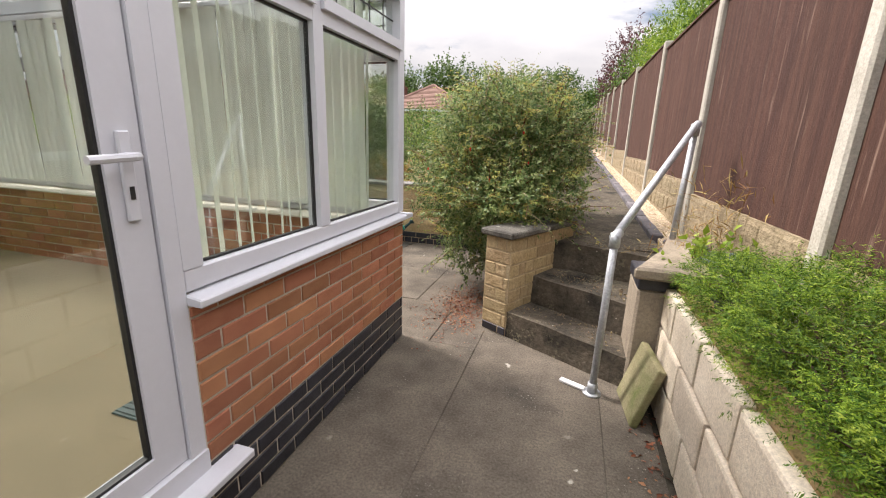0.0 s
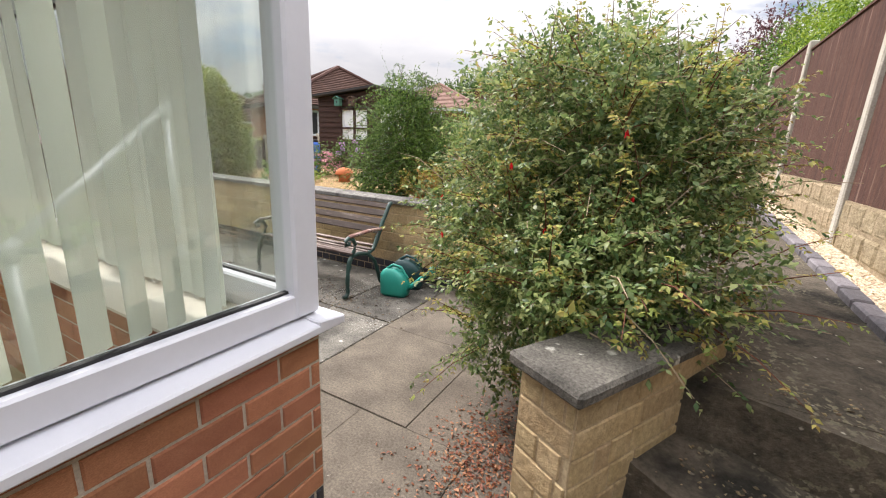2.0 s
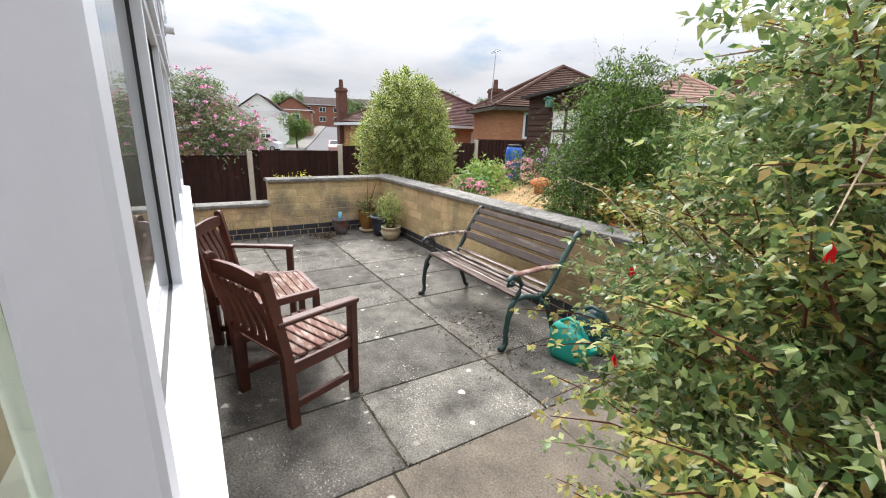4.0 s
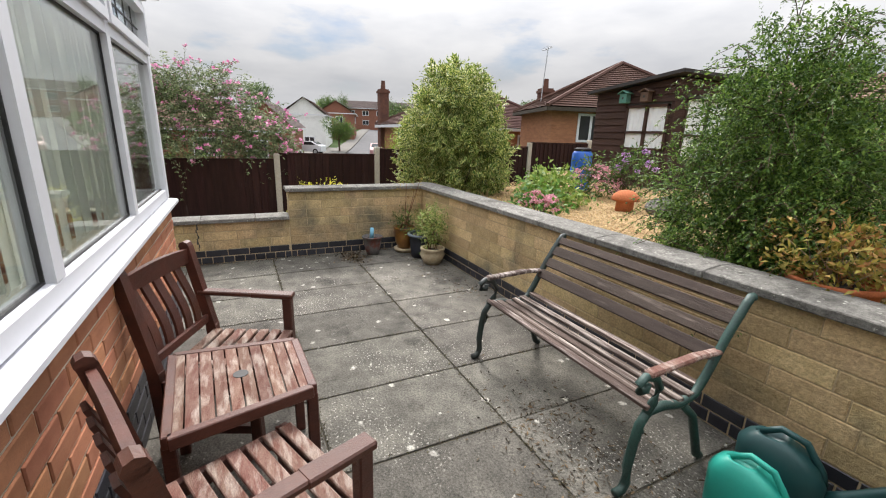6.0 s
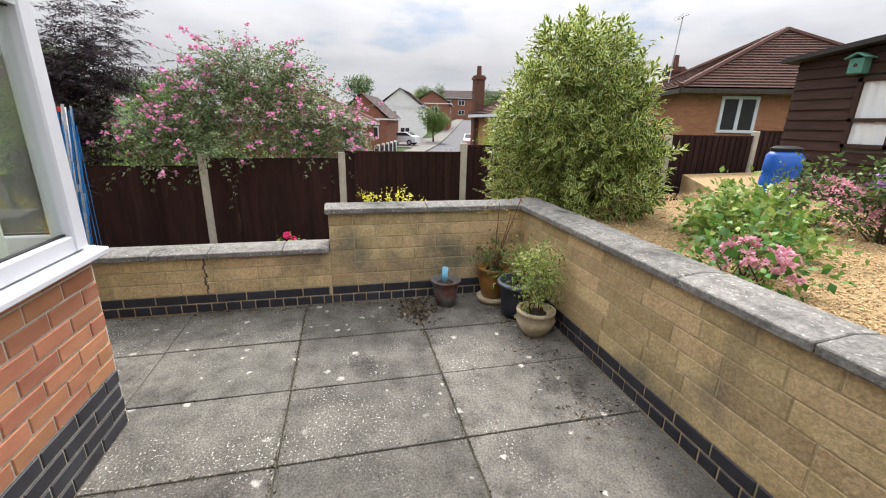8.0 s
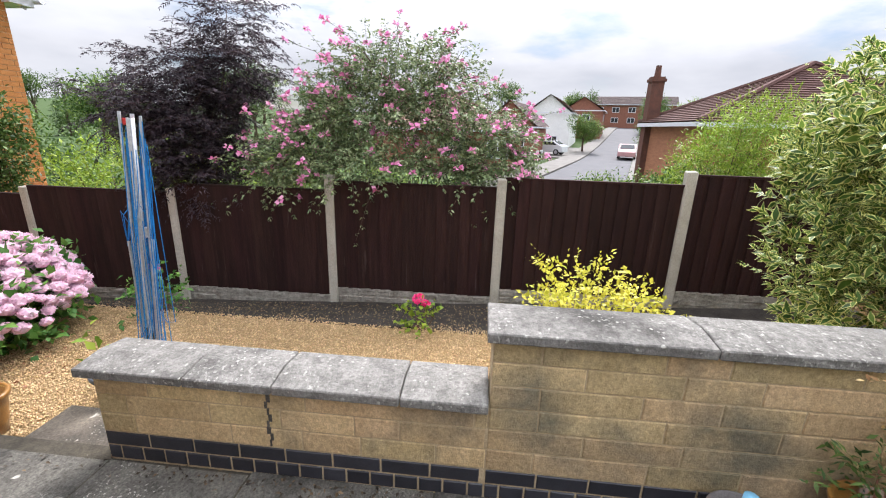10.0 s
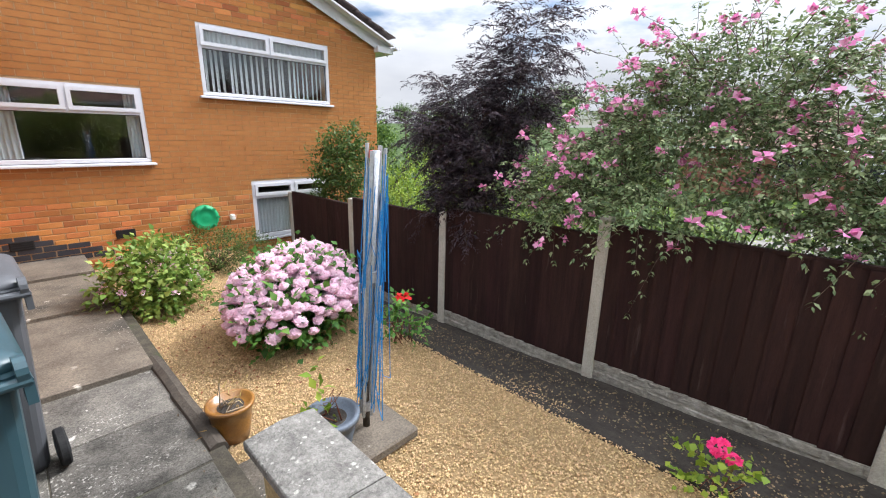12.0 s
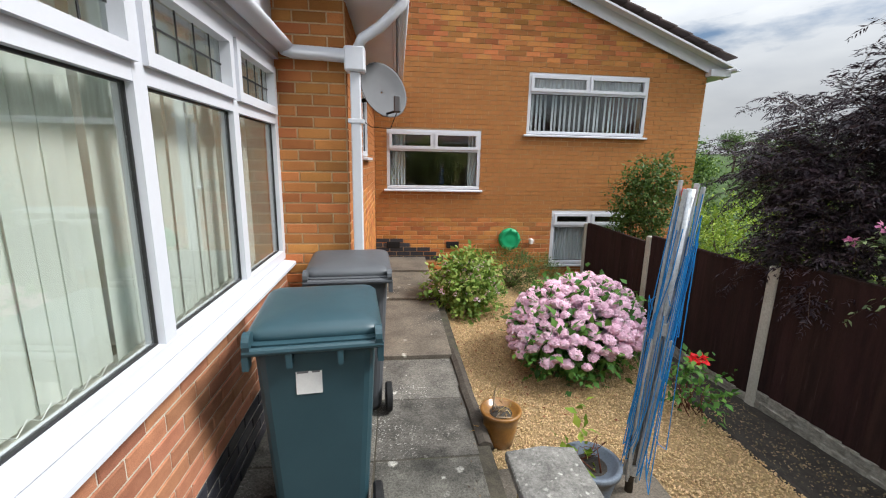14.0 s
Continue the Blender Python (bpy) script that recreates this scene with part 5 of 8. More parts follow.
def vertical_blind(x, y, turn, length, spacing, angle, top, bottom, label, slat_w=0.089, fabric="blind"):
    b = thing("vertical_blind", label, "blind", x, y, 0, turn, group="conservatory blinds")
    part("rail", rbox(0, length, -0.02, 0.02, top, top + 0.035, 0.004), M["upvc"], b)
    bm = bmesh.new()
    n = 5
    g = [[bm.verts.new((-slat_w / 2 + slat_w * i / n, 0.006 * math.sin(math.pi * i / n), z)) for i in range(n + 1)] for z in (bottom, top)]
    for i in range(n):
        bm.faces.new((g[0][i], g[0][i + 1], g[1][i + 1], g[1][i]))
    r = bmesh.ops.extrude_face_region(bm, geom=bm.faces[:])
    for v in r["geom"]:
        if isinstance(v, bmesh.types.BMVert):
            v.co.y += 0.0015
    bmesh.ops.recalc_face_normals(bm, faces=bm.faces[:])
    me = as_mesh("slat", bm, M[fabric])
    rnd = random.Random(label)
    u = spacing / 2
    while u < length:
        ob = new("slat", me)
        ob.parent, ob.location = b, (u, 0, 0)
        ob.rotation_euler = (rnd.uniform(-0.01, 0.01), 0, radians(angle + rnd.uniform(-1, 1) * min(4, angle * 0.15)))
        u += spacing
    ch = bmesh.new()
    u, z = spacing / 2, bottom + 0.015
    while u + spacing < length:
        tube(ch, [(u, 0, z), (u + spacing / 2, 0, z - 0.03), (u + spacing, 0, z)], 0.0015, 4, cap=False)
        u += spacing
    part("chain", ch, M["label"], b)
    return b


mat = thing("doormat", "dark green ribbed doormat on the carpet", "doormat", -1.19, 1.28, 0.30)
part("backing", rbox(-0.17, 0.17, -0.24, 0.24, 0.0, 0.008, 0.003), M["can_dark"], mat)
for k in range(16):
    part("rib", rbox(-0.165, 0.165, -0.228 + 0.029 * k, -0.212 + 0.029 * k, 0.0085, 0.013, 0.002), M["can_dark"], mat)
vertical_blind(CX1 - 0.16, 0.98, 90, 1.5, 0.085, 36, 2.28, 0.98, "cream vertical blind, its slats turned half open")
vertical_blind(CX1 - 0.2, CY1 - 0.16, 180, 4.15, 0.08, 4, 2.28, 0.98, "cream vertical blind, closed over the patio window")
vertical_blind(CX0 + 0.16, CY1 - 0.2, 270, 2.2, 0.08, 4, 2.28, 0.98, "cream vertical blind, closed")

roof = thing("roof_conservatory", "translucent lean-to conservatory roof with white bars", "roof", kind="structure")
bm = bmesh.new()
for x0, x1, y0, y1 in ((CX1 - 0.1, CX1 + 0.03, CY0, CY1 + 0.03), (CX0 - 0.03, CX0 + 0.1, CY0, CY1 + 0.03), (CX0 + 0.1, CX1 - 0.1, CY1 - 0.1, CY1 + 0.03)):
    box(bm, x0, x1, y0, y1, ZE, ZE + 0.09)
part("eaves_beam", bm, M["upvc"], roof)
bm = bmesh.new()
bar(bm, (CX0 - 0.05, CY1 + 0.02, ZE + 0.1), (CX0 - 0.05, CY0, ZE + 0.1), 0.005, 0.005)
for k in range(6):
    xa, xb = CX0 + (CX1 - CX0) * k / 6 + 0.02, CX0 + (CX1 - CX0) * (k + 1) / 6 - 0.02
    q = [bm.verts.new(c) for c in ((xa, CY0, ZE + 0.75), (xb, CY0, ZE + 0.75), (xb, CY1 + 0.05, ZE + 0.1), (xa, CY1 + 0.05, ZE + 0.1))]
    w = [bm.verts.new(v.co + Vector((0, 0, 0.025))) for v in q]
    for f in ((q[3], q[2], q[1], q[0]), (w[0], w[1], w[2], w[3])):
        bm.faces.new(f)
    for i in range(4):
        bm.faces.new((q[i], q[(i + 1) % 4], w[(i + 1) % 4], w[i]))
M["poly"] = mk_glass("clear_roof_sheet", (0.86, 0.88, 0.87), 0.25)
part("sheet", bm, M["poly"], roof)
bm = bmesh.new()
for k in range(7):
    xa = CX0 + (CX1 - CX0) * k / 6
    bar(bm, (xa, CY0, ZE + 0.775), (xa, CY1 + 0.05, ZE + 0.13), 0.05, 0.05)
for x in (CX0, CX1):
    vs = [bm.verts.new(c) for c in ((x, CY0, ZE + 0.09), (x, CY1, ZE + 0.09), (x, CY1, ZE + 0.1), (x, CY0, ZE + 0.75))]
    bm.faces.new(vs)
part("glazing_bar", bm, M["upvc"], roof)


def gutter(name, p, q, r, label):
    g = thing(name, label, "gutter", kind="structure")
    p, q = Vector(p), Vector(q)
    d = (q - p).normalized()
    s = d.cross(Vector((0, 0, 1))).normalized()
    bm = bmesh.new()
    ring = [(math.cos(a), math.sin(a)) for a in [math.pi + math.pi * k / 8 for k in range(9)]]
    prof = [(c * r, e * r) for c, e in ring] + [(c * (r - 0.006), e * (r - 0.006)) for c, e in ring[::-1]]
    A = [bm.verts.new(p + s * a + Vector((0, 0, b))) for a, b in prof]
    B = [bm.verts.new(q + s * a + Vector((0, 0, b))) for a, b in prof]
    n = len(prof)
    for i in range(n):
        bm.faces.new((A[i], A[(i + 1) % n], B[(i + 1) % n], B[i]))
    bm.faces.new(A[::-1])
    bm.faces.new(B)
    bmesh.ops.recalc_face_normals(bm, faces=bm.faces[:])
    part("channel", bm, M["upvc"], g, smooth=True)
    return g


gw = gutter("gutter_conservatory", (CX0 - 0.09, CY1 + 0.1, ZE + 0.09), (CX0 - 0.09, 0.12, ZE + 0.08), 0.06, "white half-round gutter along the conservatory eaves")
bm = bmesh.new()
tube(bm, [(CX0 - 0.09, 0.3, ZE + 0.05), (CX0 - 0.14, 0.25, ZE + 0.04), (-5.86, 0.24, ZE + 0.03)], 0.045, 10)
part("outlet", bm, M["upvc"], gw, smooth=True)
pipe = thing("downpipe", "white square downpipe fixed to the house corner", "downpipe", -5.87, 0.22, 0, kind="structure")
part("hopper", rbox(-0.07, 0.07, -0.06, 0.07, ZE - 0.07, ZE + 0.09, 0.012), M["upvc"], pipe)
part("pipe", rbox(-0.035, 0.035, -0.035, 0.035, 0.02, ZE - 0.07, 0.006), M["upvc"], pipe)
for z in (0.95, 1.95):
    part("bracket", rbox(-0.055, 0.055, -0.04, 0.04, z, z + 0.03, 0.003), M["upvc"], pipe)

# ---- house ----
HC = 0.0765


def split_brick(mass, n):
    return [(HC, 0.23, 0.011, M["house_bricks"] if mass else M["house_brick"], "brick", 0.5 * (k % 2)) for k in range(n)]


masonry("wall_house_north", CX0 + 0.1, 0.18, 180, 0.58, 0, split_brick(False, 36), 0.25, "orange brick house wall beside the conservatory", mortar=M["mortar_tan"])
bm = bmesh.new()
box(bm, CX0 + 0.1, CX1, -0.07, 0.18, 0, 3.3)
solid("wall_house_inside", bm, M["plaster"], "cream house wall inside the conservatory", "wall")
bm = bmesh.new()
box(bm, CX1 - 0.25, CX1, -3.6, -0.07, -0.1, 3.3)
solid("wall_house_east", bm, M["far_brick"], "brick house wall behind the start of the walk", "wall")
side_holes = ((1.35, 2.15, 1.72, 2.45),)
wn = masonry("wall_house_side", -5.8, 0.175, 270, 3.775, 0, split_brick(False, 36), 0.25, "orange brick side wall of the house", mortar=M["mortar_tan"], holes=side_holes, parts=300)
window("window_4", "small white window in the side wall", -5.8, 0.175, 270, 1.74, 2.43, (1.37, 2.13), 0.055, 0.06, None, glass="pane_dark", sill=(0.05, 0.06))

GY = -3.6
gable_holes = ((0.19, 1.73, 1.24, 2.2), (2.49, 4.56, 2.17, 3.14), (3.04, 4.4, -0.06, 0.9))
gable = masonry("wall_gable", -5.81, GY, 180, 5.59, -0.3, split_brick(False, 47), 0.28, "orange brick gable wall of the house", mortar=M["mortar_tan"], holes=gable_holes, parts=280,
                skip=lambda u, z: (u < 1.1 - max(0, (z - 0.03)) * 2.6 and 0.0 < z < 0.32))
gb = bmesh.new()
rr = random.Random(9)
z = 0.03
row = 0
while z < 0.34:
    u = 0.0 - 0.115 * (row % 2)
    while u < 1.15 - (z - 0.03) * 2.6:
        box(gb, max(0.004, u + 0.005), u + 0.22, -0.006 - rr.uniform(0, 0.003), 0.02, z + 0.006, z + HC - 0.006)
        u += 0.23
    z += HC
    row += 1
part("dark_brick_patch", gb, M["blue_brick"], gable).location = (0, -0.002, -0.0)
# the gable triangle, its upper part of the same bricks
SL = 0.373
tri = bmesh.new()
z0 = -0.3 + 47 * HC
rise = lambda u: 3.34 + SL * (5.95 - u)
pts = [(5.59, z0), (0.0, z0), (0.0, rise(0.0)), (5.59, rise(5.59))]
lo = [tri.verts.new((u, 0.0, zz)) for u, zz in pts]
hi = [tri.verts.new((u, 0.28, zz)) for u, zz in pts]
tri.faces.new(lo)
tri.faces.new(hi[::-1])
for i in range(4):
    tri.faces.new((lo[i], hi[i], hi[(i + 1) % 4], lo[(i + 1) % 4]))
bmesh.ops.recalc_face_normals(tri, faces=tri.faces[:])
part("gable_top", tri, M["mortar_tan"], gable)
gb = bmesh.new()
z, row = z0, 0
while z < rise(0) - HC:
    u = -0.115 * (row % 2)
    while u < 5.59:
        a, b = max(0.004, u + 0.005), min(5.585, u + 0.225)
        if b - a > 0.03 and z + HC < rise(b) - 0.01:
            box(gb, a, b, -0.006 - rr.uniform(0, 0.002), 0.02, z + 0.005, z + HC - 0.005)
        u += 0.23
    z += HC
    row += 1
ob = part("brickwork", gb, M["house_bricks"], gable)
ob["kind"] = "stuff"
# room box behind the panes, its indoor shade put into the wall colour
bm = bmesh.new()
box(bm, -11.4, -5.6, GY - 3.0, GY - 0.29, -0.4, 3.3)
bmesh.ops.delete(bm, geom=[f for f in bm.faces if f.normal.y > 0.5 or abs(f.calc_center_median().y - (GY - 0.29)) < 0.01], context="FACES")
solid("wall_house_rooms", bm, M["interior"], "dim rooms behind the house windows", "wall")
bm = bmesh.new()
box(bm, -11.4, -11.12, GY - 8, GY - 0.285, -0.5, 3.32)
solid("wall_house_west", bm, M["far_brick"], "brick end wall of the house", "wall")
window("window_5", "white window with two top vents and drawn-back curtains", -5.81, GY + 0.0, 180, 1.25, 2.2, (0.19, 0.955, 1.73), 0.05, 0.07, 1.88, glass="pane_dark", sill=(0.05, 0.06), wide_low=True)
window("window_6", "wide white window with a vertical blind and net tops", -5.81, GY, 180, 2.18, 3.14, (2.49, 3.52, 4.56), 0.05, 0.07, 2.84, glass="pane_dark", sill=(0.05, 0.06), wide_low=True)
window("window_7", "white lower window with net curtains behind the fence", -5.81, GY, 180, -0.05, 0.9, (3.04, 3.76, 4.4), 0.06, 0.07, 0.64, glass="pane_dark", sill=(0.04, 0.05))


def curtain(x0, x1, z0, z1, y, folds, label, material="net", deep=0.03):
    c = thing("curtain", label, "curtain", (x0 + x1) / 2, y, z0, kind="", group="house curtains")
    bm = bmesh.new()
    n = folds * 6
    a = [bm.verts.new((x0 - (x0 + x1) / 2 + (x1 - x0) * i / n, deep * math.sin(i * math.pi / 3) * (0.7 + 0.3 * math.sin(i)), 0)) for i in range(n + 1)]
    b = [bm.verts.new(v.co + Vector((0, 0, z1 - z0))) for v in a]
    for i in range(n):
        bm.faces.new((a[i], a[i + 1], b[i + 1], b[i]))
    part("fabric", bm, M[material], c, smooth=True)


curtain(-6.3, -6.04, 1.28, 2.18, GY - 0.12, 5, "pale curtain drawn to the side of the window")
curtain(-7.5, -7.35, 1.28, 2.18, GY - 0.12, 3, "pale curtain drawn to the side of the window")
curtain(-9.55, -8.92, 0.0, 0.66, GY - 0.09, 12, "white net curtain in the lower window")
curtain(-10.15, -9.6, 0.0, 0.66, GY - 0.09, 10, "white net curtain in the lower window")
curtain(-10.35, -8.33, 2.86, 3.12, GY - 0.1, 26, "net curtain behind the top lights")
hb = vertical_blind(-8.36, GY - 0.1, 180, 1.95, 0.085, 42, 2.83, 2.22, "white vertical blind, half open, in the upper window", 0.075, fabric="white_blind")
hb["group"] = "house blinds"

gr = thing("roof_gable", "brown tiled roof with a white barge board", "roof", kind="structure")
bm = bmesh.new()
xa, xb = -11.68, -5.5
za, zb = rise(-5.81 - xa) - 0.02, rise(-5.81 - xb) - 0.02
bar(bm, (xa, GY + 0.13, za - 0.03), (xb, GY + 0.13, zb - 0.03), 0.03, 0.2, up=(0, 1, 0))
part("barge_board", bm, M["upvc"], gr)
bm = bmesh.new()
bar(bm, (xa, GY + 0.06, za - 0.115), (xb, GY + 0.06, zb - 0.115), 0.02, 0.2, up=(0, 0, 1))
part("soffit", bm, M["upvc"], gr)
part("eaves_box", rbox(-11.72, -11.36, GY - 6, GY + 0.14, 3.18, 3.3, 0.005), M["upvc"], gr)
bm = bmesh.new()
d = Vector((xb - xa, 0, zb - za)).normalized()
up = Vector((-d.z, 0, d.x))
L0 = Vector((xa - 0.06, 0, za + 0.09))
k = 0
while k * 0.3 < 6.6:
    p = L0 + d * (k * 0.3)
    for j in range(20):
        y1 = GY + 0.2 - (j + 1) * 0.33
        c = p + up * 0.02
        e = c + d * 0.34
        q = [(c.x, y1, c.z + 0.022), (c.x, y1 + 0.325, c.z + 0.022), (e.x, y1 + 0.325, e.z), (e.x, y1, e.z)]
        t = [bm.verts.new(v) for v in q]
        b = [bm.verts.new(Vector(v) - up * 0.02) for v in q]
        bm.faces.new(t)
        bm.faces.new(b[::-1])
        for i in range(4):
            bm.faces.new((t[i], b[i], b[(i + 1) % 4], t[(i + 1) % 4]))
    k += 1
bmesh.ops.recalc_face_normals(bm, faces=bm.faces[:])
ob = part("tiles", bm, M["roof_grey"], gr)
ob["kind"] = "stuff"
g2 = gutter("gutter_house", (-11.76, GY + 0.25, 3.3), (-11.76, GY - 6, 3.3), 0.055, "white gutter at the house eaves")

# eaves of the lower roof over the conservatory end
er = thing("roof_main", "white soffit and fascia of the main house roof", "roof", kind="structure")
part("soffit", rbox(-6.12, -0.6, -3.55, 0.42, 2.78, 2.81, 0.004), M["upvc"], er)
part("fascia", rbox(-6.15, -0.6, 0.42, 0.45, 2.74, 2.95, 0.004), M["upvc"], er)
part("side_fascia", rbox(-6.15, -6.12, -3.45, 0.42, 2.74, 2.95, 0.004), M["upvc"], er)
bm = bmesh.new()
vs = [bm.verts.new(c) for c in ((-6.2, -3.5, 2.95), (-6.2, 0.5, 2.95), (-0.6, 0.5, 2.95), (-0.6, -3.5, 2.95), (-3.2, -1.5, 4.2))]
for f in ((0, 1, 4), (1, 2, 4), (2, 3, 4), (3, 0, 4)):
    bm.faces.new([vs[i] for i in f])
bmesh.ops.recalc_face_normals(bm, faces=bm.faces[:])
part("tiles", bm, M["roof_grey"], er)
g3 = gutter("gutter_main", (-6.2, 0.5, 2.92), (-6.2, -3.4, 2.92), 0.055, "white gutter along the side of the main roof")
bm = bmesh.new()
tube(bm, [(-6.2, 0.3, 2.86), (-6.2, 0.3, 2.72), (-6.05, 0.27, 2.58), (-5.92, 0.25, 2.5), (-5.88, 0.24, 2.42)], 0.036, 10)
part("swan_neck", bm, M["upvc"], g3, smooth=True)


# ---- furniture on the patio ----
def garden_bench():
    b = thing("garden_bench", "slatted wooden bench with dark green cast iron ends, paint worn", "bench", -3.03, 4.63, 0)
    for x, m in ((-0.63, "iron"), (0.63, "iron_green")):
        bm = bmesh.new()
        tube(bm, [(x, -0.05, 0.015), (x, -0.01, 0.02), (x, 0.01, 0.06), (x, 0.0, 0.14), (x, 0.015, 0.26), (x, 0.03, 0.34), (x, 0.07, 0.395), (x, 0.16, 0.40), (x, 0.28, 0.375), (x, 0.38, 0.40), (x, 0.43, 0.47), (x, 0.53, 0.65), (x, 0.63, 0.80), (x, 0.655, 0.83), (x, 0.675, 0.83)], 0.021, 8)
        tube(bm, [(x, 0.30, 0.37), (x, 0.40, 0.28), (x, 0.46, 0.14), (x, 0.50, 0.03), (x, 0.53, 0.015)], 0.02, 8)
        tube(bm, [(x, 0.06, 0.39), (x, 0.10, 0.44), (x, 0.12, 0.50), (x, 0.085, 0.555), (x, 0.02, 0.575), (x, -0.015, 0.55), (x, -0.005, 0.515), (x, 0.03, 0.512), (x, 0.035, 0.54)], 0.019, 8)
        tube(bm, [(x, 0.03, 0.34), (x, 0.055, 0.30), (x, 0.04, 0.265), (x, 0.015, 0.275)], 0.012, 6)
        end = part("iron_end", bm, M[m], b, smooth=True)
        bm = bmesh.new()
        bar(bm, (x, 0.03, 0.585), (x, 0.34, 0.60), 0.05, 0.026)
        bar(bm, (x, 0.33, 0.60), (x, 0.50, 0.59), 0.045, 0.024)
        soften(bm, 0.008)
        part("armrest", bm, M["slat_worn"] if x < 0 else M["teak_worn"], b)
    for i in range(6):
        y = 0.05 + i * 0.068
        z = 0.418 - 0.022 * math.sin(math.pi * i / 5) + (0.012 if i == 5 else 0)
        part("seat_slat", rbox(-0.64, 0.64, y, y + 0.044, z - 0.011, z + 0.011, 0.004), M["slat_worn"], b)
    for i, (h, z) in enumerate(((0.066, 0.575), (0.066, 0.655), (0.066, 0.733), (0.05, 0.802))):
        y = 0.41 + (z - 0.47) * 0.66
        bm = bmesh.new()
        bar(bm, (-0.64, y, z), (0.64, y, z), 0.02, h, up=(0, 0.55, 0.835))
        soften(bm, 0.004)
        part("back_slat", bm, M["slat"], b)


garden_bench()


def love_seat():
    s = thing("companion_seat", "red-stained wooden twin seat joined by a small weathered table", "garden seat", -3.1, 2.8, 0)

    def chair(x, y, turn, outer):
        m = pose(x + 3.1, y - 2.8, 0, 0, 0, turn)

        def put(name, bm, mat):
            bmesh.ops.transform(bm, matrix=m, verts=bm.verts[:])
            part(name, bm, M[mat], s)

        for sx in (-0.255, 0.255):
            own = sx * outer > 0
            put("front_leg", rbox(sx - 0.024, sx + 0.024, 0.44, 0.49, 0, 0.585 if own else 0.38, 0.005), "teak")
            bm = bmesh.new()
            bar(bm, (sx, 0.045, 0.0), (sx, 0.03, 0.42), 0.046, 0.055, up=(0, 1, 0))
            bar(bm, (sx, 0.03, 0.415), (sx, -0.06, 0.88), 0.046, 0.05, up=(0, 1, 0))
            tube(bm, [(sx - 0.023, -0.062, 0.88), (sx + 0.023, -0.062, 0.88)], 0.026, 8)
            put("back_leg", bm, "teak")
            if own:
                bm = bmesh.new()
                bar(bm, (sx, -0.02, 0.615), (sx, 0.28, 0.607), 0.06, 0.026)
                bar(bm, (sx, 0.27, 0.607), (sx, 0.50, 0.598), 0.068, 0.03)
                soften(bm, 0.006)
                put("armrest", bm, "teak")
            put("side_rail", rbox(sx - 0.014, sx + 0.014, 0.05, 0.45, 0.31, 0.375, 0.003), "teak")
            put("stretcher", rbox(sx - 0.013, sx + 0.013, 0.05, 0.45, 0.10, 0.145, 0.003), "teak")
        put("front_rail", rbox(-0.24, 0.24, 0.455, 0.48, 0.31, 0.385, 0.003), "teak")
        for i in range(7):
            a = 0.068 + i * 0.066
            put("seat_slat", rbox(-0.24, 0.24, a - 0.025, a + 0.025, 0.378, 0.398, 0.004), "teak_worn")
        bm = bmesh.new()
        arc = [(-0.235 + 0.047 * i, 0.79) for i in range(11)] + [(0.235 - 0.047 * i, 0.865 + 0.014 * math.sin(math.pi * i / 10)) for i in range(11)]
        prism(bm, arc, -0.012, 0.012)
        bmesh.ops.transform(bm, matrix=Matrix.Translation((0, -0.055, 0)) @ pose(0, 0, 0, 90, 0, 0), verts=bm.verts[:])
        put("top_rail", bm, "teak")
        put("lower_rail", rbox(-0.24, 0.24, 0.002, 0.026, 0.44, 0.485, 0.003), "teak")
        for i in range(5):
            a = -0.17 + 0.085 * i
            bm = bmesh.new()
            pts = [(a, -0.02 + 0.028 * math.sin(1.0 + k * 0.3) - 0.0045 * k, 0.48 + 0.032 * k) for k in range(11)]
            for p, q in zip(pts, pts[1:]):
                bar(bm, p, q, 0.05, 0.014, up=(0, 1, 0))
            put("back_slat", bm, "teak")

    chair(-3.73, 2.88, -24, -1)
    chair(-2.52, 2.96, 22, 1)
    O = Vector((3.1, -2.8))
    bl, br_, fr, fl = [Vector(p) + O for p in ((-3.47, 2.88), (-2.86, 2.93), (-2.98, 3.42), (-3.42, 3.40))]
    z = 0.50
    n = 10
    for i in range(n):
        a0, a1 = bl.lerp(fl, (i + 0.94) / n), bl.lerp(fl, (i + 0.05) / n)
        b0, b1 = br_.lerp(fr, (i + 0.94) / n), br_.lerp(fr, (i + 0.05) / n)
        bm = bmesh.new()
        prism(bm, [a0, a1, b1, b0], z - 0.018, z)
        soften(bm, 0.002)
        part("table_slat", bm, M["teak_worn"], s)
    for p, q in ((bl, br_), (br_, fr), (fr, fl), (fl, bl)):
        bm = bmesh.new()
        bar(bm, (*p, z - 0.022), (*q, z - 0.022), 0.036, 0.05)
        soften(bm, 0.004)
        part("table_rim", bm, M["teak"], s)
    for p in (fl.lerp(fr, 0.06), fl.lerp(fr, 0.94), bl.lerp(br_, 0.06), bl.lerp(br_, 0.94)):
        part("table_leg", rbox(p.x - 0.022, p.x + 0.022, p.y - 0.022, p.y + 0.022, 0.0, z - 0.045, 0.004), M["teak"], s)
    bm = bmesh.new()
    c = (bl + br_ + fl + fr) / 4
    tube(bm, [(c.x, c.y, z - 0.03), (c.x, c.y, z + 0.002)], 0.03, 16)
    part("parasol_hole", bm, M["gasket"], s, "dark round parasol hole")


love_seat()


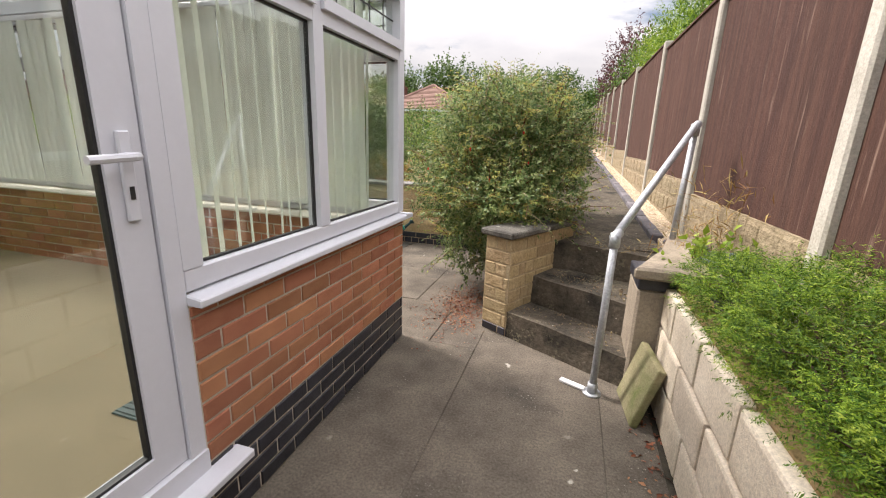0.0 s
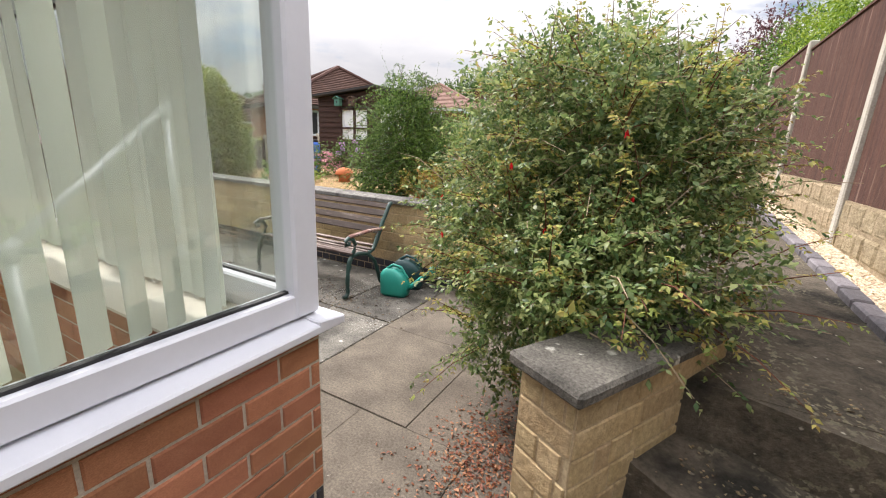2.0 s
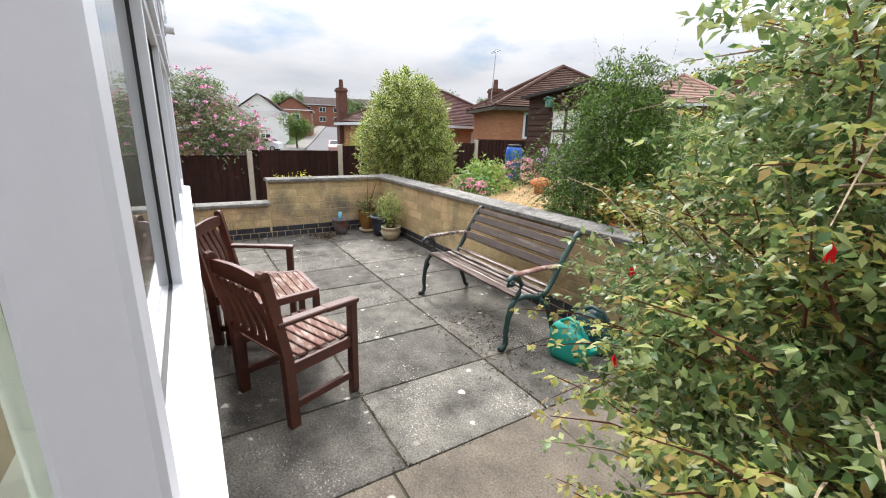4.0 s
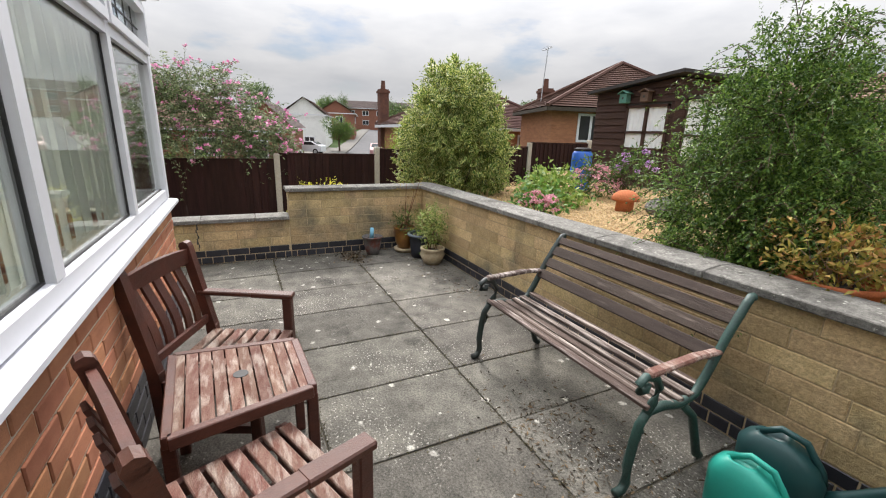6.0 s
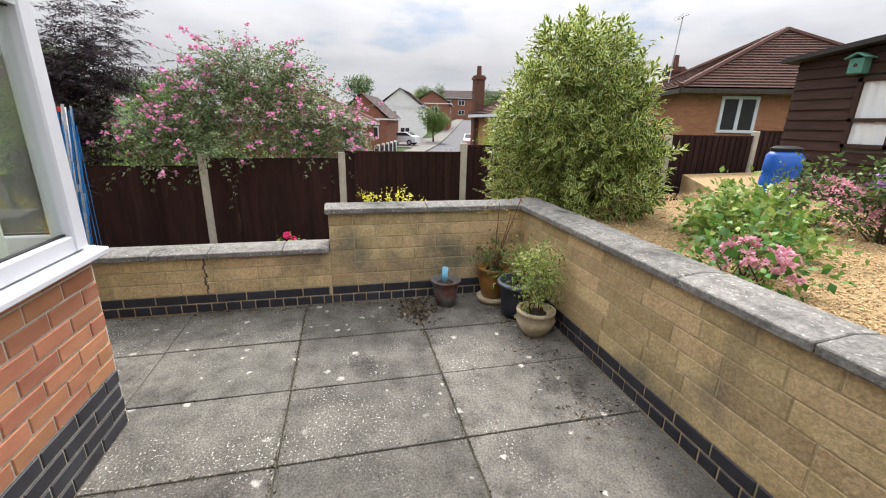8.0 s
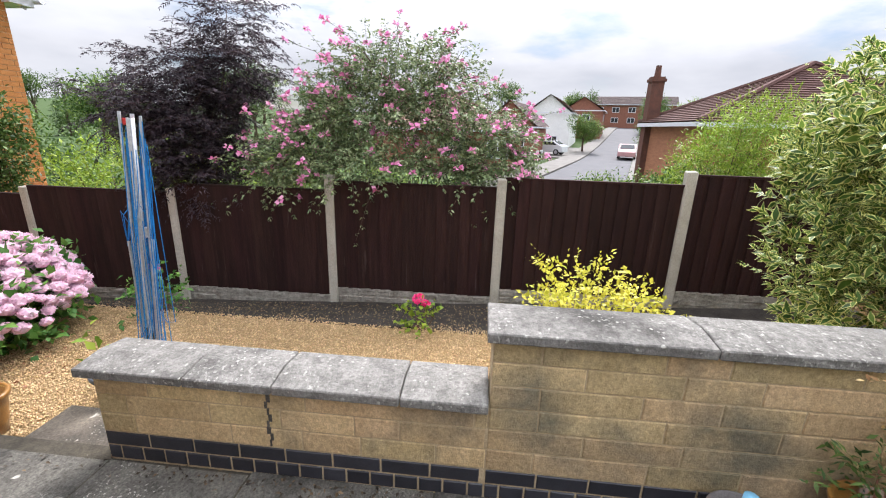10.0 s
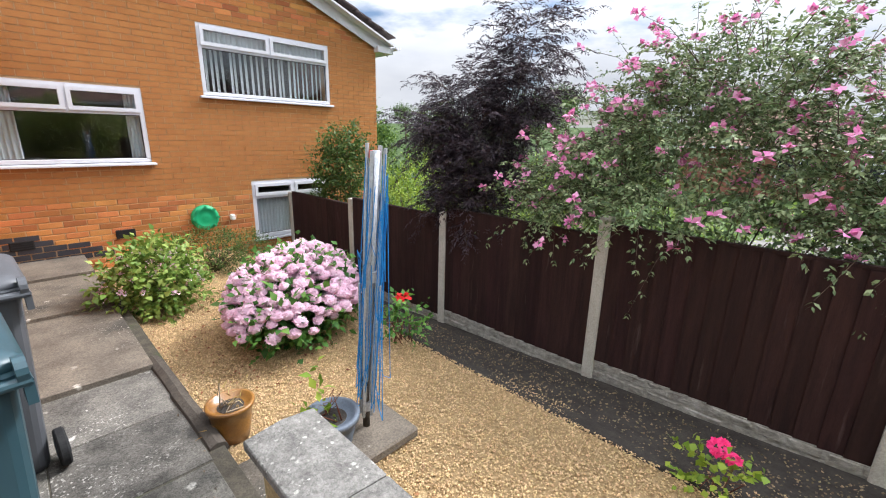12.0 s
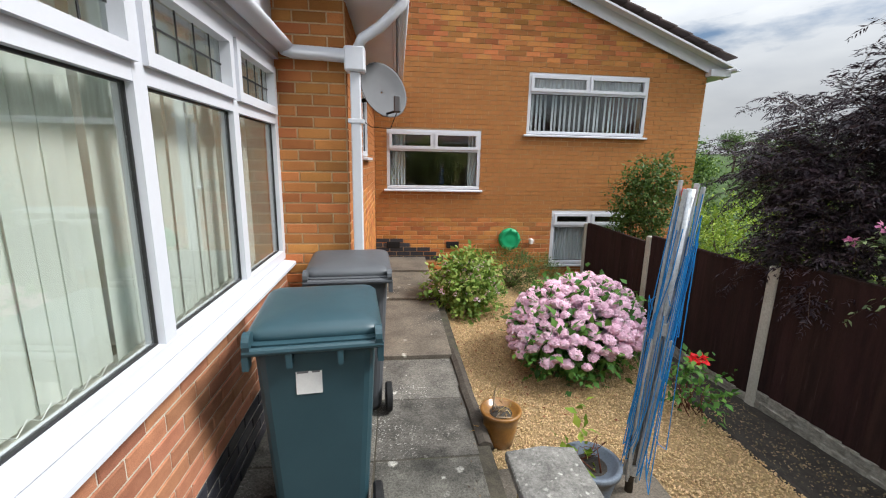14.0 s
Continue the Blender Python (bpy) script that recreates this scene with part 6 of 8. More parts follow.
def watering_can(x, y, rz, mat, label, s=1.0):
    c = thing("watering_can", label, "watering can", x, y, 0, rz, group="watering cans")
    bm = bmesh.new()
    rings = []
    for z, a, b in ((0, 0.13, 0.085), (0.03, 0.14, 0.09), (0.14, 0.145, 0.09), (0.2, 0.13, 0.08), (0.24, 0.09, 0.06), (0.26, 0.055, 0.045), (0.265, 0.045, 0.037), (0.24, 0.04, 0.034)):
        off = 0.0 if z < 0.15 else -(z - 0.15) * 0.35
        rings.append([bm.verts.new((s * (a * math.copysign(abs(math.cos(t)) ** 0.6, math.cos(t)) + off), s * b * math.copysign(abs(math.sin(t)) ** 0.6, math.sin(t)), s * z)) for t in [2 * math.pi * k / 24 for k in range(24)]])
    for a, b in zip(rings, rings[1:]):
        for k in range(24):
            bm.faces.new((a[k], a[(k + 1) % 24], b[(k + 1) % 24], b[k]))
    bm.faces.new(rings[0][::-1])
    bm.faces.new(rings[-1])
    part("body", bm, M[mat], c, smooth=True)
    bm = bmesh.new()
    tube(bm, [(0.11 * s, 0, 0.06 * s), (0.2 * s, 0, 0.13 * s), (0.32 * s, 0, 0.25 * s), (0.36 * s, 0, 0.285 * s)], 0.028 * s, 10, 0.014 * s)
    sp = part("spout", bm, M[mat], c, smooth=True)
    bm = bmesh.new()
    tube(bm, [(0.35 * s, 0, 0.28 * s), (0.385 * s, 0, 0.305 * s)], 0.016 * s, 12, 0.042 * s)
    part("rose", bm, M[mat], sp, smooth=True)
    bm = bmesh.new()
    tube(bm, [(-0.09 * s, 0, 0.25 * s), (-0.02 * s, 0, 0.3 * s), (0.06 * s, 0, 0.28 * s), (0.12 * s, 0, 0.19 * s), (0.135 * s, 0, 0.14 * s)], 0.014 * s, 8)
    part("handle", bm, M[mat], c, smooth=True)


watering_can(-2.1, 4.98, 12, "can", "teal plastic watering can standing beside the bench")
watering_can(-2.12, 5.24, 20, "can_dark", "dark green watering can by the wall", 1.1)


def pot(name, label, x, y, z, r, h, mat, lip=0.02, foot=0.7, soil="soil", rim_mat=None, rz=0, belly=0.0):
    p = thing(name, label, "plant pot", x, y, z, rz, group="plant pots")
    bm = bmesh.new()
    prof = [(r * foot, 0), (r * (foot + (1 - foot) * 0.35) + belly * 0.7, h * 0.3), (r * (foot + (1 - foot) * 0.7) + belly, h * 0.6), (r * 0.97, h - lip * 1.6), (r + lip * 0.6, h - lip * 1.4), (r + lip * 0.7, h - 0.004), (r + lip * 0.4, h), (r - 0.008, h), (r - 0.014, h - 0.03)]
    lathe(bm, prof)
    part("vessel", bm, M[mat], p, smooth=True)
    if rim_mat:
        bm = bmesh.new()
        tube(bm, [((r + lip * 0.4) * math.cos(a), (r + lip * 0.4) * math.sin(a), h - 0.012) for a in [2 * math.pi * k / 28 for k in range(29)]], 0.016, 6, cap=False)
        part("rim", bm, M[rim_mat], p, smooth=True)
    bm = bmesh.new()
    lathe(bm, [(r - 0.014, h - 0.036), (r * 0.5, h - 0.028), (0.01, h - 0.022)])
    part("compost", bm, M[soil], p)
    return p


pot("plant_pot", "flaking red and grey pot with a blue tube, bare soil", -6.46, 4.69, 0, 0.125, 0.235, "rust_pot", 0.012, 0.62)
tubeo = thing("plant_tube", "pale blue plastic tube standing in the pot", "tube", -6.47, 4.68, 0.19)
bm = bmesh.new()
tube(bm, [(0, 0, 0), (0.012, 0.006, 0.15)], 0.027, 14)
part("sleeve", bm, M["blue_pipe"], tubeo, smooth=True)
p = pot("plant_pot", "ochre glazed pot with a thin rose on a white saucer", -6.46, 5.13, 0.03, 0.14, 0.3, "glaze_ochre", 0.014, 0.62, belly=0.01)
bm = bmesh.new()
lathe(bm, [(0.12, -0.03), (0.14, 0.0), (0.143, 0.02), (0.128, 0.02)])
part("saucer", bm, M["pot_cream"], p, smooth=True)
pot("plant_pot", "large black plastic pot with a blue-grey rim", -6.15, 5.25, 0, 0.165, 0.3, "pot_black", 0.024, rim_mat="pot_rim", foot=0.8)
pot("plant_pot", "cream stone pot with a variegated shrub", -5.82, 5.25, 0, 0.135, 0.2, "pot_cream", belly=0.03)
pot("plant_pot", "ochre glazed pot with dry stalks on the gravel", -6.83, 0.95, -0.125, 0.125, 0.245, "glaze_ochre", 0.018)
pot("plant_pot", "grey plastic pot with a green seedling on the gravel", -7.2, 1.47, -0.125, 0.145, 0.25, "pot_rim", 0.025)
pot("plant_pot", "terracotta pot with yellowing leaves behind the wall", -2.35, 5.92, 0.66, 0.19, 0.2, "terracotta")
pot("plant_pot", "dark shallow pot of dry stems at the top of the steps", 1.24, 3.42, 0.665, 0.15, 0.1, "pot_black", 0.015)
pot("plant_pot", "blue-black plastic pot of dry grass in the planter", 1.3, 2.72, 0.68, 0.16, 0.16, "pot_rim", 0.02)


def tuft(name, label, x, y, z, n, size, spread, height, mat, seed, width=0.3, stem_mat="stem_red", n_stem=6, category="plant"):
    t = thing(name, label, category, x, y, z)
    blobs = [(0, 0, height * 0.55, spread, spread, height * 0.5)]
    stems(t, (0, 0, 0), blobs, n_stem, 0.005, M[stem_mat], seed)
    foliage("leaves", t, blobs, n, size, mat, seed, width=width, shell=0.2)
    return t


t = tuft("rose", "thin rose with red stems and withered leaves", -6.46, 5.13, 0.3, 380, 0.045, 0.11, 0.22, L_GREEN, 21)
for dx, dy, h in ((-0.08, 0.05, 0.58), (0.02, 0.12, 0.48), (0.12, 0.16, 0.66)):
    bm = bmesh.new()
    tube(bm, [(0, 0, 0), (dx * 0.5, dy * 0.5, h * 0.5), (dx, dy, h)], 0.006, 5, 0.003)
    part("cane", bm, M["stem_red"], t)
foliage("dry_leaves", t, [(-0.08, 0.05, 0.5, 0.1, 0.1, 0.1), (0.12, 0.16, 0.58, 0.12, 0.12, 0.12), (0.05, 0.1, 0.4, 0.1, 0.1, 0.08)], 120, 0.03, L_DRY, 5)
tuft("pot_plant", "mixed green and yellowing plants in the black pot", -6.15, 5.25, 0.27, 520, 0.042, 0.16, 0.26, L_HYDY, 22)
s = tuft("variegated_shrub", "small upright variegated shrub in the cream pot", -5.82, 5.25, 0.18, 1500, 0.034, 0.1, 0.52, L_PITTO, 23, 0.5)
tuft("seedling", "young green plant in the grey pot", -7.2, 1.47, 0.09, 40, 0.07, 0.07, 0.12, L_LIME, 24, 0.6)
tuft("dry_stalks", "dead straw stalks in the ochre pot", -6.83, 0.95, 0.085, 50, 0.05, 0.07, 0.05, L_DRY, 25, 0.12, "twig")
tuft("yellowing_plant", "plant with yellow and brown leaves in the terracotta pot", -2.35, 5.92, 0.83, 1700, 0.045, 0.3, 0.24, L_DRYG, 26, 0.4, "twig", 12)
tuft("lime_plant", "bright green leafy plant in the planter", 1.18, 2.72, 0.7, 260, 0.055, 0.12, 0.15, L_LIME, 27, 0.7)
tuft("dry_grass", "dry straw-coloured grass in the planter", 1.36, 3.0, 0.72, 500, 0.11, 0.2, 0.3, L_DRY, 28, 0.06, "twig", 16)
tuft("dry_stalks", "dead stems in the shallow pot by the steps", 1.24, 3.42, 0.755, 60, 0.06, 0.1, 0.06, L_DRY, 29, 0.12, "twig")


# ---- hand rail and loose slab by the steps ----
def handrail():
    r = thing("handrail", "galvanised tube handrail beside the steps", "handrail", 0.62, 2.40, 0)
    a, b = Vector((0, 0, 0)), Vector((0.49, 0.93, 0.665))
    bm = bmesh.new()
    tube(bm, [a, a + Vector((0.012, 0.01, 0.97))], 0.0215, 14)
    part("lower_post", bm, M["galv"], r, smooth=True)
    bm = bmesh.new()
    tube(bm, [b, b + Vector((0.03, 0.02, 0.93))], 0.0215, 14)
    part("upper_post", bm, M["galv"], r, smooth=True)
    bm = bmesh.new()
    p, q = Vector((0.02, 0.03, 0.985)), b + Vector((0.025, 0.01, 0.935))
    tube(bm, [p, q], 0.022, 14)
    part("rail", bm, M["galv"], r, smooth=True)
    for c, d in ((Vector((0.012, 0.01, 0.91)), Vector((0.012, 0.01, 0.99))), (b + Vector((0.028, 0.02, 0.87)), b + Vector((0.03, 0.02, 0.95)))):
        bm = bmesh.new()
        tube(bm, [c, d], 0.029, 14)
        tube(bm, [d + Vector((-0.01, -0.015, -0.025)), d + Vector((0.02, 0.035, 0.0))], 0.027, 12)
        part("clamp", bm, M["galv"], r, smooth=True)
    for c in (a, b):
        bm = bmesh.new()
        tube(bm, [c + Vector((0, 0, 0)), c + Vector((0, 0, 0.008))], 0.055, 18)
        tube(bm, [c + Vector((0, 0, 0.008)), c + Vector((0, 0, 0.07))], 0.029, 14)
        part("base_flange", bm, M["galv"], r, smooth=True)


handrail()
ls = thing("loose_slab", "small mossy paving slab leaning on the retaining wall", "slab", 0.80, 2.3, 0)
bm = rbox(-0.17, 0.17, -0.022, 0.022, 0, 0.36, 0.006)
bmesh.ops.transform(bm, matrix=pose(0, 0, 0.004, 16, 0, 96), verts=bm.verts[:])
M["mossy"] = mk("mossy_slab", (0.30, 0.27, 0.16), (0.22, 0.20, 0.11), 5, 0.9, 0.4, big=((0.14, 0.16, 0.06), 3, 0.5))
part("slab", bm, M["mossy"], ls)
br = thing("broken_mortar", "white chips of broken mortar at the foot of the rail", "debris", 0.56, 2.42, 0)
bm = rbox(-0.14, 0.02, -0.02, 0.02, 0.002, 0.02, 0.004)
bmesh.ops.transform(bm, matrix=pose(0, 0, 0, 0, 0, -24), verts=bm.verts[:])
part("chip", bm, M["label"], br)


# ---- bins ----
def wheelie_bin(x, y, rz, mat, label, labelled=False):
    b = thing("wheelie_bin", label, "bin", x, y, 0, rz, group="wheelie bins")
    bm = bmesh.new()
    rings = []
    for z, w, d0, d1 in ((0.0, 0.19, -0.20, 0.22), (0.03, 0.2, -0.21, 0.235), (0.5, 0.225, -0.255, 0.255), (0.93, 0.245, -0.29, 0.275), (0.935, 0.262, -0.305, 0.295), (0.975, 0.265, -0.31, 0.30)):
        c = 0.045
        out = []
        for sx, sy, a0 in ((1, 1, 0), (-1, 1, 90), (-1, -1, 180), (1, -1, 270)):
            for k in range(4):
                a = radians(a0 + k * 30)
                out.append(bm.verts.new((sx * (w - c) + c * math.cos(a), (d1 - c if sy > 0 else d0 + c) + c * math.sin(a), z)))
        rings.append(out)
    for p, q in zip(rings, rings[1:]):
        for k in range(16):
            bm.faces.new((p[k], p[(k + 1) % 16], q[(k + 1) % 16], q[k]))
    bm.faces.new(rings[0][::-1])
    bm.faces.new(rings[-1])
    part("body", bm, M[mat], b, smooth=False)
    bm = bmesh.new()
    rings = []
    for z, w, d0, d1 in ((0.965, 0.272, -0.325, 0.26), (0.995, 0.275, -0.33, 0.262), (1.015, 0.255, -0.31, 0.245), (1.03, 0.215, -0.25, 0.2), (1.042, 0.12, -0.14, 0.1), (1.045, 0.03, -0.04, 0.02)):
        c = min(0.06, w * 0.4)
        out = []
        for sx, sy, a0 in ((1, 1, 0), (-1, 1, 90), (-1, -1, 180), (1, -1, 270)):
            for k in range(5):
                a = radians(a0 + k * 22.5)
                out.append(bm.verts.new((sx * (w - c) + c * math.cos(a), (d1 - c if sy > 0 else d0 + c) + c * math.sin(a), z + 0.02 * (0.2 - (d1 if sy > 0 else d0)))))
        rings.append(out)
    for p, q in zip(rings, rings[1:]):
        for k in range(20):
            bm.faces.new((p[k], p[(k + 1) % 20], q[(k + 1) % 20], q[k]))
    bm.faces.new(rings[0][::-1])
    bm.faces.new(rings[-1])
    lid = part("lid", bm, M[mat], b, smooth=True)
    bm = bmesh.new()
    tube(bm, [(-0.27, 0.315, 0.955), (0.27, 0.315, 0.955)], 0.017, 10)
    for sx in (-0.262, -0.1, 0.1, 0.262):
        tube(bm, [(sx, 0.26, 0.955), (sx, 0.315, 0.955)], 0.014, 8)
        box(bm, sx - 0.012, sx + 0.012, 0.27, 0.325, 0.88, 0.95)
    part("handle_bar", bm, M[mat], b, smooth=False)
    for sx in (-0.255, 0.255):
        bm = bmesh.new()
        tube(bm, [(sx - 0.014, 0.29, 0.985), (sx + 0.014, 0.29, 0.985)], 0.045, 14)
        part("hinge", bm, M[mat], lid)
        bm = bmesh.new()
        tube(bm, [(sx * 0.98 - 0.022, 0.235, 0.1), (sx * 0.98 + 0.022, 0.235, 0.1)], 0.1, 22)
        soften(bm, 0.008)
        wh = part("wheel", bm, M["rubber"], b)
        bm = bmesh.new()
        tube(bm, [(sx * 0.98 - 0.026, 0.235, 0.1), (sx * 0.98 + 0.026, 0.235, 0.1)], 0.045, 16)
        part("hub", bm, M["pot_black"], wh)
    if labelled:
        bm = bmesh.new()
        box(bm, -0.02, 0.085, 0.2685, 0.2705, 0.73, 0.845)
        lb = part("label", bm, M["label"], b, "white paper label with grey print")
        bm = bmesh.new()
        box(bm, 0.035, 0.08, 0.2706, 0.2712, 0.825, 0.835)
        box(bm, -0.012, 0.02, 0.2706, 0.2712, 0.826, 0.834)
        part("print", bm, M["ink"], lb)
        bm = bmesh.new()
        box(bm, 0.262, 0.2635, -0.02, 0.02, 0.76, 0.84)
        part("side_mark", bm, M["label"], b)


wheelie_bin(-5.79, 1.43, 6, "bin_teal", "dark teal wheelie bin with a white label, lid shut", True)
wheelie_bin(-5.83, 0.50, 4, "bin_grey", "dark grey wheelie bin, lid shut, by the house wall")


# ---- washing line ----
def rotary_dryer():
    d = thing("rotary_dryer", "folded grey rotary clothes dryer hung with blue cord", "clothes dryer", -7.42, 1.50, -0.06)
    lean = Vector((-0.05, 0.09, 0))
    bm = bmesh.new()
    tube(bm, [(0, 0, 0.0), (0.005, 0.006, 0.35)], 0.022, 10)
    part("ground_spike", bm, M["timber"], d, smooth=True)
    bm = bmesh.new()
    tube(bm, [(0.005, 0.006, 0.3), lean + Vector((0, 0, 1.66))], 0.02, 10)
    part("pole", bm, M["galv"], d, smooth=True)
    rnd = random.Random(4)
    for k in range(4):
        a = k * math.pi / 2 + 0.5
        o = Vector((math.cos(a), math.sin(a), 0))
        bm = bmesh.new()
        bar(bm, o * 0.03 + Vector((0, 0, 0.1 + 0.03 * k)), lean + o * 0.05 + Vector((0, 0, 1.66 + 0.012 * k)), 0.02, 0.013, up=(math.cos(a), math.sin(a), 0))
        part("arm", bm, M["galv"], d)
        bm = bmesh.new()
        tube(bm, [o * 0.034 + Vector((0, 0, 0.08)), lean * 0.45 + o * 0.062 + Vector((0, 0, 0.93))], 0.009, 6)
        part("strut", bm, M["galv"], d)
    for z in (0.15, 0.98):
        bm = bmesh.new()
        tube(bm, [lean * (z / 1.66) + Vector((0, 0, z - 0.03)), lean * (z / 1.66) + Vector((0, 0, z + 0.03))], 0.032, 12)
        part("collar", bm, M["galv"], d)
    part("hub_cap", rbox(-0.07, -0.03, 0.05, 0.085, 1.62, 1.66, 0.004), M["red_plastic"], d, "small red plastic clip")
    for k in range(36):
        a = math.pi + rnd.gauss(0, 0.75) if k % 3 else rnd.uniform(0, 6.28)
        r = rnd.uniform(0.04, 0.06)
        low = rnd.uniform(0.06, 0.42) if k % 4 else rnd.uniform(0.6, 0.95)
        r2 = r + rnd.uniform(-0.01, 0.04) + (0.08 if k % 7 == 0 else 0)
        top = rnd.uniform(1.35, 1.66)
        p = lean + Vector((r * math.cos(a), r * math.sin(a), top))
        q = Vector((r2 * math.cos(a + 0.2), r2 * math.sin(a + 0.2), low))
        e = lean * 0.2 + Vector((r * math.cos(a + 0.9), r * math.sin(a + 0.9), low + rnd.uniform(0.1, 0.3)))
        f = lean * 0.6 + Vector((r * math.cos(a + 0.6), r * math.sin(a + 0.6), rnd.uniform(0.8, 1.2)))
        bm = bmesh.new()
        tube(bm, [p, p.lerp(q, 0.4) + Vector((rnd.uniform(-0.012, 0.012), rnd.uniform(-0.012, 0.012), 0)), q, q.lerp(e, 0.5) - Vector((0, 0, 0.05)), e, f], 0.0026, 5, cap=False)
        part("cord", bm, M["cord"], d)


rotary_dryer()
bs = thing("dryer_base", "square concrete base slab for the clothes dryer", "slab", -7.42, 1.50, -0.13)
part("slab", rbox(-0.22, 0.2, -0.23, 0.24, 0, 0.07, 0.012), M["path"], bs)

# ---- on the house ----
dish = thing("satellite_dish", "grey satellite dish on a wall bracket", "satellite dish", -5.8, -0.78, 2.28)
bm = bmesh.new()
bar(bm, (0.0, 0, -0.05), (-0.16, 0.02, -0.02), 0.03, 0.03)
part("bracket", bm, M["rubber"], dish)
bm = bmesh.new()
rings = []
n = 28
for r, dz in ((0.01, 0.0), (0.08, 0.006), (0.16, 0.022), (0.22, 0.045), (0.235, 0.05), (0.232, 0.044), (0.16, 0.012), (0.01, -0.01)):
    rings.append([bm.verts.new((r * math.cos(2 * math.pi * k / n), r * 1.12 * math.sin(2 * math.pi * k / n), dz)) for k in range(n)])
for a, b in zip(rings, rings[1:]):
    for k in range(n):
        bm.faces.new((a[k], a[(k + 1) % n], b[(k + 1) % n], b[k]))
bmesh.ops.recalc_face_normals(bm, faces=bm.faces[:])
bmesh.ops.transform(bm, matrix=Matrix.Translation((-0.22, 0.05, 0.03)) @ look((0, 0, 0), (0.62, -1.0, -0.42)), verts=bm.verts[:])
part("reflector", bm, M["dish"], dish, smooth=True)
bm = bmesh.new()
tube(bm, [(-0.22, 0.05, -0.17), (-0.34, 0.28, -0.16)], 0.01, 6)
part("feed_arm", bm, M["rubber"], dish)
part("feed_head", rbox(-0.39, -0.33, 0.25, 0.33, -0.17, -0.03, 0.01), M["dish"], dish)
bm = bmesh.new()
tube(bm, [(-0.36, 0.28, -0.16), (-0.3, 0.2, -0.3), (-0.12, 0.05, -0.28), (-0.0, 0.0, -0.2)], 0.004, 5)
part("cable", bm, M["rubber"], dish)

reel = thing("hose_reel", "round green plastic hose reel on the wall", "hose reel", -8.09, GY + 0.02, 0.41)
bm = bmesh.new()
lathe(bm, [(0.175, 0.0), (0.19, 0.03), (0.185, 0.09), (0.14, 0.12), (0.12, 0.105), (0.05, 0.12), (0.01, 0.12)], 32)
bmesh.ops.transform(bm, matrix=pose(0, 0, 0, -90, 0, 0), verts=bm.verts[:])
part("case", bm, M["reel"], reel, smooth=True)
for k in range(8):
    a = k * math.pi / 4
    bm = bmesh.new()
    tube(bm, [(0.165 * math.cos(a), 0.11, 0.165 * math.sin(a)), (0.165 * math.cos(a), 0.125, 0.165 * math.sin(a))], 0.022, 8)
    part("stud", bm, M["reel"], reel)
tap = thing("outside_tap", "small white capped tap on the wall", "tap", -8.49, GY, 0.36)
part("body", rbox(-0.03, 0.03, 0, 0.1, -0.04, 0.05, 0.012), M["label"], tap)
for u in (-6.1, -7.11):
    v = thing("air_brick", "dark plastic air brick in the wall", "air brick", u, GY + 0.004, 0.24, group="air bricks")
    part("frame", rbox(-0.11, 0.11, 0, 0.012, 0, 0.115, 0.003), M["sticks"], v)
    for k in range(4):
        part("louvre", rbox(-0.1, 0.1, 0.0125, 0.017, 0.012 + k * 0.026, 0.028 + k * 0.026, 0.001), M["rubber"], v)


# ---- plants ----
def shrub(name, label, base, blobs, leaf, n, size, stem_mat="bark", n_stems=14, r=0.014, seed=1, category="shrub", **kw):
    s = thing(name, label, category, *base)
    rel = [(b[0] - base[0], b[1] - base[1], b[2] - base[2], *b[3:]) for b in blobs]
    stems(s, (0, 0, 0), rel, n_stems, r, M[stem_mat], seed)
    foliage("crown", s, rel, n, size, leaf, seed, **kw)
    return s


def heads_on(blobs, base, n, seed, up=0.1, out=1.0, gap=0.055):
    """Places for flower heads on the outside of the crown."""
    rnd = random.Random(seed)
    got = []
    while len(got) < n:
        b = rnd.choice(blobs)
        u = Vector((rnd.gauss(0, 1), rnd.gauss(0, 1), rnd.gauss(0, 1))).normalized()
        if u.z < up - 0.35:
            continue
        p = Vector((b[0] + u.x * b[3] * out, b[1] + u.y * b[4] * out, b[2] + u.z * b[5] * out)) - Vector(base)
        if all((p - q).length > gap for q in got):
            got.append(p)
    return got


FB = [(-0.32, 4.3, 1.5, 0.62, 0.62, 0.5), (-0.05, 4.15, 1.3, 0.5, 0.52, 0.46), (-0.74, 4.25, 1.05, 0.46, 0.5, 0.46), (-0.35, 4.45, 1.78, 0.5, 0.46, 0.3), (0.14, 4.55, 1.5, 0.36, 0.5, 0.4), (-0.42, 3.85, 0.9, 0.42, 0.42, 0.4), (-0.5, 3.85, 0.5, 0.25, 0.3, 0.3), (0.14, 3.74, 0.98, 0.32, 0.32, 0.28), (-0.12, 3.5, 0.95, 0.27, 0.27, 0.22)]
fu = shrub("fuchsia_bush", "large untidy fuchsia bush with green and bronze leaves", (-0.2, 4.1, 0.7), FB, L_FUCHSIA, 52000, 0.032, "twig", 80, 0.008, 3, shoots=110, shoot_len=0.35, shell=0.5, width=0.5, rough_edge=0.36)
REL = [(b[0] + 0.2, b[1] - 4.1, b[2] - 0.7, b[3], b[4], b[5]) for b in FB]
sprays("outer_crown", fu, REL, 560, 0.3, 9, 0.05, 2, 0.034, L_FUCHSIA, 5, 0.5, 0.75, 0.45, 0.3, 0.5, twig=M["twig"])
whorls("leafy_growth", fu, REL, 2600, 0.042, 7, L_FUCHSIA, 51, 0.5, 0.86, 0.34, 0.35, 1.05)
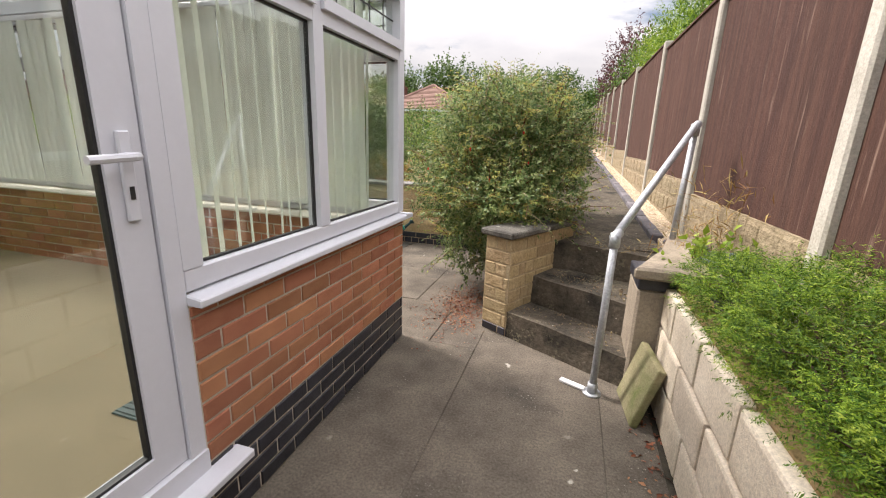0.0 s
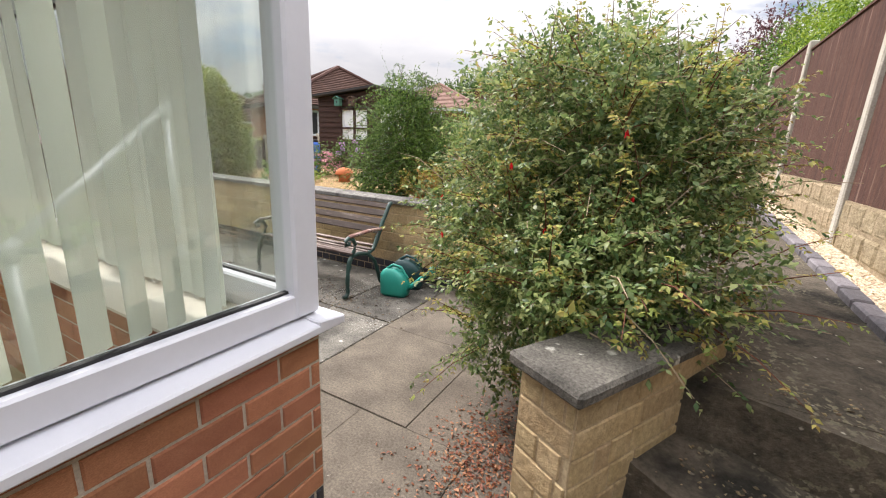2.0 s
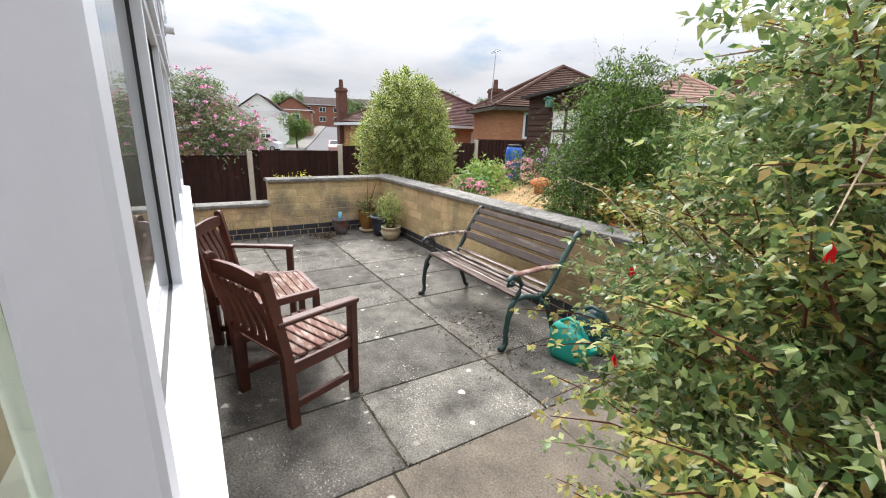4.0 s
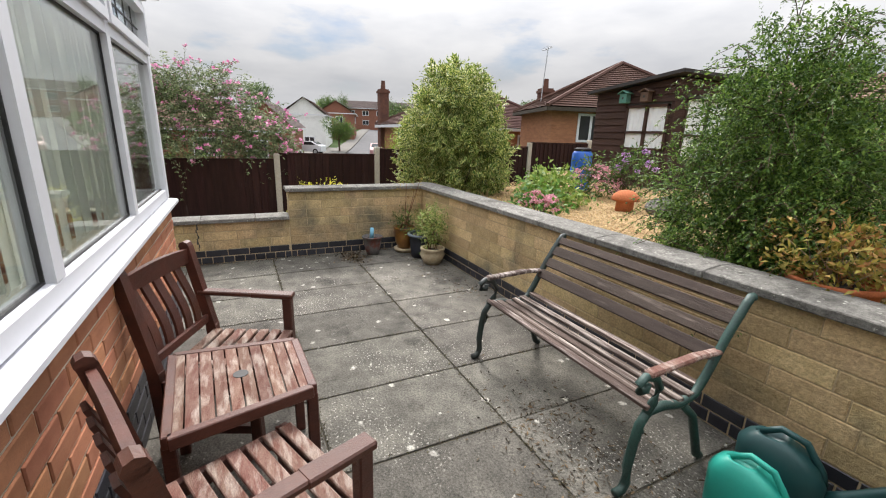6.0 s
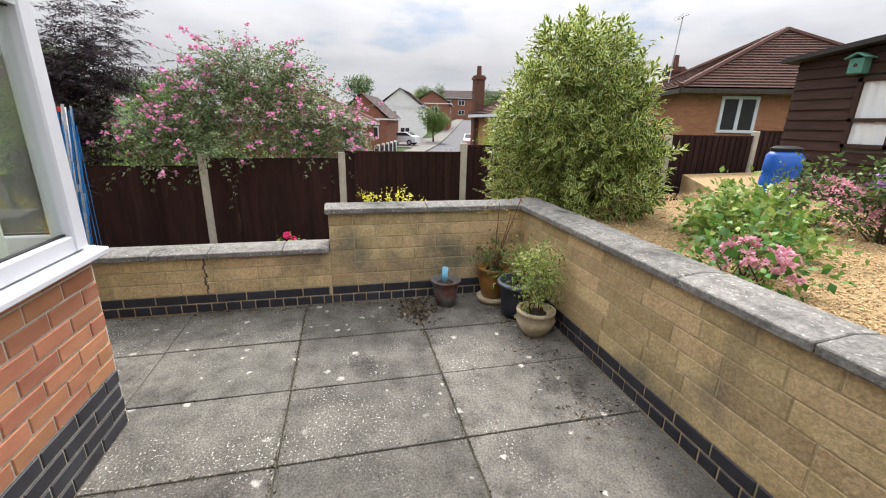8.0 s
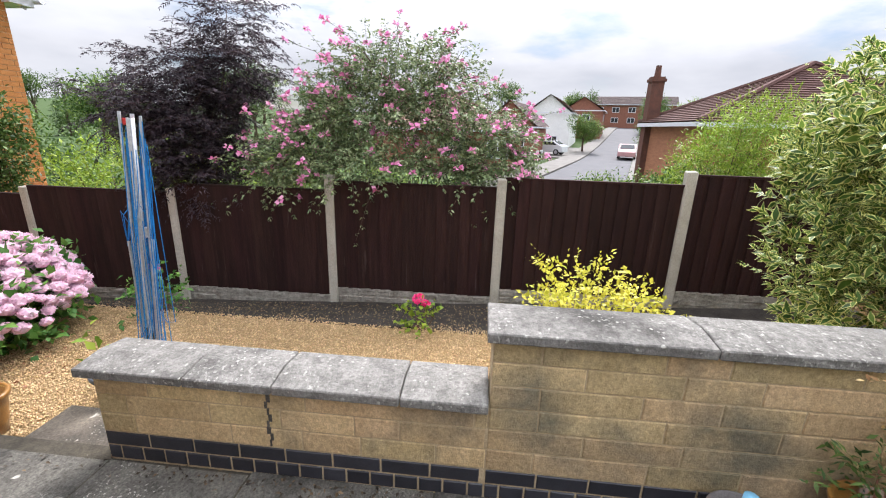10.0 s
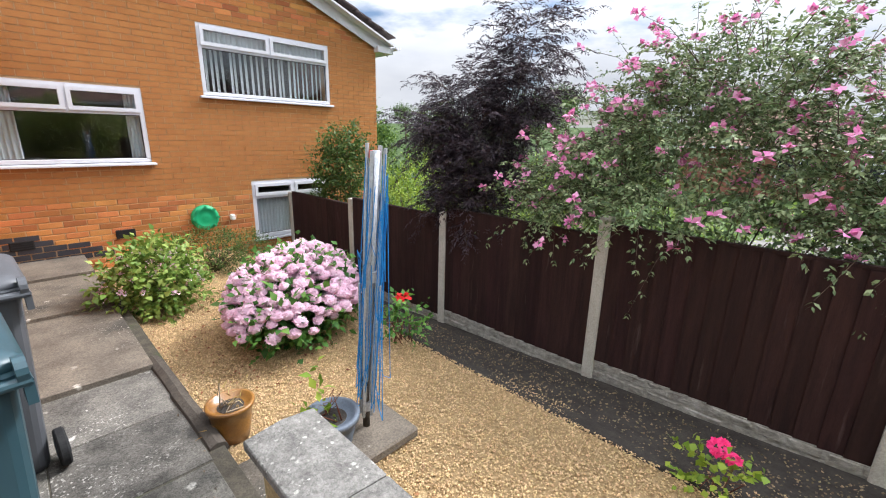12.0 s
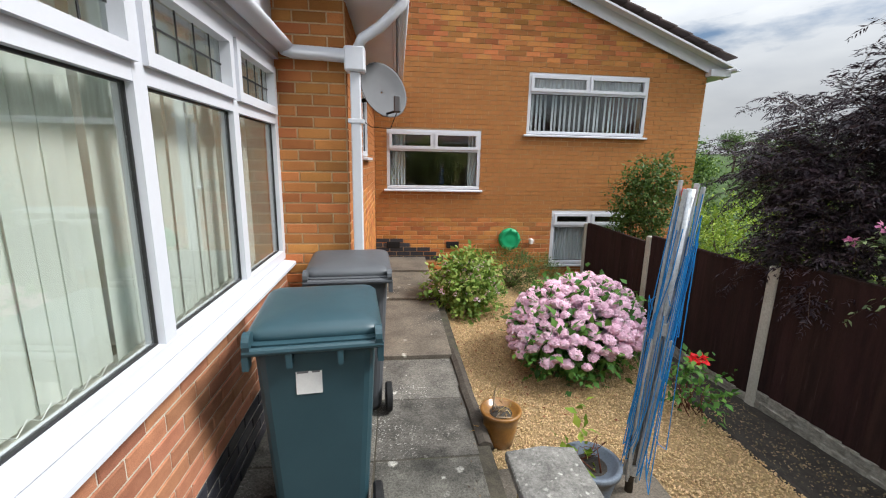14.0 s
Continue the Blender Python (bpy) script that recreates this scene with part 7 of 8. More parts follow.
whorls("pale_growth", fu, REL, 260, 0.036, 6, L_FUCHSIA_T, 52, 0.5, 0.94, 0.34, 0.5, 1.0, "yellow-green young leaves")
sprays("young_growth", fu, REL, 440, 0.34, 10, 0.045, 2, 0.03, L_FUCHSIA_T, 4, 0.5, 0.85, 0.7, 0.25, 0.45, "bronze and yellow shoot tips", M["stem_red"])
rnd = random.Random(8)
for _ in range(100):
    b = rnd.choice(REL[:5])
    u = Vector((rnd.gauss(0, 1), rnd.gauss(-0.3, 1), rnd.gauss(0.2, 0.8))).normalized()
    p = Vector((b[0] + u.x * b[3], b[1] + u.y * b[4], b[2] + u.z * b[5]))
    d = Vector((rnd.gauss(0, 1), rnd.gauss(0, 1), rnd.gauss(0.1, 0.5))).normalized() * rnd.uniform(0.15, 0.45)
    bm = bmesh.new()
    tube(bm, [p, p + d * 0.5 + Vector((0, 0, 0.04)), p + d], 0.0032, 4, 0.001)
    part("bare_twig", bm, M["twig"], fu)
for k, p in enumerate([(-0.62, -0.52, 0.35), (-0.45, -0.55, 0.2), (0.2, -0.45, 0.6), (-0.3, -0.5, 0.7), (-0.75, -0.3, 0.5), (0.15, -0.5, 0.85), (-0.1, -0.58, 0.45)]):
    me = leaf_mesh("hanging_flower", np.array([[0, 0, 0.0]] * 6), np.array([[0.25, 0, -1], [-0.25, 0, -1], [0, 0.25, -1], [0, -0.25, -1], [0.15, 0.15, -1], [-0.1, 0.1, -1.0]]), np.full(6, 0.036), P_RED, 0.3, seed=k)
    ob = new("hanging_flower", me)
    ob.parent, ob.location = fu, p
    if k == 0:
        tagged(ob, "red hanging fuchsia flower")

hd = thing("conifer_hedge", "low clipped conifer of bright feathery green in the planter", "hedge", 1.21, 1.3, 0.66)
HB = [(-0.02, 1.0, 0.12, 0.22, 0.3, 0.16), (0.0, 0.6, 0.15, 0.28, 0.4, 0.2), (0.03, 0.1, 0.18, 0.31, 0.5, 0.22), (0.05, -0.5, 0.19, 0.31, 0.5, 0.23), (0.08, -1.1, 0.18, 0.3, 0.5, 0.23), (0.13, 0.3, 0.22, 0.24, 0.45, 0.22)]
stems(hd, (0, 0, 0), HB, 30, 0.008, M["bark"], 5)
foliage("inner_crown", hd, HB, 46000, 0.02, L_CONIFER, 6, width=0.2, shell=0.5, upward=0.4, rough_edge=0.1)
sprays("feathery_crown", hd, HB, 2200, 0.11, 8, 0.036, 5, 0.014, L_CONIFER, 7, 0.26, 0.8, 0.5, 0.15, 0.45, flat=0.2)
sprays("lime_growth", hd, HB, 420, 0.1, 7, 0.034, 5, 0.014, L_LIME, 8, 0.26, 0.92, 0.6, 0.1, 0.4, "bright lime growing tips", flat=0.2)

PB = [(-7.6, 6.4, 1.25, 1.0, 0.66, 0.85), (-7.15, 6.2, 1.7, 0.8, 0.6, 0.66), (-8.1, 6.45, 1.65, 0.75, 0.55, 0.62), (-6.7, 6.25, 1.15, 0.5, 0.42, 0.6), (-7.55, 6.0, 0.75, 0.75, 0.4, 0.5), (-7.5, 6.3, 2.2, 0.55, 0.45, 0.3)]
vb = shrub("variegated_bush", "tall bush of cream-edged green leaves behind the wall corner", (-7.45, 6.35, -0.1), [(*b[:3], *[r * 0.86 for r in b[3:]]) for b in PB], L_PITTO, 9000, 0.075, "bark", 18, 0.018, 7, shell=0.6, width=0.42, rough_edge=0.2)
PR = [(b[0] + 7.45, b[1] - 6.35, b[2] + 0.1, *b[3:]) for b in PB]
whorls("outer_crown", vb, PR, 2200, 0.1, 9, L_PITTO, 71, 0.44, 0.8, 0.24, 0.6, 0.95)
sprays("long_growth", vb, PR, 110, 0.3, 7, 0.04, 2, 0.05, L_PITTO, 72, 0.42, 0.92, 0.9, 0.05, 0.3, twig=M["bark"])

LB = [(-10.25, 2.3, 1.6, 0.65, 0.95, 0.6), (-10.2, 1.5, 1.25, 0.55, 0.65, 0.45), (-10.2, 3.35, 1.45, 0.6, 0.7, 0.5), (-10.35, 2.6, 2.1, 0.5, 0.9, 0.4), (-9.72, 2.5, 1.12, 0.34, 1.4, 0.16), (-9.75, 1.35, 1.08, 0.28, 0.4, 0.16), (-10.0, 3.75, 1.15, 0.4, 0.45, 0.3)]
LR = [(b[0] + 10.3, b[1] - 2.4, b[2] + 1.1, *b[3:]) for b in LB]
lv = thing("tree_mallow", "sprawling mallow bush with pink flowers leaning over the fence", "shrub", -10.3, 2.4, -1.1)
stems(lv, (0, 0, 0), LR, 34, 0.012, M["bark"], 9)
foliage("crown", lv, LR, 14000, 0.052, L_LAV, 9, width=0.5, shell=0.1, rough_edge=0.5)
tips = []
sprays("arching_growth", lv, LR, 640, 0.55, 11, 0.06, 2, 0.05, L_LAV, 91, 0.5, 0.45, 0.45, 0.38, 0.5, twig=M["bark"], tips=tips, upper=True)
sprays("long_growth", lv, LR[:4], 60, 0.75, 14, 0.035, 1, 0.04, L_LAV, 92, 0.5, 0.85, 0.9, 0.35, 0.35, "thin shoots standing clear of the bush", M["bark"], tips=tips)
low_tips = []
sprays("hanging_growth", lv, LR[4:], 240, 0.38, 9, 0.06, 2, 0.05, L_LAV, 93, 0.5, 0.7, 0.15, 0.55, 0.45, "grey-green shoots hanging over the fence", M["bark"], tips=low_tips)
blooms("flower", lv, random.Random(12).sample(low_tips, 48), 0.026, 9, 0.055, P_MAG, 13)
blooms("flower", lv, random.Random(10).sample(tips[:640], 230) + tips[640:], 0.026, 9, 0.055, P_MAG, 11, "open pink mallow flower")

UB = [(-10.0, 0.2, 1.2, 0.4, 0.6, 0.35), (-10.05, 0.0, 1.65, 0.5, 0.75, 0.38), (-10.15, 0.55, 2.15, 0.4, 0.4, 0.4), (-10.3, -0.75, 1.75, 0.4, 0.6, 0.28), (-10.2, 0.72, 2.65, 0.28, 0.28, 0.4), (-9.75, 0.2, 0.9, 0.24, 0.5, 0.2), (-10.25, -0.2, 2.2, 0.4, 0.5, 0.25)]
UR = [(b[0] + 10.1, b[1] - 0.2, b[2] + 1.1, *b[3:]) for b in UB]
el = thing("purple_elder", "dark purple cut-leaved elder rising over the fence", "tree", -10.1, 0.2, -1.1)
stems(el, (0, 0, 0), UR, 26, 0.016, M["bark"], 12)
sprays("low_crown", el, [UR[0], UR[1], UR[5], UR[2]], 260, 0.3, 8, 0.17, 5, 0.066, L_PURPLE, 123, 0.24, 0.1, 0.1, 0.35, 0.4, flat=0.7)
sprays("crown", el, UR, 430, 0.36, 8, 0.17, 5, 0.066, L_PURPLE, 121, 0.22, 0.15, 0.25, 0.35, 0.4, flat=0.8)
sprays("outer_crown", el, UR, 170, 0.5, 8, 0.2, 6, 0.066, L_PURPLE, 122, 0.2, 0.75, 0.45, 0.3, 0.35, "feathery purple fronds", M["bark"], 0.8)

YB = [(-7.85, 4.42, 0.45, 0.34, 0.36, 0.3), (-7.9, 4.6, 0.25, 0.42, 0.42, 0.3), (-7.75, 4.2, 0.3, 0.28, 0.28, 0.26)]
shrub("golden_euonymus", "golden-leaved low shrub with some bare stems", (-7.85, 4.45, -0.13), YB, L_EUON, 3600, 0.04, "twig", 30, 0.006, 13, shoots=30, shoot_len=0.2, width=0.6, shell=0.5)

HY = [(-7.78, -0.12, 0.2, 0.5, 0.48, 0.38), (-7.6, 0.02, 0.13, 0.38, 0.4, 0.33), (-7.95, -0.25, 0.22, 0.44, 0.42, 0.38)]
hy = shrub("hydrangea", "large round hydrangea covered in pale pink mop heads", (-7.78, -0.12, -0.13), [(*b[:3], b[3] * 0.79, b[4] * 0.79, b[5] * 0.68) for b in HY], L_HYD, 4600, 0.08, "bark", 26, 0.008, 14, width=0.65, shell=0.6, rough_edge=0.08)
blooms("flower_head", hy, heads_on(HY, (-7.78, -0.12, -0.13), 330, 15, 0.3, 1.14, 0.068), 0.056, 120, 0.024, P_PINK, 16, "round pale pink mop head", core=True)
H2 = [(-6.98, -1.55, 0.16, 0.38, 0.36, 0.3), (-7.05, -1.6, 0.2, 0.3, 0.3, 0.28)]
h2 = shrub("hydrangea", "pale green hydrangea with faded pink heads beside the path", (-6.98, -1.55, -0.13), H2, L_HYDY, 3600, 0.07, "bark", 18, 0.008, 17, width=0.65, shell=0.6, rough_edge=0.15)
blooms("flower_head", h2, heads_on(H2, (-6.98, -1.55, -0.13), 60, 18, 0.1, 1.12), 0.036, 30, 0.024, P_PINK, 19, "small faded pink head")
EB = [(-7.75, -2.5, 0.12, 0.5, 0.45, 0.3), (-8.15, -2.5, 0.05, 0.45, 0.4, 0.3)]
shrub("hebe", "low rounded olive-green shrub against the house", (-7.85, -2.5, -0.13), EB, L_GREEN, 9000, 0.03, "bark", 20, 0.008, 20, width=0.4, shell=0.6, upward=0.5, rough_edge=0.12)
g = shrub("geranium", "small geranium with hot pink flowers on the gravel", (-8.48, 3.14, -0.14), [(-8.48, 3.14, -0.03, 0.1, 0.1, 0.08)], L_LIME, 150, 0.045, "stem_red", 6, 0.004, 30, width=0.9, category="flower")
blooms("flower_head", g, [(0.03, 0.0, 0.30), (0.0, 0.06, 0.25)], 0.05, 60, 0.034, P_HOT, 31, "hot pink flower head")
r = shrub("rose_bush", "small rose bush with one red flower", (-8.35, 0.72, -0.15), [(-8.35, 0.72, 0.08, 0.2, 0.22, 0.18), (-8.3, 0.85, 0.15, 0.15, 0.16, 0.2)], L_HYD, 320, 0.055, "stem_red", 12, 0.005, 32, width=0.6, shell=0.3, category="rose")
blooms("flower", r, [(0.02, 0.06, 0.47)], 0.05, 50, 0.04, P_RED, 33, "red rose flower")

TB = [(-3.0, 6.3, 1.1, 0.56, 0.48, 0.5), (-3.0, 6.35, 1.55, 0.46, 0.42, 0.46), (-2.75, 6.3, 1.3, 0.42, 0.4, 0.5), (-2.92, 6.3, 1.92, 0.32, 0.3, 0.3), (-2.6, 6.3, 0.92, 0.44, 0.4, 0.34), (-2.95, 6.0, 0.88, 0.46, 0.26, 0.24)]
ct = shrub("cotoneaster", "tall dense green bush with long arching shoots", (-2.95, 6.3, 0.7), TB, L_COTON, 40000, 0.03, "bark", 16, 0.012, 40, shoots=60, shoot_len=0.5, shell=0.55)
TR = [(b[0] + 2.95, b[1] - 6.3, b[2] - 0.7, *b[3:]) for b in TB]
whorls("leafy_growth", ct, TR, 3600, 0.03, 8, L_COTON, 401, 0.42, 0.88, 0.3, 0.2, 1.0)
sprays("arching_growth", ct, TR, 420, 0.45, 14, 0.03, 2, 0.026, L_COTON, 402, 0.42, 0.85, 0.7, 0.7, 0.45, twig=M["bark"])
G1 = [(-5.45, 6.7, 0.83, 0.34, 0.3, 0.2), (-5.7, 6.75, 0.83, 0.28, 0.28, 0.18)]
shrub("hydrangea", "lime-green leafy hydrangea in the upper gravel", (-5.5, 6.7, 0.7), G1, L_HYDY, 2600, 0.06, "bark", 18, 0.008, 41, width=0.65, shell=0.6)
G2 = [(-4.9, 6.05, 0.8, 0.2, 0.18, 0.14)]
q = shrub("hydrangea", "small hydrangea with dusky pink heads by the wall", (-4.9, 6.05, 0.7), G2, L_HYD, 500, 0.06, "bark", 10, 0.006, 42, width=0.65)
blooms("flower_head", q, heads_on(G2, (-4.9, 6.05, 0.7), 20, 43, 0.0, 1.05), 0.05, 40, 0.028, P_DUSK, 44, "dusky pink flower head")
G3 = [(-5.75, 7.7, 0.92, 0.34, 0.3, 0.24), (-5.3, 7.95, 1.12, 0.22, 0.22, 0.26)]
q = shrub("phlox", "mixed bed of pink hydrangea and tall lilac phlox", (-5.3, 7.8, 0.72), G3, L_GREEN, 2200, 0.06, "bark", 20, 0.006, 45, width=0.45)
blooms("pink_head", q, heads_on(G3[:1], (-5.3, 7.8, 0.72), 60, 46, 0.0, 1.05), 0.045, 30, 0.026, P_DUSK, 47, "pink hydrangea head")
blooms("lilac_head", q, heads_on(G3[1:], (-5.3, 7.8, 0.72), 11, 48, 0.4, 1.1), 0.05, 34, 0.03, P_LILAC, 49, "lilac phlox flower head")

mu = thing("terracotta_mushroom", "terracotta toadstool ornament on the gravel", "ornament", -4.78, 7.2, 0.72)
bm = bmesh.new()
lathe(bm, [(0.1, 0), (0.095, 0.12), (0.1, 0.15)], 20)
part("stalk", bm, M["terracotta"], mu, smooth=True)
bm = bmesh.new()
lathe(bm, [(0.08, 0.145), (0.15, 0.135), (0.155, 0.155), (0.135, 0.2), (0.08, 0.24), (0.01, 0.255)], 24)
part("cap", bm, M["terracotta"], mu, smooth=True)
rk = thing("rock", "rounded grey-green stone on the gravel", "rock", -4.4, 7.45, 0.72)
bm = bmesh.new()
bmesh.ops.create_icosphere(bm, subdivisions=3, radius=0.2)
for v in bm.verts:
    v.co = Vector((v.co.x * 1.3, v.co.y, v.co.z * 0.7 + 0.08)) + Vector(noise.noise_vector(v.co * 5)) * 0.03
part("stone", bm, M["coping"], rk, smooth=True)
ba = thing("water_barrel", "blue plastic barrel with a black lid by the shed", "barrel", -6.42, 8.05, 0.73)
bm = bmesh.new()
lathe(bm, [(0.12, 0), (0.145, 0.04), (0.155, 0.1), (0.148, 0.12), (0.158, 0.25), (0.16, 0.36), (0.15, 0.38), (0.158, 0.42), (0.15, 0.58), (0.12, 0.62)], 28)
part("body", bm, M["barrel"], ba, smooth=True)
bm = bmesh.new()
lathe(bm, [(0.125, 0.62), (0.13, 0.65), (0.09, 0.67)], 24)
part("lid", bm, M["rubber"], ba)


# ---- shed ----
def shed():
    s = thing("garden_shed", "dark brown shiplap shed with curtained windows and a felt roof", "shed", -7.5, 9.3, 0.58)
    W, D, HL, HR = 1.6, 2.4, 1.76, 1.92
    bm = bmesh.new()
    prof = [(0.02, 0.06), (W - 0.02, 0.06), (W - 0.02, HR - 0.02), (0.02, HL - 0.02)]
    a = [bm.verts.new((x, 0.02, z)) for x, z in prof]
    b = [bm.verts.new((x, D, z)) for x, z in prof]
    bm.faces.new(a)
    bm.faces.new(b[::-1])
    for i in range(4):
        bm.faces.new((a[i], b[i], b[(i + 1) % 4], a[(i + 1) % 4]))
    bmesh.ops.recalc_face_normals(bm, faces=bm.faces[:])
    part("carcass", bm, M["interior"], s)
    z = 0.06
    wx0, wx1, wz0, wz1 = 0.7, 1.53, 0.80, 1.52
    while z < HR - 0.03:
        zz = min(z + 0.115, HR)
        for x0, x1 in (((0, wx0), (wx1, W)) if wz0 - 0.02 < z + 0.05 < wz1 + 0.02 else ((0, W),)):
            top = [HL + (HR - HL) * x / W for x in (x0, x1)]
            if z >= max(top) - 0.02:
                continue
            bm = bmesh.new()
            q = [(x0, -0.002, min(z, top[0] - 0.005)), (x1, -0.002, z), (x1, 0.018, min(zz, top[1])), (x0, 0.018, min(zz, top[0]))]
            f = [bm.verts.new(v) for v in q]
            g = [bm.verts.new((v[0], 0.03, v[2])) for v in q]
            bm.faces.new(f)
            bm.faces.new(g[::-1])
            for i in range(4):
                bm.faces.new((f[i], g[i], g[(i + 1) % 4], f[(i + 1) % 4]))
            bmesh.ops.recalc_face_normals(bm, faces=bm.faces[:])
            part("board", bm, M["shed"], s)
        if z < HR - 0.05:
            for y0, y1 in ((0.0, 0.25), (1.35, D)) if 0.62 < z < 1.6 else ((0.0, D),):
                bm = bmesh.new()
                box(bm, W - 0.02, W + 0.006, y0, y1, z, min(zz, HR) - 0.006)
                part("board", bm, M["shed"], s)
        z += 0.115
    def glazed(x0, x1, z0, z1, to_world):
        fr = bmesh.new()
        for a0, a1, c0, c1 in ((x0, x1, z0, z0 + 0.04), (x0, x1, z1 - 0.04, z1), (x0, x0 + 0.04, z0, z1), (x1 - 0.04, x1, z0, z1), ((x0 + x1) / 2 - 0.025, (x0 + x1) / 2 + 0.025, z0, z1), (x0, x1, z0 + (z1 - z0) * 0.4 - 0.02, z0 + (z1 - z0) * 0.4 + 0.02)):
            box(fr, a0, a1, -0.02, 0.02, c0, c1)
        cu = bmesh.new()
        n = 40
        for lo, hi in ((z0 + 0.03, z0 + (z1 - z0) * 0.38), (z0 + (z1 - z0) * 0.42, z1 - 0.03)):
            a = [cu.verts.new((x0 + 0.03 + (x1 - x0 - 0.06) * i / n, 0.012 + 0.006 * math.sin(i * 1.3), lo)) for i in range(n + 1)]
            b = [cu.verts.new((v.co.x, v.co.y, hi)) for v in a]
            for i in range(n):
                cu.faces.new((a[i], a[i + 1], b[i + 1], b[i]))
        for m in (fr, cu):
            bmesh.ops.transform(m, matrix=to_world, verts=m.verts[:])
        w = part("window", fr, M["shed"], s)
        part("curtain", cu, M["net"], w, "white net curtain")
    glazed(wx0, wx1, wz0, wz1, pose(0, -0.004, 0))
    glazed(0.25, 1.35, 0.68, 1.62, pose(W + 0.002, 0, 0, 0, 0, 90))
    bm = bmesh.new()
    q = [(-0.12, -0.14, HL - 0.01), (W + 0.16, -0.14, HR + 0.02), (W + 0.16, D + 0.1, HR + 0.02), (-0.12, D + 0.1, HL - 0.01)]
    f = [bm.verts.new(v) for v in q]
    g = [bm.verts.new((v[0], v[1], v[2] + 0.05)) for v in q]
    bm.faces.new(f[::-1])
    bm.faces.new(g)
    for i in range(4):
        bm.faces.new((f[i], f[(i + 1) % 4], g[(i + 1) % 4], g[i]))
    part("roof", bm, M["felt"], s)


shed()
for dx, mat in ((0.70, "can"), (1.12, "timber")):
    nb = thing("bird_box", "small wooden bird box on the shed wall" if mat == "timber" else "green painted bird box on the shed wall", "bird box", -7.5 + dx, 9.28, 2.14, group="bird boxes")
    M["nest_" + mat] = mk("nest_box_" + mat, (0.10, 0.24, 0.19) if mat == "can" else (0.13, 0.085, 0.06), (0.08, 0.2, 0.16) if mat == "can" else (0.1, 0.065, 0.05), 6, 0.8, 0.2)
    part("box", rbox(-0.07, 0.07, -0.11, 0, 0, 0.15, 0.004), M["nest_" + mat], nb)
    bm = bmesh.new()
    bar(bm, (-0.1, -0.06, 0.15), (0.0, -0.06, 0.2), 0.16, 0.014, up=(0, 0, 1))
    bar(bm, (0.0, -0.06, 0.2), (0.1, -0.06, 0.15), 0.16, 0.014, up=(0, 0, 1))
    part("roof", bm, M["nest_" + mat], nb)
    bm = bmesh.new()
    tube(bm, [(0, -0.108, 0.08), (0, -0.113, 0.08)], 0.02, 12)
    part("hole", bm, M["gasket"], nb)

# ---- fallen leaves, moss and droppings on the paving ----
rng = np.random.default_rng(60)


def litter(name, label, cx, cy, sx, sy, n, size, mat, z=0.006, width=0.5, seed=1, zf=None):
    q = np.random.default_rng(seed)
    pts = np.stack([cx + q.normal(0, sx, n), cy + q.normal(0, sy, n), np.full(n, z)], 1)
    if zf:
        pts[:, 2] += [zf(a, b) for a, b in pts[:, :2]]
    d = q.normal(0, 1, (n, 3)) * np.array([1, 1, 0.12])
    ob = new(name, leaf_mesh(name, pts, d, size * q.uniform(0.5, 1.3, n), mat, width, 0.5, seed))
    tagged(ob, label, "leaves", kind="stuff")


litter("fallen_leaves", "red-brown fallen leaves drifted beside the pier", -0.44, 3.42, 0.15, 0.3, 1700, 0.022, L_LITTER, seed=61)
litter("fallen_leaves_patio", "brown leaf litter under the bench", -2.6, 4.62, 0.4, 0.2, 900, 0.03, L_MULCH, seed=62, width=0.3)
litter("fallen_leaves_corner", "dark leaf litter by the wall foot", -5.4, 5.18, 0.5, 0.14, 500, 0.028, L_MULCH, seed=63, width=0.35)
litter("fallen_debris", "dark damp crumbs of soil trailing from the pots", -6.38, 4.42, 0.14, 0.1, 420, 0.03, L_MULCH, seed=66, width=0.7)
litter("fallen_leaves_wall", "dark leaf crumbs along the foot of the stone walls", -6.58, 3.3, 0.03, 0.9, 320, 0.024, L_MULCH, seed=67, width=0.5)
litter("fallen_leaves_gravel", "brown leaves scattered on the gravel", -7.4, -0.6, 0.45, 0.7, 500, 0.03, L_LITTER, z=-0.115, seed=64)
litter("fallen_leaves_steps", "dry leaves along the foot of the retaining wall", 0.88, 1.9, 0.05, 0.5, 160, 0.03, L_LITTER, seed=65)


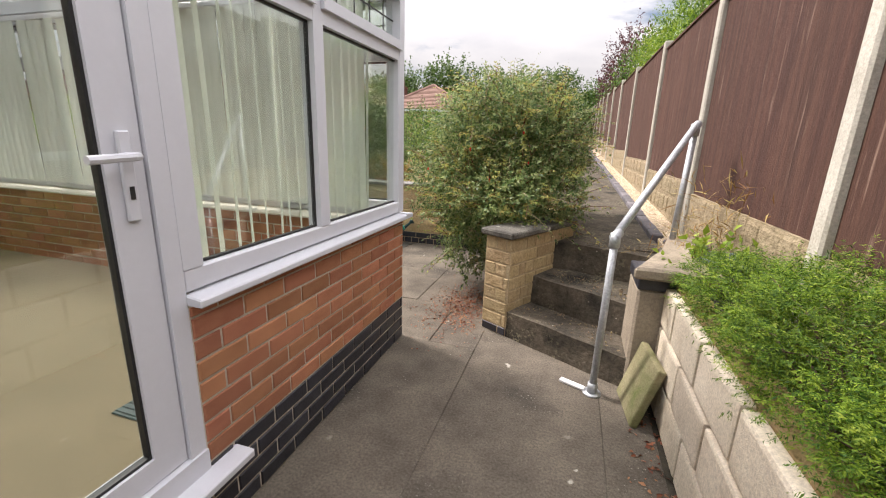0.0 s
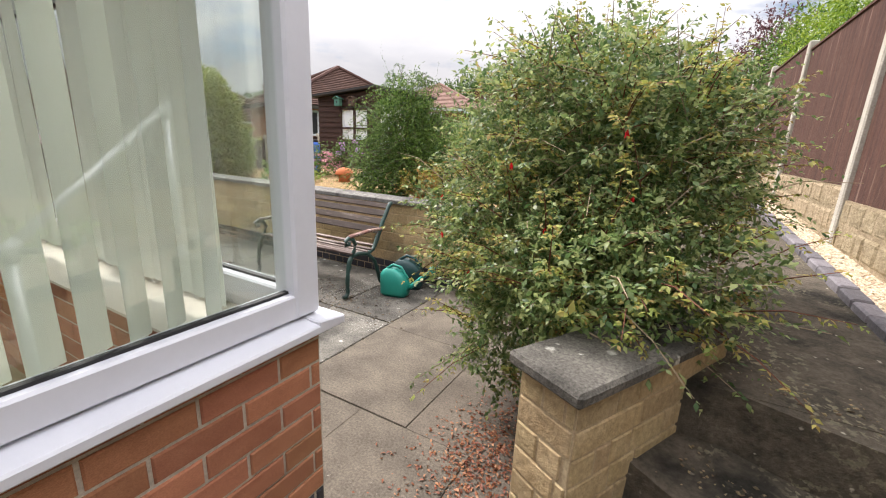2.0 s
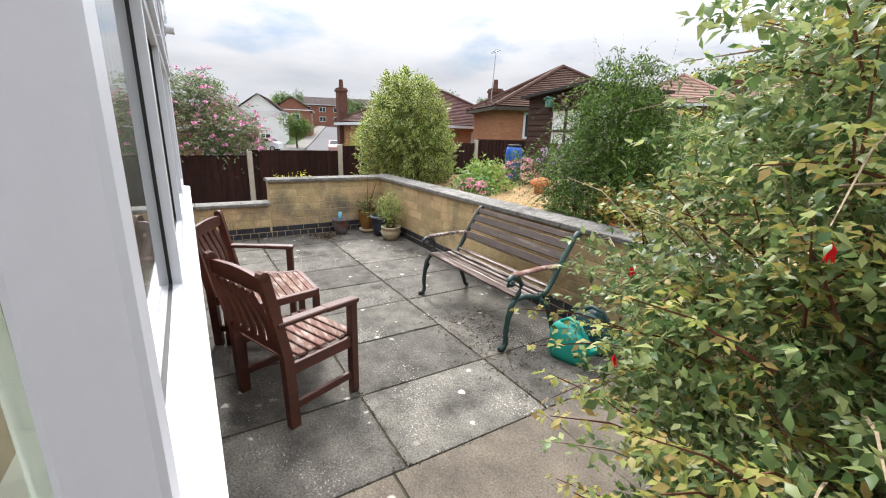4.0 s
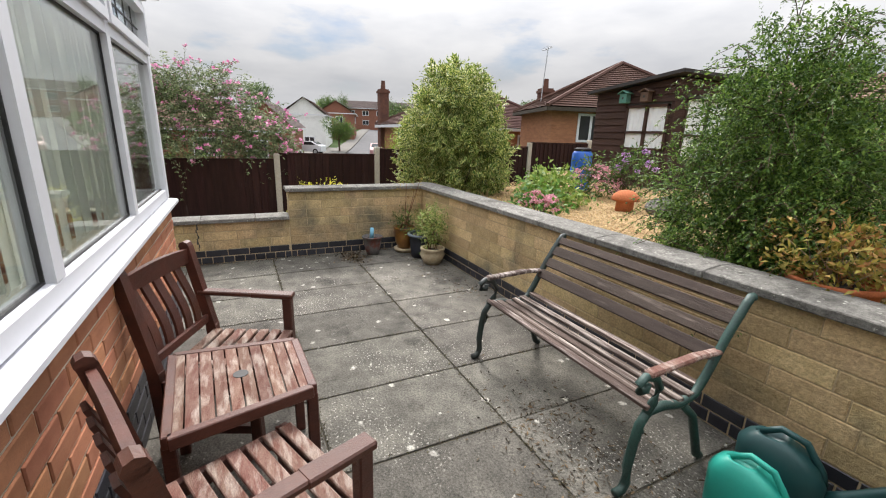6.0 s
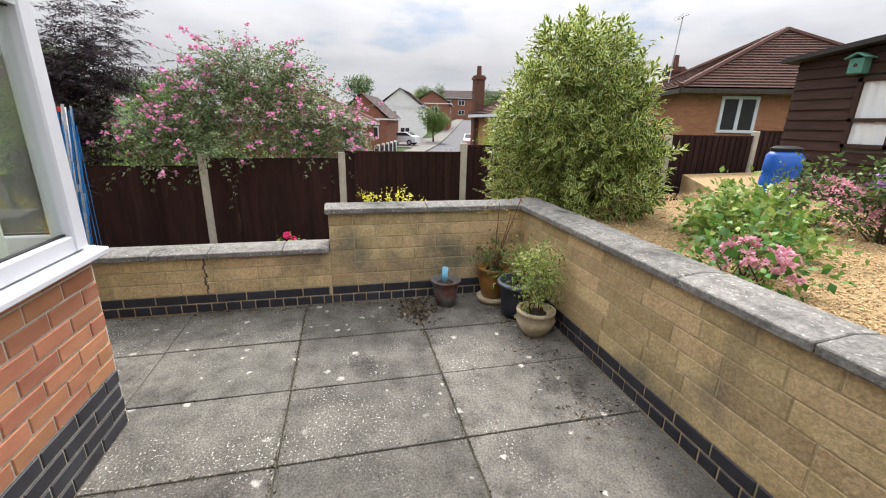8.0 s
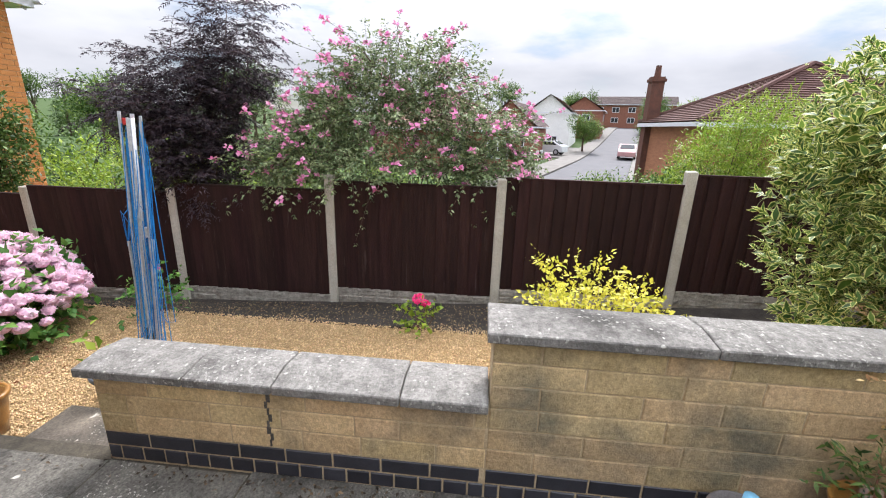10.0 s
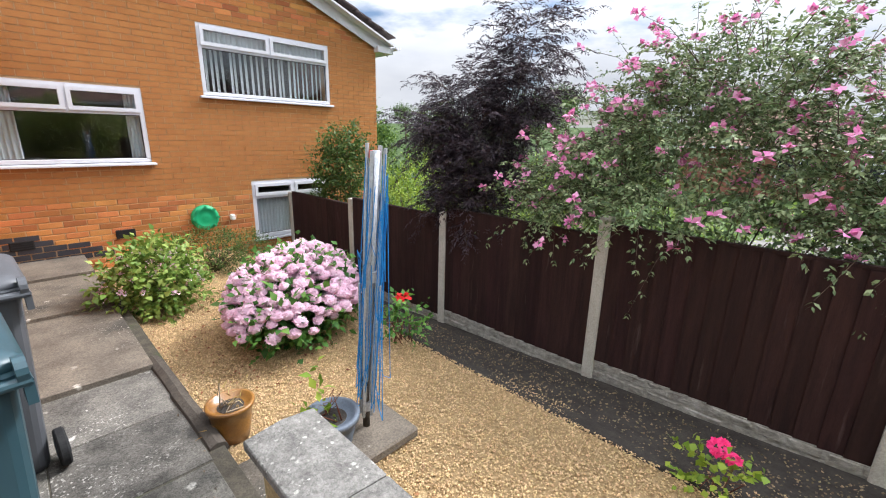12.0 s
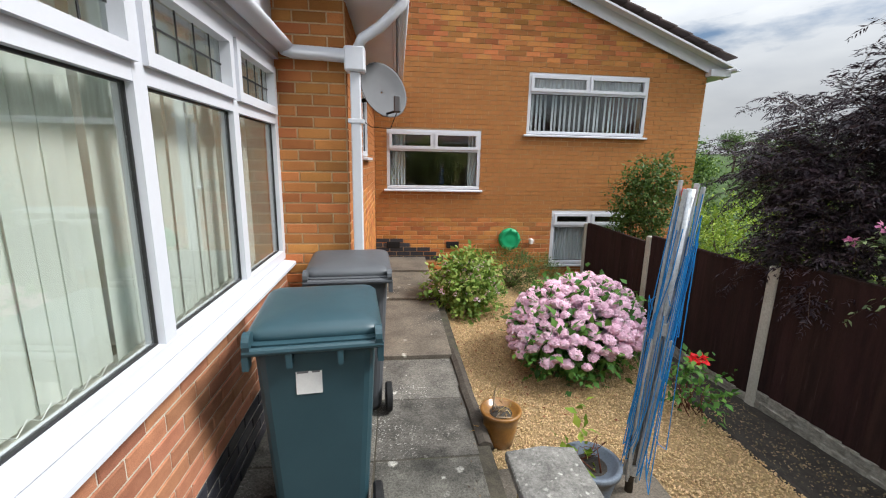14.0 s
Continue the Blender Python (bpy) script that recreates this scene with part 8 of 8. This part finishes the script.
# ---- beyond the garden: houses, street, trees ----
def far_house(name, label, x, y, z, turn, w, d, eave, top, wall, roof, kind="hip", wins=(), chimneys=(), rows=18, inset=None, board="upvc"):
    """A house on local x (width) and y (depth) about its centre. wins: (face, along, height, width, tall); face 0 looks to -y, 1 to +x, 2 to +y, 3 to -x."""
    h = thing(name, label, "house", x, y, z, turn)
    W, D = w / 2, d / 2
    bm = bmesh.new()
    box(bm, -W, W, -D, D, -1.5, eave)
    if kind == "gable":
        for s in (-1, 1):
            f = [bm.verts.new(c) for c in ((s * W, -D, eave), (s * W, D, eave), (s * W, 0, top))]
            g = [bm.verts.new(v.co - Vector((s * 0.2, 0, 0))) for v in f]
            bm.faces.new(f)
            bm.faces.new(g[::-1])
            for i in range(3):
                bm.faces.new((f[i], g[i], g[(i + 1) % 3], f[(i + 1) % 3]))
        bmesh.ops.recalc_face_normals(bm, faces=bm.faces[:])
    part("wall", bm, M[wall], h)
    o = 0.35
    r = 0.0 if kind == "gable" else (inset if inset is not None else min(W, D))
    E = [Vector((-W - o, -D - o, eave)), Vector((W + o, -D - o, eave)), Vector((W + o, D + o, eave)), Vector((-W - o, D + o, eave))]
    if kind == "gable":
        R = [Vector((-W - o, 0, top)), Vector((W + o, 0, top))]
    else:
        k = max(0.0, W - r)
        R = [Vector((-k, 0, top)), Vector((k, 0, top))]
    planes = [(E[0], E[1], R[0], R[1]), (E[2], E[3], R[1], R[0])]
    if kind != "gable":
        planes += [(E[1], E[2], R[1], R[1]), (E[3], E[0], R[0], R[0])]
    bm = bmesh.new()
    for a, b, c, e in planes:
        nrm = (b - a).cross(c - a).normalized()
        last = None
        for i in range(rows):
            p, q = i / rows, (i + 1) / rows
            v = [a.lerp(c, p) + nrm * 0.05, b.lerp(e, p) + nrm * 0.05, b.lerp(e, q) + nrm * 0.012, a.lerp(c, q) + nrm * 0.012]
            t = [bm.verts.new(u) for u in v]
            bm.faces.new(t)
            if last:
                bm.faces.new((t[1], t[0], last[3], last[2]))
            last = t
    rf = part("roof", bm, M[roof], h)
    bm = bmesh.new()
    for a, b in list(zip(E, E[1:] + E[:1])):
        bar(bm, a - Vector((0, 0, 0.08)), b - Vector((0, 0, 0.08)), 0.06, 0.14)
    part("fascia", bm, M[board], rf)
    if kind != "gable":
        bm = bmesh.new()
        for a, b in ((E[0], R[0]), (E[3], R[0]), (E[1], R[1]), (E[2], R[1]), (R[0], R[1])):
            if (a - b).length > 0.1:
                tube(bm, [a + Vector((0, 0, 0.05)), b + Vector((0, 0, 0.05))], 0.09, 6)
        part("ridge_tiles", bm, M[roof], rf)
    for face, u, zz, ww, hh in wins:
        m = (pose(u, -D, zz), pose(W, u, zz, 0, 0, 90), pose(-u, D, zz, 0, 0, 180), pose(-W, -u, zz, 0, 0, 270))[face]
        fr, pn = bmesh.new(), bmesh.new()
        for a, b, c, e in ((-ww / 2, ww / 2, 0, 0.09), (-ww / 2, ww / 2, hh - 0.09, hh), (-ww / 2, -ww / 2 + 0.09, 0.09, hh - 0.09), (ww / 2 - 0.09, ww / 2, 0.09, hh - 0.09), (-0.05, 0.05, 0.09, hh - 0.09)):
            box(fr, a, b, -0.05, 0.03, c, e)
        box(pn, -ww / 2 + 0.06, ww / 2 - 0.06, -0.02, 0.02, 0.06, hh - 0.06)
        for q in (fr, pn):
            bmesh.ops.transform(q, matrix=m, verts=q.verts[:])
        win = part("window", fr, M["upvc"], h)
        part("pane", pn, M["dark_glass"], win)
    for cx, cy, c0, c1, cw in chimneys:
        bm = bmesh.new()
        box(bm, cx - cw / 2, cx + cw / 2, cy - cw / 2, cy + cw / 2, c0, c1)
        box(bm, cx - cw / 2 - 0.05, cx + cw / 2 + 0.05, cy - cw / 2 - 0.05, cy + cw / 2 + 0.05, c1 - 0.2, c1 - 0.08)
        ch = part("chimney", bm, M["chimney"], h)
        bm = bmesh.new()
        tube(bm, [(cx, cy, c1), (cx, cy, c1 + 0.45)], 0.14, 10, 0.11)
        part("chimney_pot", bm, M["chimney"], ch)
    return h


far_house("bungalow", "brick bungalow with a brown hip roof and tall chimney", -22.5, 15.2, -0.6, 0, 4.8, 8.9, 2.62, 4.75, "far_orange", "roof_rust",
          wins=((1, 2.0, 1.2, 1.2, 1.1), (1, -1.0, 1.1, 1.4, 1.2)), chimneys=((-2.35, -4.45, -0.8, 4.5, 0.5),), rows=26)
far_house("bungalow", "orange brick bungalow with a brown tiled hip roof and red chimney", -15.7, 18.7, 0.3, -20, 4.3, 7.4, 2.45, 4.5, "far_orange", "roof_tile",
          wins=((1, -2.1, 1.15, 1.1, 1.1),), chimneys=((-2.2, -2.6, 1.5, 3.6, 0.6),), rows=22, board="timber")
far_house("bungalow", "bungalow with a pinkish hip roof among the trees", -16.3, 30, 0.9, 20, 6.5, 6.5, 2.7, 4.6, "far_brick", "roof_rose", wins=((0, 0, 1.2, 1.6, 1.2),), chimneys=((2.9, 0.6, 2.0, 4.3, 0.6), (3.7, 1.0, 2.0, 4.5, 0.6)))
far_house("bungalow", "bungalow with a pale rose hip roof and aerial", -10.4, 31.5, 0.9, 10, 5.6, 6.5, 2.55, 4.5, "pier_stone", "roof_rose", wins=((0, 0.6, 1.1, 1.6, 1.1),))
far_house("house", "orange brick house with a brown hip roof beyond the mallow", -38.5, 0.9, -1.25, 0, 7, 10.4, 2.75, 5.3, "far_brick", "roof_rose", wins=((1, 3.6, 0.8, 1.5, 1.3), (1, 0.5, 0.9, 1.8, 1.3)))
far_house("house", "brick house with a dark roof and white bay window", -51.5, 6.9, -1.1, -17, 7, 5, 3.0, 5.4, "far_brick", "roof_grey", "gable", wins=((1, 0.8, 1.0, 1.7, 1.2),))
far_house("house", "white rendered house with a dark tiled gable roof beside the street", -68.2, 13.2, -0.5, -17, 9, 5.6, 4.4, 6.6, "render_white", "roof_tile", "gable", wins=((1, -1.0, 2.6, 0.8, 1.0), (1, 0.6, 0.4, 1.4, 1.0), (2, -2.5, 2.7, 1.2, 1.0), (2, 2.0, 2.7, 1.2, 1.0)))
far_house("house", "red brick house with a rust roof behind the white house", -82, 20.5, 0.6, -17, 9, 6, 4.3, 6.3, "far_brick", "roof_tile", "gable", wins=((2, 0, 2.7, 1.4, 1.1), (1, 0.5, 2.6, 1.3, 1.1)))
far_house("terrace", "long brick terrace with a dark roof up the street", -113, 38, 2.8, 73, 18, 8, 5.0, 7.0, "far_brick", "roof_grey", "gable", wins=tuple((0, -7 + 3.5 * k, zz, 1.6, 1.2) for k in range(5) for zz in (0.9, 3.2)))
far_house("house", "grey-roofed house on the rising ground", -50, 55, 2.0, -30, 12, 7, 5.2, 8.0, "far_brick", "roof_grey", "gable", wins=((0, -3, 3.2, 1.6, 1.2), (0, 2, 3.2, 1.6, 1.2)))
far_house("garage", "small outbuilding with a rust-red hipped roof beyond the fence", -15.2, 5.95, -1.25, 14, 0.95, 0.95, 1.1, 1.62, "far_brick", "roof_rust", rows=8, board="timber")
mast = thing("aerial", "thin television aerial mast above the roofs", "aerial", -17.6, 15.9, 2.4)
bm = bmesh.new()
tube(bm, [(0, 0, 0), (0.12, 0.1, 3.0)], 0.022, 6)
part("pole", bm, M["galv"], mast)
bm = bmesh.new()
tube(bm, [(-0.15, 0, 2.95), (0.4, 0.15, 3.05)], 0.014, 5)
for k in range(5):
    tube(bm, [(-0.1 + 0.11 * k, -0.12, 2.97 + 0.02 * k), (-0.1 + 0.11 * k, 0.2, 2.97 + 0.02 * k)], 0.008, 4)
part("antenna", bm, M["galv"], mast)

# the street runs away from the garden and rises towards the terrace
RD = Vector((-0.945, 0.327))
RN = Vector((0.327, 0.945))


def ribbon(name, label, category, mat, start, offs, lift, s0=0.0, s1=130.0, step=5.0):
    bm = bmesh.new()
    rows = []
    s = s0
    while s <= s1 + 0.1:
        c = Vector(start) + RD * s
        rows.append([bm.verts.new((*(c + RN * o), ground_z(*(c + RN * o)) + lift)) for o in offs])
        s += step
    for a, b in zip(rows, rows[1:]):
        for i in range(len(offs) - 1):
            bm.faces.new((a[i], a[i + 1], b[i + 1], b[i]))
    r = bmesh.ops.extrude_face_region(bm, geom=bm.faces[:])
    for v in r["geom"]:
        if isinstance(v, bmesh.types.BMVert):
            v.co.z -= 0.3
    bmesh.ops.recalc_face_normals(bm, faces=bm.faces[:])
    return solid(name, bm, M[mat], label, category)


ribbon("road", "grey asphalt street running downhill and away", "road", "asphalt", (-18, 5.2), (-2.4, -1, 1, 2.3), 0.06)
ribbon("pavement_left", "pale pavement along the street", "pavement", "verge", (-18, 5.2), (-4.4, -3.4, -2.45), 0.17)
ribbon("pavement_right", "pale pavement along the street", "pavement", "verge", (-18, 5.2), (2.35, 2.6, 2.85), 0.17)
ribbon("drive", "pale paved drive in front of the white house", "drive", "verge", (-18, 5.2), (-12.5, -8.5, -4.45), 0.13, 32, 46, 3.5)


def low_car(x, y, rz, mat, label):
    z = ground_z(x, y) + 0.15
    c = thing("car", label, "car", x, y, z, rz, group="parked cars")
    bm = bmesh.new()
    side = [(-2.0, 0.25), (-2.05, 0.7), (-1.75, 0.92), (-1.2, 0.98), (-0.6, 1.42), (0.9, 1.46), (1.6, 1.05), (2.0, 0.95), (2.05, 0.3)]
    L_, R_ = [bm.verts.new((a, -0.85, b)) for a, b in side], [bm.verts.new((a, 0.85, b)) for a, b in side]
    bm.faces.new(L_[::-1])
    bm.faces.new(R_)
    for i in range(len(side)):
        j = (i + 1) % len(side)
        bm.faces.new((L_[i], L_[j], R_[j], R_[i]))
    bmesh.ops.recalc_face_normals(bm, faces=bm.faces[:])
    soften(bm, 0.06, 2)
    part("body", bm, M[mat], c)
    for (a, b), (e, f), n in (((-1.16, 1.02), (-0.66, 1.39), (-0.6, 0.8)), ((1.0, 1.42), (1.52, 1.10), (0.5, 0.86))):
        bm = bmesh.new()
        q = [bm.verts.new((u + n[0] * k, w, v + n[1] * k)) for k in (0.0, 0.03) for u, w, v in ((a, -0.7, b), (a, 0.7, b), (e, 0.62, f), (e, -0.62, f))]
        for i in ((0, 1, 2, 3), (7, 6, 5, 4), (0, 4, 5, 1), (1, 5, 6, 2), (2, 6, 7, 3), (3, 7, 4, 0)):
            bm.faces.new([q[j] for j in i])
        bmesh.ops.recalc_face_normals(bm, faces=bm.faces[:])
        part("windscreen", bm, M["dark_glass"], c)
    for s in (-1, 1):
        bm = bmesh.new()
        g = [(-1.0, 1.02), (-0.52, 1.36), (0.85, 1.38), (1.35, 1.05)]
        f = [bm.verts.new((a, s * 0.862, b)) for a, b in g]
        k = [bm.verts.new((a, s * 0.84, b)) for a, b in g]
        bm.faces.new(f)
        bm.faces.new(k[::-1])
        bmesh.ops.recalc_face_normals(bm, faces=bm.faces[:])
        part("side_window", bm, M["dark_glass"], c)
        for a in (-1.3, 1.3):
            bm = bmesh.new()
            tube(bm, [(a, s * 0.7, 0.3), (a, s * 0.88, 0.3)], 0.31, 18)
            wh = part("wheel", bm, M["rubber"], c)
            bm = bmesh.new()
            tube(bm, [(a, s * 0.87, 0.3), (a, s * 0.89, 0.3)], 0.19, 14)
            part("rim", bm, M["galv"], wh)


low_car(-53.5, 10.6, 60, "car", "silver hatchback parked on the paved drive")
low_car(-51.6, 18.6, 161, "car_rose", "rose-coloured car parked along the street")
wl = thing("front_wall", "low dark garden wall with pale piers beside the street", "wall", -42, 7.6, ground_z(-42, 7.6), -17)
for k in range(6):
    part("pier", rbox(-5 + 2 * k - 0.12, -5 + 2 * k + 0.12, -0.12, 0.12, 0, 1.0, 0.01), M["render_white"], wl)
    if k < 5:
        part("panel", rbox(-4.87 + 2 * k, -3.13 + 2 * k, -0.05, 0.05, 0, 0.85, 0.01), M["fence_dark"], wl)


# trees: a few kinds, copied and turned
def tree(name, label, h, r, leaf, seed, n=2600, size=0.3, trunk_h=0.35, conifer=False):
    t = thing(name, label, "tree", 0, 0, -60, group="trees round the gardens")
    rnd = random.Random(seed)
    if conifer:
        blobs = [(rnd.uniform(-0.1, 0.1) * r, rnd.uniform(-0.1, 0.1) * r, h * (0.12 + 0.11 * k), r * (1 - 0.1 * k) * 0.95, r * (1 - 0.1 * k) * 0.95, h * 0.11) for k in range(8)]
    else:
        blobs = [(rnd.uniform(-0.5, 0.5) * r, rnd.uniform(-0.5, 0.5) * r, h * rnd.uniform(0.5, 0.86), r * rnd.uniform(0.4, 0.62), r * rnd.uniform(0.4, 0.62), h * rnd.uniform(0.13, 0.2)) for _ in range(9)]
    bm = bmesh.new()
    tube(bm, [(0, 0, -0.4), (0.02 * h, 0, h * 0.25), (0, 0.02 * h, h * 0.55), (0, 0, h * 0.85)], h * 0.03, 8, h * 0.006)
    part("trunk", bm, M["bark"], t, smooth=True)
    for b in blobs[:7]:
        bm = bmesh.new()
        z0 = h * rnd.uniform(0.25, 0.5)
        tube(bm, [(0, 0, z0), (b[0] * 0.5, b[1] * 0.5, (z0 + b[2]) / 2 + 0.05 * h), (b[0], b[1], b[2])], h * 0.012, 5, h * 0.003)
        part("limb", bm, M["bark"], t)
    foliage("crown", t, blobs, n, size, leaf, seed, width=0.6, shell=0.55, rough_edge=0.35, upward=0.1)
    return t


def plant_tree(src, x, y, s=1.0, rz=0, z=None):
    z = ground_z(x, y) if z is None else z
    c = copy_thing(src, pose(x, y, z, 0, 0, rz))
    c.matrix_basis = c.matrix_basis @ Matrix.Diagonal((s, s, s * 1.0, 1))
    return c


KINDS = [tree("broadleaf_tree", "broad dark green tree beyond the roofs", 9, 3.6, L_GREEN, 70, 5200, 0.3), tree("broadleaf_tree", "rounded mid-green tree beyond the roofs", 8, 3.2, L_COTO, 71, 9500, 0.24),
         tree("broadleaf_tree", "pale green tree between the houses", 7, 2.6, L_HYDY, 72, 4000, 0.26), tree("conifer_tree", "dark conifer between the houses", 10, 2.2, L_GREEN, 73, 4200, 0.3, conifer=True)]
rnd = random.Random(77)
spots = []
for k in range(46):
    a = radians(-62 + 170 * k / 45 + rnd.uniform(-2, 2))        # from the path's fence round to the west
    D = rnd.uniform(75, 120)
    spots.append((-math.sin(a + radians(52)) * D, math.cos(a + radians(52)) * D, rnd.uniform(0.7, 1.15)))
for x, y, s in spots:
    if abs((Vector((x, y)) - Vector((-18, 4.3))).dot(RN)) < 9 and x < -20:
        continue
    if -100 < x < -40 and 0 < y < 24:
        continue
    plant_tree(KINDS[rnd.choice((0, 0, 1, 1, 2, 3))], x, y, s, rnd.uniform(0, 360))
for x, y, s, k in ((-24, 46, 1.0, 0), (-19, 48, 1.1, 0), (-14, 50, 1.05, 0), (-28, 44, 0.9, 1), (-34, 42, 0.8, 0), (-6, 47, 0.8, 1), (-2.5, 45, 0.7, 0), (1.5, 46, 0.75, 1), (-30, 30, 0.55, 1), (-26, 27, 0.5, 2),
                   (-70, 27, 0.6, 3), (-88, 33, 0.75, 3), (-92, 35.5, 0.7, 0), (-58, 15.4, 0.6, 1), (-98, 25, 0.8, 3), (-95, 22, 0.75, 0), (-103, 22, 0.9, 2), (-80, 33, 0.6, 2), (-57, 27, 0.45, 2), (-36.5, 20.3, 0.6, 2), (-13.2, -9.5, 0.36, 2), (-15.5, -12, 0.42, 2), (-12.5, -14, 0.45, 1), (-20, -16, 0.55, 1),
                   (-62, -8, 0.7, 0), (-52, -14, 0.75, 1), (-44, -20, 0.75, 0), (-36, -26, 0.8, 1), (-30, -34, 0.8, 0), (-58, -26, 0.9, 0)):
    plant_tree(KINDS[k], x, y, s, rnd.uniform(0, 360))
for src in KINDS:
    for o in (*src.children_recursive, src):
        bpy.data.objects.remove(o)

CB = [(2.55, 8.2, 2.6, 0.75, 0.9, 1.5), (2.8, 9.7, 2.9, 0.8, 0.9, 1.6), (2.7, 11.5, 3.2, 0.8, 1.0, 1.7)]
shrub("conifer", "tall bright green conifers beyond the path fence", (2.65, 9.7, 0.7), CB, L_CONIFER, 34000, 0.075, "bark", 8, 0.05, 80, width=0.3, shoots=60, shoot_len=0.4, shell=0.7, category="tree")
shrub("conifer", "yellow-green conifer beyond the path fence", (2.9, 14.2, 1.0), [(2.9, 14.2, 3.4, 0.8, 0.9, 1.7), (2.8, 15.8, 3.7, 0.8, 0.9, 1.7)], L_LIME, 20000, 0.08, "bark", 8, 0.05, 81, width=0.3, shell=0.7, category="tree")
shrub("shrub", "dark green shrub beyond the path fence", (3.1, 18.0, 1.0), [(3.0, 18.0, 3.8, 1.0, 1.3, 1.8), (2.6, 20.5, 3.9, 1.0, 1.3, 1.8)], L_COTO, 9000, 0.12, "bark", 8, 0.05, 82, shell=0.6, category="tree")
shrub("copper_tree", "reddish purple tree beyond the path fence", (2.9, 24, 1.2), [(2.6, 24, 5.2, 1.2, 1.5, 2.0), (2.2, 25.5, 4.6, 1.0, 1.2, 1.6)], mk_leaf("copper_leaf", (0.06, 0.025, 0.03), (0.11, 0.04, 0.045), (0.17, 0.07, 0.07)), 7000, 0.14, "bark", 10, 0.05, 83, shell=0.3, category="tree")
shrub("holly", "glossy dark green holly beside the house", (-10.0, -2.75, -0.6), [(-10.0, -2.75, 1.15, 0.42, 0.45, 0.42), (-10.1, -2.7, 1.5, 0.3, 0.32, 0.3), (-10.0, -2.8, 0.7, 0.35, 0.4, 0.4)], L_GREEN, 7000, 0.06, "bark", 12, 0.012, 84, width=0.55, shell=0.4)
shrub("willow", "feathery lime-green shrub beyond the fence", (-14.6, 8.7, -0.8), [(-14.6, 8.5, 0.8, 0.85, 0.75, 1.0), (-14.5, 9.3, 1.4, 0.8, 0.9, 0.9)], L_LIME, 16000, 0.11, "bark", 14, 0.02, 85, width=0.2, shoots=40, shoot_len=0.5, shell=0.4)
shrub("shrub", "pale green shrub below the fence by the street", (-15.0, 7.4, -1.1), [(-15.2, 7.6, 0.0, 0.9, 0.8, 0.6), (-16.6, 6.9, -0.2, 1.2, 0.9, 0.6), (-15.6, 8.5, 0.1, 1.0, 0.9, 0.75)], L_COTO, 12000, 0.09, "bark", 12, 0.02, 86, shell=0.5)
shrub("shrub", "lime-green shrub beyond the garden fence", (-13.5, -3.6, -1.1), [(-13.5, -3.6, 0.35, 1.2, 1.4, 1.0), (-15.5, -2.2, 0.1, 1.4, 1.5, 0.9)], L_LIME, 5000, 0.11, "bark", 12, 0.02, 87, shell=0.5)
shrub("shrub", "lime-green privet hedge beyond the garden fence", (-12.2, -3.2, -1.1), [(-12.2, -3.0, 0.2, 0.9, 0.9, 1.0), (-11.8, -4.2, 0.1, 0.9, 0.9, 0.95), (-12.8, -1.6, 0.0, 0.9, 1.0, 0.9)], L_LIME, 9000, 0.07, "bark", 14, 0.02, 187, shell=0.5)
shrub("shrub", "dark green laurel beyond the garden fence", (-14.5, -5.6, -1.1), [(-14.5, -5.4, 0.3, 1.3, 1.3, 1.3), (-13.6, -7.0, 0.2, 1.3, 1.2, 1.3), (-16.5, -3.5, 0.2, 1.4, 1.6, 1.2)], L_GREEN, 9000, 0.11, "bark", 14, 0.03, 188, shell=0.5)
shrub("shrub", "mixed green shrub behind the elder", (-13.0, 0.6, -1.1), [(-13.0, 0.6, 0.4, 1.3, 1.5, 0.9), (-14.0, 2.6, -0.1, 1.2, 1.2, 0.7)], L_HYDY, 5000, 0.11, "bark", 12, 0.02, 88, shell=0.5)
for i, (x, y, r, h, lf, lab) in enumerate(((-2.0, 8.4, 0.6, 1.3, L_COTO, "rounded green shrub in the upper garden"), (-3.3, 10.2, 0.8, 1.6, L_GREEN, "dark green shrub in the upper garden"), (-0.9, 10.6, 0.8, 1.5, L_FUCHSIA, "olive green shrub in the upper garden"),
                                       (-4.4, 12.6, 1.0, 1.5, L_HYDY, "pale green shrub in the upper garden"), (-1.8, 13.5, 1.2, 1.8, L_COTO, "wide green shrub in the upper garden"), (-6.8, 14.5, 1.4, 1.6, L_GREEN, "dark hedge shrub behind the shed"),
                                       (-8.0, 22, 2.2, 2.2, L_COTO, "clipped green hedge before the bungalow"), (-3.8, 22, 2.2, 2.2, L_GREEN, "clipped green hedge before the bungalow"), (-13, 23, 2.2, 2.0, L_HYDY, "pale hedge before the bungalow"), (0.0, 26, 1.6, 2.2, L_COTO, "green hedge at the end of the path"))):
    z = 0.70 + 0.02 * (y - 5.6)
    shrub("shrub", lab, (x, y, z), [(x, y, z + h * 0.45, r, r, h * 0.5), (x + r * 0.5, y + 0.1, z + h * 0.35, r * 0.7, r * 0.7, h * 0.4), (x - r * 0.5, y, z + h * 0.4, r * 0.7, r * 0.7, h * 0.42)], lf, 5200, 0.05 + 0.02 * r, "bark", 14, 0.012, 90 + i, shell=0.55, shoots=30, shoot_len=0.3)
